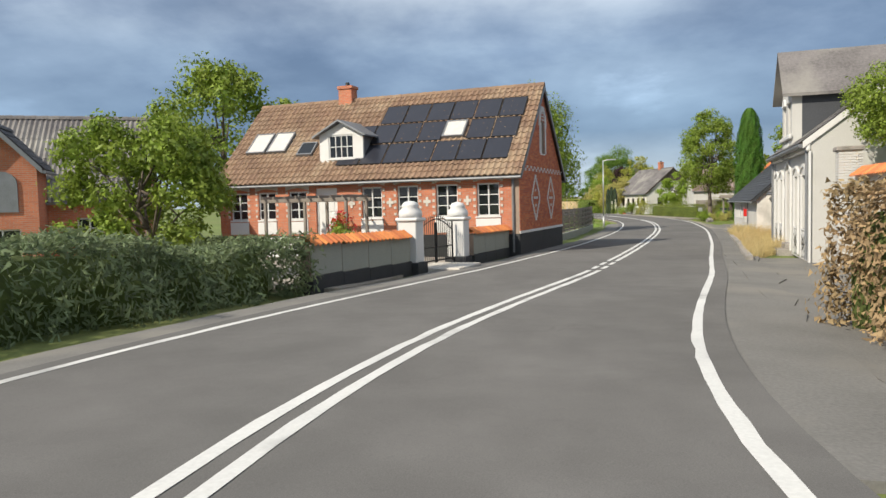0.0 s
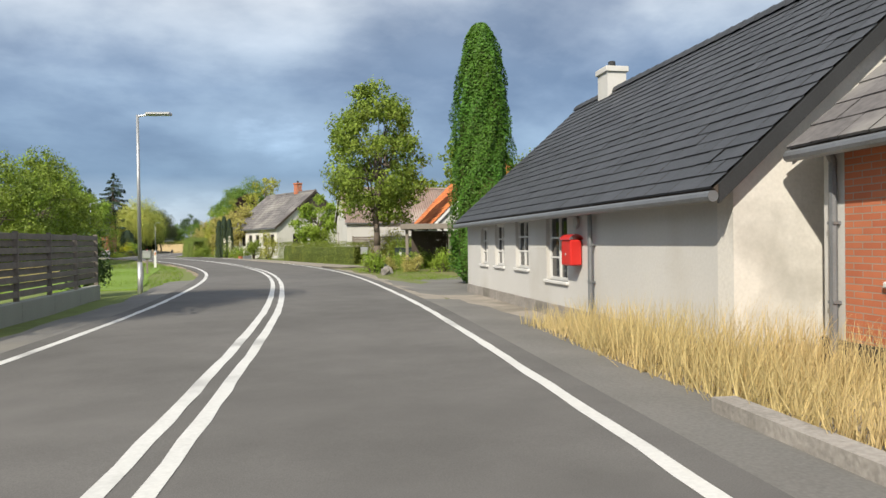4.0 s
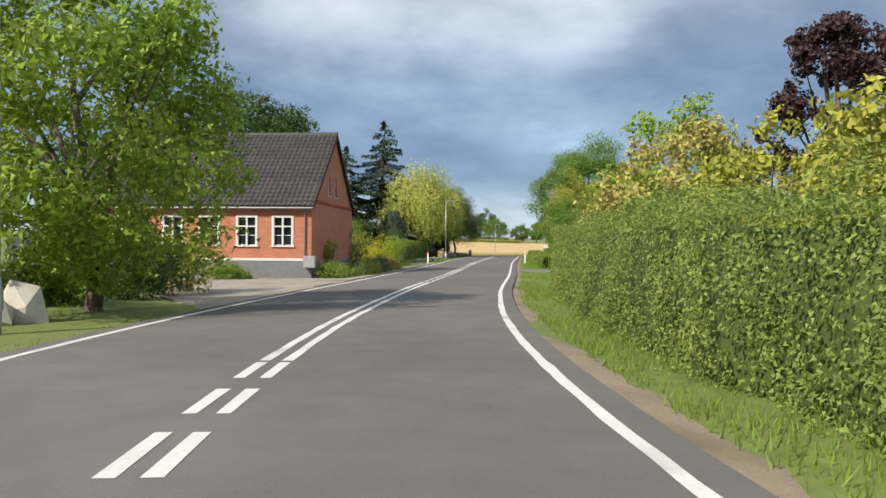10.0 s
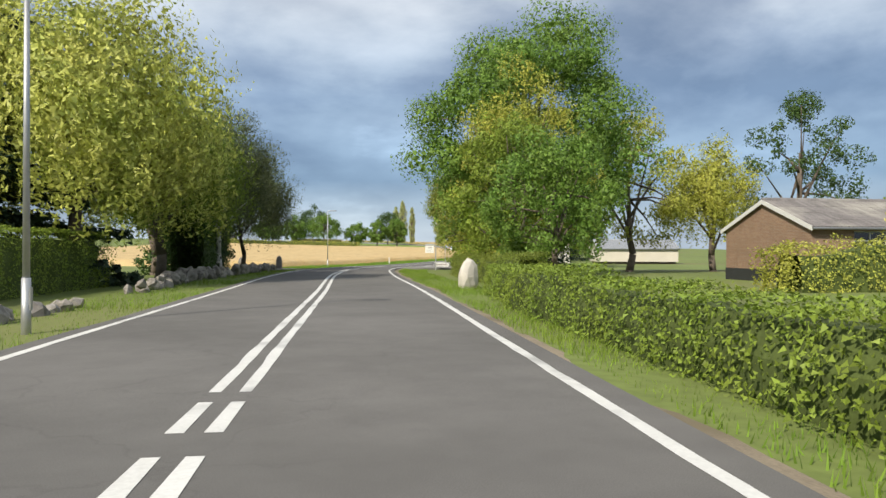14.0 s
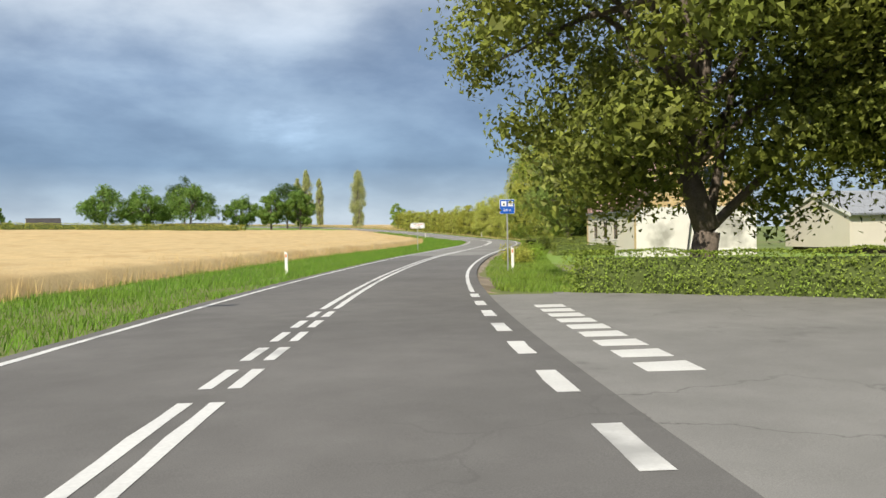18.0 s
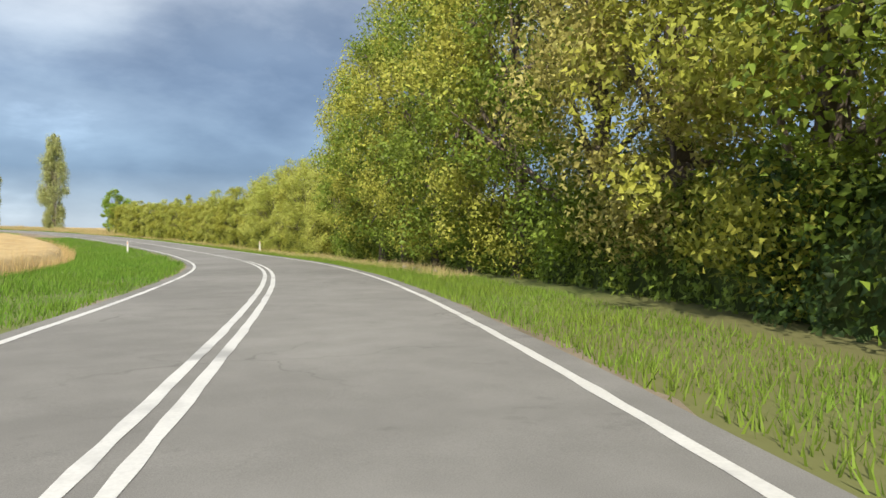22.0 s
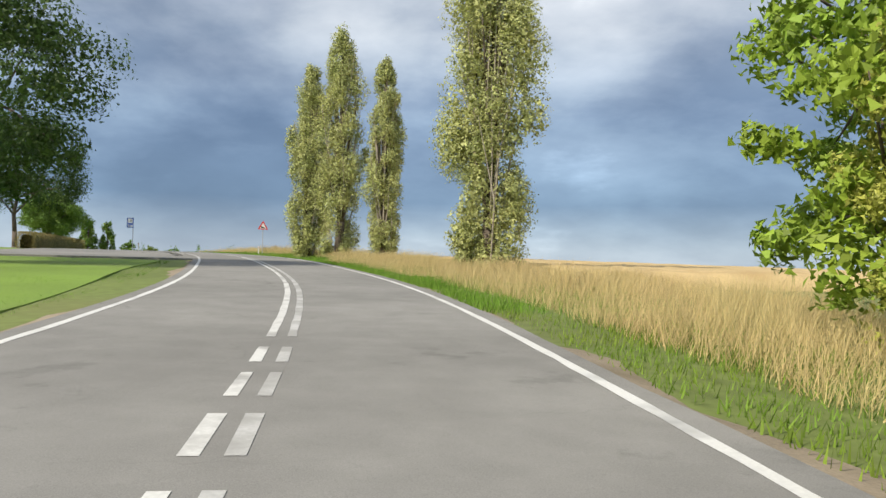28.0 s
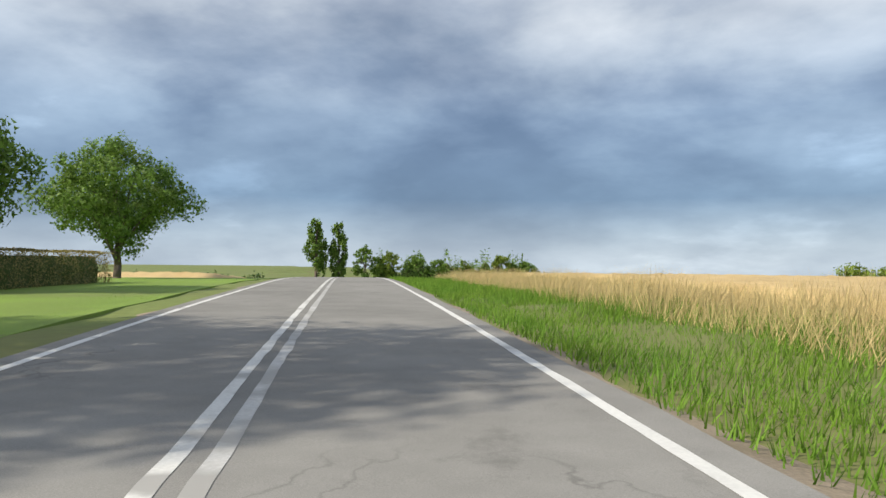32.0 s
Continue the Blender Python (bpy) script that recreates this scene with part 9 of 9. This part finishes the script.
# ---------------------------------------------------------------- wood and tall hedgerow on the right
tree("lime_tree", "broad leafy lime tree at the edge of the wood", 85.3, 288.3, 8.5, 4.2, 1.8, "leaf_tall_hedge", 46000, 0.10, seed=210, clumps=90, trunk=0.26)
tree("lime_tree", "broad leafy lime tree at the edge of the wood", 91.4, 284.4, 9.0, 4.8, 0.6, "leaf_mid", 26000, 0.13, seed=211, clumps=80)
for k, (s, e, h, r, mt) in enumerate(((319, 9.4, 11.0, 3.9, "leaf_mid"), (323, 9.0, 12.0, 3.7, "leaf_mid"), (327.5, 9.2, 13.0, 4.0, "leaf_olive"), (332, 9.0, 14.0, 3.9, "leaf_yellow"), (336.5, 9.2, 14.8, 4.1, "leaf_mid"), (341, 8.6, 14.8, 4.1, "leaf_olive"), (345.5, 8.4, 16.4, 4.3, "leaf_mid"), (350, 8.3, 16.2, 4.3, "leaf_olive"), (355, 8.2, 15.4, 4.2, "leaf_mid"), (359.5, 8.2, 14.6, 4.1, "leaf_olive"), (364, 8.6, 11.5, 3.3, "leaf_mid"), (314, 14.0, 11, 4.2, "leaf_mid"), (324, 15, 11, 4.2, "leaf_mid"), (334, 15, 11.5, 4.2, "leaf_mid"))):
    tree("wood_tree", "dense tree of the roadside wood", *on_road(s, e)[:2], h, r, 0.0, mt, 30000 if e < 9.3 and s > 325 else 9000, 0.125 if e < 9.3 else 0.18, seed=212 + k, clumps=84, group="wood beside the road")
hedge("undergrowth", "dense leafy undergrowth below the limes", [(87.5, 289.5), (90.8, 293.0), (93.6, 298.0), (96.4, 303.5)], 2.4, 2.3, "leaf_dark", 110, 0.13, 228, 0.16, hvar=0.12, category="undergrowth")
hedge("undergrowth", "dense leafy undergrowth at the foot of the wood", [on_road(k, 9.4)[:2] for k in (318, 324, 330, 336, 342, 349, 356, 363, 370)], 2.6, 2.6, "leaf_mid", 110, 0.14, 229, 0.14, hvar=0.12, category="undergrowth")
tree("copper_beech", "purple-leaved crown above the wood", *on_road(326, 19)[:2], 11.0, 3.2, 3.0, "leaf_purple", 3500, 0.24, seed=225)
row = [on_road(k, 8.6)[:2] for k in (371, 378, 386, 396, 408, 420, 430, 436)]
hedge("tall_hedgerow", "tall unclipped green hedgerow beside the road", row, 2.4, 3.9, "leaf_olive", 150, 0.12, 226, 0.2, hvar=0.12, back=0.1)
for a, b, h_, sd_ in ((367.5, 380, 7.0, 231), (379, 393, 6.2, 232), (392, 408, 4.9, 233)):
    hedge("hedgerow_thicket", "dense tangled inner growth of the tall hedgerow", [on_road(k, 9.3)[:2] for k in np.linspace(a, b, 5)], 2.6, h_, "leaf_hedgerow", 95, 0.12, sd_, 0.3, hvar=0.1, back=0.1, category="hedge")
rg_ = random.Random(61)
s_ = 369.5
while s_ < 438:
    h_ = float(np.interp(s_, (369, 376, 386, 394, 404, 420, 438), (7.2, 8.6, 8.0, 6.8, 6.2, 5.6, 5.4))) * rg_.uniform(0.86, 1.1)
    r_ = h_ * rg_.uniform(0.24, 0.30)
    x, y = on_road(s_, 7.5 + 0.25 * r_ + rg_.uniform(-0.35, 0.5))[:2]
    tree("hedgerow_tree", "bushy green tree of the tall roadside hedgerow, leafy to the ground", x, y, h_, r_, -0.2, rg_.choice(("leaf_olive", "leaf_hedgerow", "leaf_hedgerow", "leaf_willow", "leaf_olive", "leaf_hedgerow")), 10500, 0.085, seed=rg_.randrange(900), clumps=44, group="trees of the tall hedgerow", trunk=0.12)
    s_ += rg_.uniform(1.5, 2.4)
tree("hedgerow_tree", "fresh green tree at the end of the tall hedgerow", *on_road(438, 8.6)[:2], 7.2, 2.3, 0.3, "leaf_bright", 9000, 0.15, seed=240, clumps=40, group="trees of the tall hedgerow", trunk=0.12)
rubble("verge_stones", "few rough stones on the verge", [on_road(343, 6.3)[:2], on_road(349, 6.0)[:2]], 4, 0.17, "stone", 31)
gb = thing("boundary_stone", place(88.55, 297.0, height(88.55, 297.0) - 0.05, 20), "pale rounded boundary stone at the track mouth", "stone")
part("stone", Geo().lathe([(0.3, -0.1), (0.32, 0.2), (0.28, 0.5), (0.17, 0.68), (0.05, 0.72)], 12), "sandstone", gb, smooth=True)
patch("track_mouth", "gravel", [on_road(308.2, 3.3)[:2], on_road(314, 3.3)[:2], on_road(313.2, 7.0)[:2], on_road(310.2, 6.6)[:2]], 0.045, "gravelled mouth of a track beside the road", "track")

# ---------------------------------------------------------------- poplars and the rest area
def poplar(x, y, h, r, k):
    """A column of leaves round a sheaf of pale, steep branches that show between them."""
    ob = tree("poplar", "tall narrow poplar with pale upright branches and silvery leaves", x, y, h, r, 0.1, "leaf_poplar", 56000 if k == 0 else 44000, 0.11, "column", 240 + k, 0.34, clumps=120, group="poplars")
    rng = np.random.default_rng(600 + k)
    g = Geo()
    for i in range(22):
        a = rng.uniform(0, 6.28)
        z0 = rng.uniform(0.2, 0.55 * h); z1 = min(h * 0.97, z0 + rng.uniform(0.2, 0.42) * h)
        p = 0.2 * r; q = r * rng.uniform(0.5, 0.85) * math.sin(math.pi * min(1, z1 / h * 0.86 + 0.1)) ** 0.6
        b = a + rng.normal(0, 0.25)
        low = Vector((p * math.cos(a), p * math.sin(a), z0)); mid = Vector((0.75 * q * math.cos(a), 0.75 * q * math.sin(a), z0 + 0.45 * (z1 - z0))); top = Vector((q * math.cos(b), q * math.sin(b), z1))
        g.tube(low, mid, 0.055, 0.038, 5); g.tube(mid, top, 0.038, 0.01, 5)
    part("branchwork", g, "bark_pale", ob, "pale steep branches")


for k, (x, y, h, r) in enumerate(((120.3, 437.6, 17.4, 2.6), (109.3, 463.0, 15.4, 2.1), (111.9, 461.3, 18.0, 2.35), (115.3, 459.0, 15.4, 1.6))):
    poplar(x, y, h, r, k)
for k, (x, y, h, r, b_) in enumerate(((98.5, 434.7, 12.4, 5.7, 2.4), (72.5, 500.5, 7.4, 3.7, 2.2), (64.6, 521.6, 8.5, 4.0, 2.3), (77.8, 481.8, 15.5, 6.1, 2.8), (52.5, 413, 9.2, 5.0, 1.2), (60.5, 412, 9.5, 5.0, 1.2), (70, 410, 10, 5.8, 1.4), (81.5, 412, 7.5, 4.4, 1.4), (86.5, 402, 9.2, 3.4, 1.8), (93, 402, 9.8, 3.6, 1.8))):
    tree("maple_tree", "round-headed maple on the grass", x, y, h, r, b_, "leaf_dark" if k in (0, 3) else "leaf_maple", 24000 if k < 3 else 30000 if k == 3 else 8500, 0.18 if k < 4 else 0.30, seed=250 + k, trunk=0.24, clumps=66, group="maples of the rest area")
hedge("beech_hedge", "clipped beech hedge of the rest area", [(86.5, 466), (82.8, 477), (79.3, 488), (76.0, 499), (72.6, 510)], 1.3, 1.4, "leaf_beech", 300, 0.065, 260, 0.05)
hedge("far_hedge", "long clipped hedge beyond the corn", [(30, 400), (48, 399), (66, 396.5), (78, 395)], 1.6, 1.9, "leaf_olive", 40, 0.16, 261, 0.06)
bn = house("far_barn", "dark-roofed barn beyond the corn field", frame_xy((36.5, 428, 0.4), (0.98, 0.1)), 7, 6, 2.0, 4.3, ("wood_dark",) * 4, "flat", "tile_dark", plinth=0.0, tw=0.4, tl=0.4)
patch("rest_area_drive", "asphalt_pale", [on_road(470, -5.0)[:2], on_road(510, -5.0)[:2], on_road(504, -12)[:2], on_road(470, -14)[:2]], 0.16, "asphalt entrance of the rest area", "drive", 60)
ribbon("rest_area_mouth", "asphalt_pale", lambda s: left_rim(s) + 0.25, lambda s: left_rim(s) - 2.6, 470, 510, -0.006, "asphalt apron of the rest area entrance", "drive", 0.05, drop=0.0)
for k in range(37):
    x, y, z, a = on_road(476.6 + k * 0.74, -3.66 + 0.0118 * k)
    tooth = Geo().add([(-0.5, -0.2, 0), (0.1, -0.2, 0), (0.1, 0.2, 0), (-0.5, 0.16, 0), (-0.5, -0.2, -0.003), (0.1, -0.2, -0.003), (0.1, 0.2, -0.003), (-0.5, 0.16, -0.003)], [(0, 1, 2, 3), (7, 6, 5, 4), (0, 4, 5, 1), (1, 5, 6, 2), (2, 6, 7, 3), (3, 7, 4, 0)])
    tagged(part("give_way_tooth", tooth, "line_paint", m=place(x, y, z - 0.001, a)), "white give way tooth painted at the rest area entrance", "road marking", "give way teeth", "structure")
patch("rest_area_lawn", "lawn", [on_road(440, -4.3)[:2], on_road(473, -4.6)[:2], (84, 470), (88, 425)], 0.06, "mown green lawn of the rest area", "lawn", 24)
patch("rest_area_lawn", "lawn", [on_road(509, -4.2)[:2], on_road(575, -4.2)[:2], (48, 545), (76, 497)], 0.06, "mown green lawn beyond the hedge", "lawn", 24)
patch("dirt_entry", "dirt", [on_road(424, -3.4)[:2], on_road(438, -3.4)[:2], on_road(437, -8)[:2], on_road(426, -9)[:2]], 0.05, "bare earth at a field entrance", "track")


# ---------------------------------------------------------------- corn fields
def corn(name, label, s0, s1, e0, e1, h, step, mat="wheat"):
    """A sheet of ripe corn with a rough top and a standing edge."""
    rng = np.random.default_rng(int(s0))
    s = np.arange(s0, s1, step); w = np.concatenate([np.arange(0, 12, 0.5), np.geomspace(12, abs(e1 - e0), 40)])
    sg = 1 if e1 > e0 else -1
    S, Wd_ = np.meshgrid(s, w)
    x, y, _ = on_road_np(S, e0 + sg * Wd_)
    z = height_np(x, y)
    top = h * (0.94 + 0.05 * np.sin(x * 0.7) * np.sin(y * 0.9)) + rng.normal(0, 0.035, x.shape)
    top[0] = -0.1
    top[1] = h * 0.75
    top[:, 0] = -0.1; top[:, -1] = -0.1
    Z = z + top
    n, m_ = x.shape
    i = np.arange(n * m_).reshape(n, m_)
    q = np.stack([i[:-1, :-1], i[:-1, 1:], i[1:, 1:], i[1:, :-1]], -1).reshape(-1, 4)
    return tagged(new(name, np_mesh(name, np.stack([x, y, Z], -1).reshape(-1, 3), q, MAT[mat], True)), label, "corn field", kind="stuff")


corn("corn_field", "field of ripe golden corn", 242, 424, -9.5, -95, 0.72, 0.9)
corn("corn_field", "field of ripe golden corn sloping to the sea", 452, 640, 11.5, 75, 0.6, 1.2)
corn("corn_field", "far field of ripe golden corn", 575, 720, -11, -70, 0.6, 2.0)
blades("corn_stalks", "standing stalks and ears at the edge of the corn", 241, 424, -9.2, -15, 50000, 0.85, "wheat_stalk", 301, 0.009, lean=0.16, category="corn")
blades("corn_stalks", "standing stalks and ears at the edge of the corn", 449, 580, 10.5, 14, 26000, 0.7, "wheat_stalk", 302, 0.006, lean=0.2, category="corn")
# verge grass
blades("verge_grass", "uncut green grass on the road verge", 60, 240, -3.35, -6.5, 44000, 0.14, "grass", 303, 0.008, lambda s, e, x, y: ~((s > 107) & (s < 119)) & ~((s > 125) & (s < 145)))
blades("verge_grass", "lush green grass on the road verge", 240, 424, -3.2, -9.6, 120000, 0.26, "grass_lush", 304, 0.01)
blades("verge_grass", "uncut green grass on the road verge", 100, 238, 3.55, 5.6, 42000, 0.16, "grass", 305, 0.008, lambda s, e, x, y: ~((s > 104) & (s < 111)) & ~((s > 153) & (s < 159)))
blades("verge_grass", "uncut green grass on the road verge", 263, 442, 3.65, 6.8, 90000, 0.2, "grass", 306, 0.011, lambda s, e, x, y: ~((s > 308) & (s < 314)))
blades("verge_grass", "lush green grass on the road verge", 442, 560, 3.5, 8.6, 120000, 0.28, "grass_lush", 307, 0.009)
blades("verge_grass", "tall uncut grass beyond the lawn", 64, 84, -8.0, -15, 6000, 0.6, "dry_grass", 308, 0.008)
blades("dry_grass", "tall dry straw-coloured grass on the bank", 443, 560, 6.6, 11.5, 76000, 0.8, "dry_grass", 309, 0.006)
blades("dry_grass", "dry grass stems at the foot of the hedgerow", 340, 442, 5.4, 7.0, 16000, 0.42, "dry_grass", 310, 0.005)
blades("dry_grass", "dry grass under the poplars", 432, 476, 5.0, 12, 52000, 0.75, "dry_grass", 311, 0.005)
blades("lawn_grass", "short mown grass blades beside the road", 440, 473, -4.2, -12, 24000, 0.09, "grass_lush", 312, 0.007)
blades("lawn_grass", "short mown grass blades beside the road", 509, 560, -4.2, -12, 26000, 0.09, "grass_lush", 313, 0.007)
blades("lawn_grass", "short mown grass blades beside the road", 60, 78, -4.3, -9, 14000, 0.08, "grass_lush", 314, 0.007)
blades("verge_grass", "uncut green grass on the road verge", 60, 80, 4.5, 7.0, 7000, 0.12, "grass", 315, 0.007)
for k, (s, e, h) in enumerate(((505, 8.0, 0.7), (507, 8.4, 0.85), (510, 8.1, 0.7))):
    bush("dock_clump", "withered brown dock stems in the tall grass", *on_road(s, e)[:2], h, 0.4, "dry_twig", 700, 0.07, 320 + k, clumps=8, category="weeds", group="withered dock")

# ---------------------------------------------------------------- far distance
for k, (x, y, z, h, r, mt, sh_) in enumerate(((4.0, 684, -0.5, 19.5, 4.0, "leaf_maple", "column"), (9.5, 688, -0.5, 18, 3.8, "leaf_maple", "column"), (13.5, 700, 0, 11, 4.0, "leaf_maple", "round"), (20, 705, 0, 9.4, 4.2, "leaf_mid", "round"), (27, 712, 0, 7.8, 4.4, "leaf_maple", "round"), (33, 716, 0, 6.4, 4, "leaf_maple", "round"), (41, 720, 0, 5.4, 4.4, "leaf_mid", "round"), (53, 724, 0, 8.2, 3.6, "leaf_mid", "round"), (61, 726, 0, 5.4, 4.2, "leaf_maple", "round"), (140, 640, 0.5, 4, 7, "leaf_mid", "round"), (152, 648, 0.5, 4, 7, "leaf_mid", "round"))):
    tree("distant_tree", "distant green tree on the horizon", x, y, h, r, 0.2, mt, 3000, 0.5, sh_, 330 + k, group="distant trees", z=z)
hedge("distant_trees", "distant line of trees behind the fields", [(-160, 640), (-80, 660), (-10, 676)], 8, 3, "leaf_dark", 4, 0.7, 345, 0.4, hvar=0.4, kind="stuff")
hedge("distant_trees", "distant rounded bushes where the road dips away", [(16, 704), (34, 716), (60, 728)], 7, 7.6, "leaf_maple", 5, 0.7, 346, 0.5, hvar=0.45, kind="stuff")


def distant_car():
    x, y, z, a = on_road(648, -1.4)
    ob = thing("car", place(x, y, z, a), "dark grey car on the road far off", "car")
    part("body", Geo().prism([(-2.1, 0.3), (2.1, 0.3), (2.15, 0.7), (1.3, 0.9), (0.6, 1.42), (-1.6, 1.45), (-2.1, 0.95)], -0.86, 0.86, pose(0, 0, 0, 0, 0, 90)), "car_grey", ob)
    part("rear_window", Geo().prism([(-1.66, 1.4), (-2.06, 0.98), (-2.08, 1.0), (-1.68, 1.42)], -0.7, 0.7, pose(0, 0, 0, 0, 0, 90)), "glass", ob)
    part("windscreen", Geo().prism([(1.28, 0.94), (0.66, 1.4), (0.69, 1.42), (1.31, 0.96)], -0.7, 0.7, pose(0, 0, 0, 0, 0, 90)), "glass", ob)
    for sy in (-1.3, 1.3):
        for sx in (-0.78, 0.78):
            w_ = part("wheel", Geo().tube((sx - 0.1, sy, 0.32), (sx + 0.1, sy, 0.32), 0.32, 0.32, 16), "rubber", ob)
            part("rim", Geo().tube((sx - 0.105, sy, 0.32), (sx + 0.105, sy, 0.32), 0.19, 0.19, 12), "galv", w_)
    for sx in (-0.62, 0.62):
        part("tail_light", Geo().box(sx - 0.14, sx + 0.14, -2.13, -2.08, 0.72, 0.85), "sign_red", ob)


distant_car()


# ---------------------------------------------------------------- bricks of the cottage gable, laid one by one
def gable_bricks():
    L, Wd, eave, ridge = 13.3, 7.4, 3.1, 6.6
    gable = [c for c in cottage.children if c.name.startswith("wall_gable")][1]
    bl, bh, jt = 0.228, 0.055, 0.011
    rng = np.random.default_rng(77)
    near = Geo().box(0, bl, -0.022, 0.0, 0, bh, 0.004).mesh("brick", MAT["brick_single"])
    half = Geo().box(0, bl / 2 - 0.005, -0.022, 0.0, 0, bh, 0.004).mesh("brick", MAT["brick_single"])
    rest = Geo()
    z = 0.89
    row = 0
    while z < ridge - 0.25:
        lo, hi = (0.0, Wd) if z + bh < eave else ((z + bh - eave) / (ridge - eave) * Wd / 2, Wd - (z + bh - eave) / (ridge - eave) * Wd / 2)
        y = (0.0 if row % 2 else -(bl + jt) / 2)
        while y < Wd:
            y0, y1 = max(y, lo), min(y + bl, hi)
            inwin = 3.88 < z + bh and z < 5.22 and y1 > Wd / 2 - 0.34 and y0 < Wd / 2 + 0.34
            if y1 - y0 > 0.05 and not inwin:
                if z < 1.5 and y1 - y0 > bl - 0.01:
                    part("brick", near, "brick_single", gable, m=place(y0, -0.001 * rng.uniform(0, 3), z))
                else:
                    rest.box(y0, y1, -0.022 - 0.002 * rng.uniform(0, 1), 0.0, z, z + bh)
            y += bl + jt
        z += bh + jt
        row += 1
    part("upper_bricks", rest, "brick_piece", gable)["kind"] = "stuff"


gable_bricks()
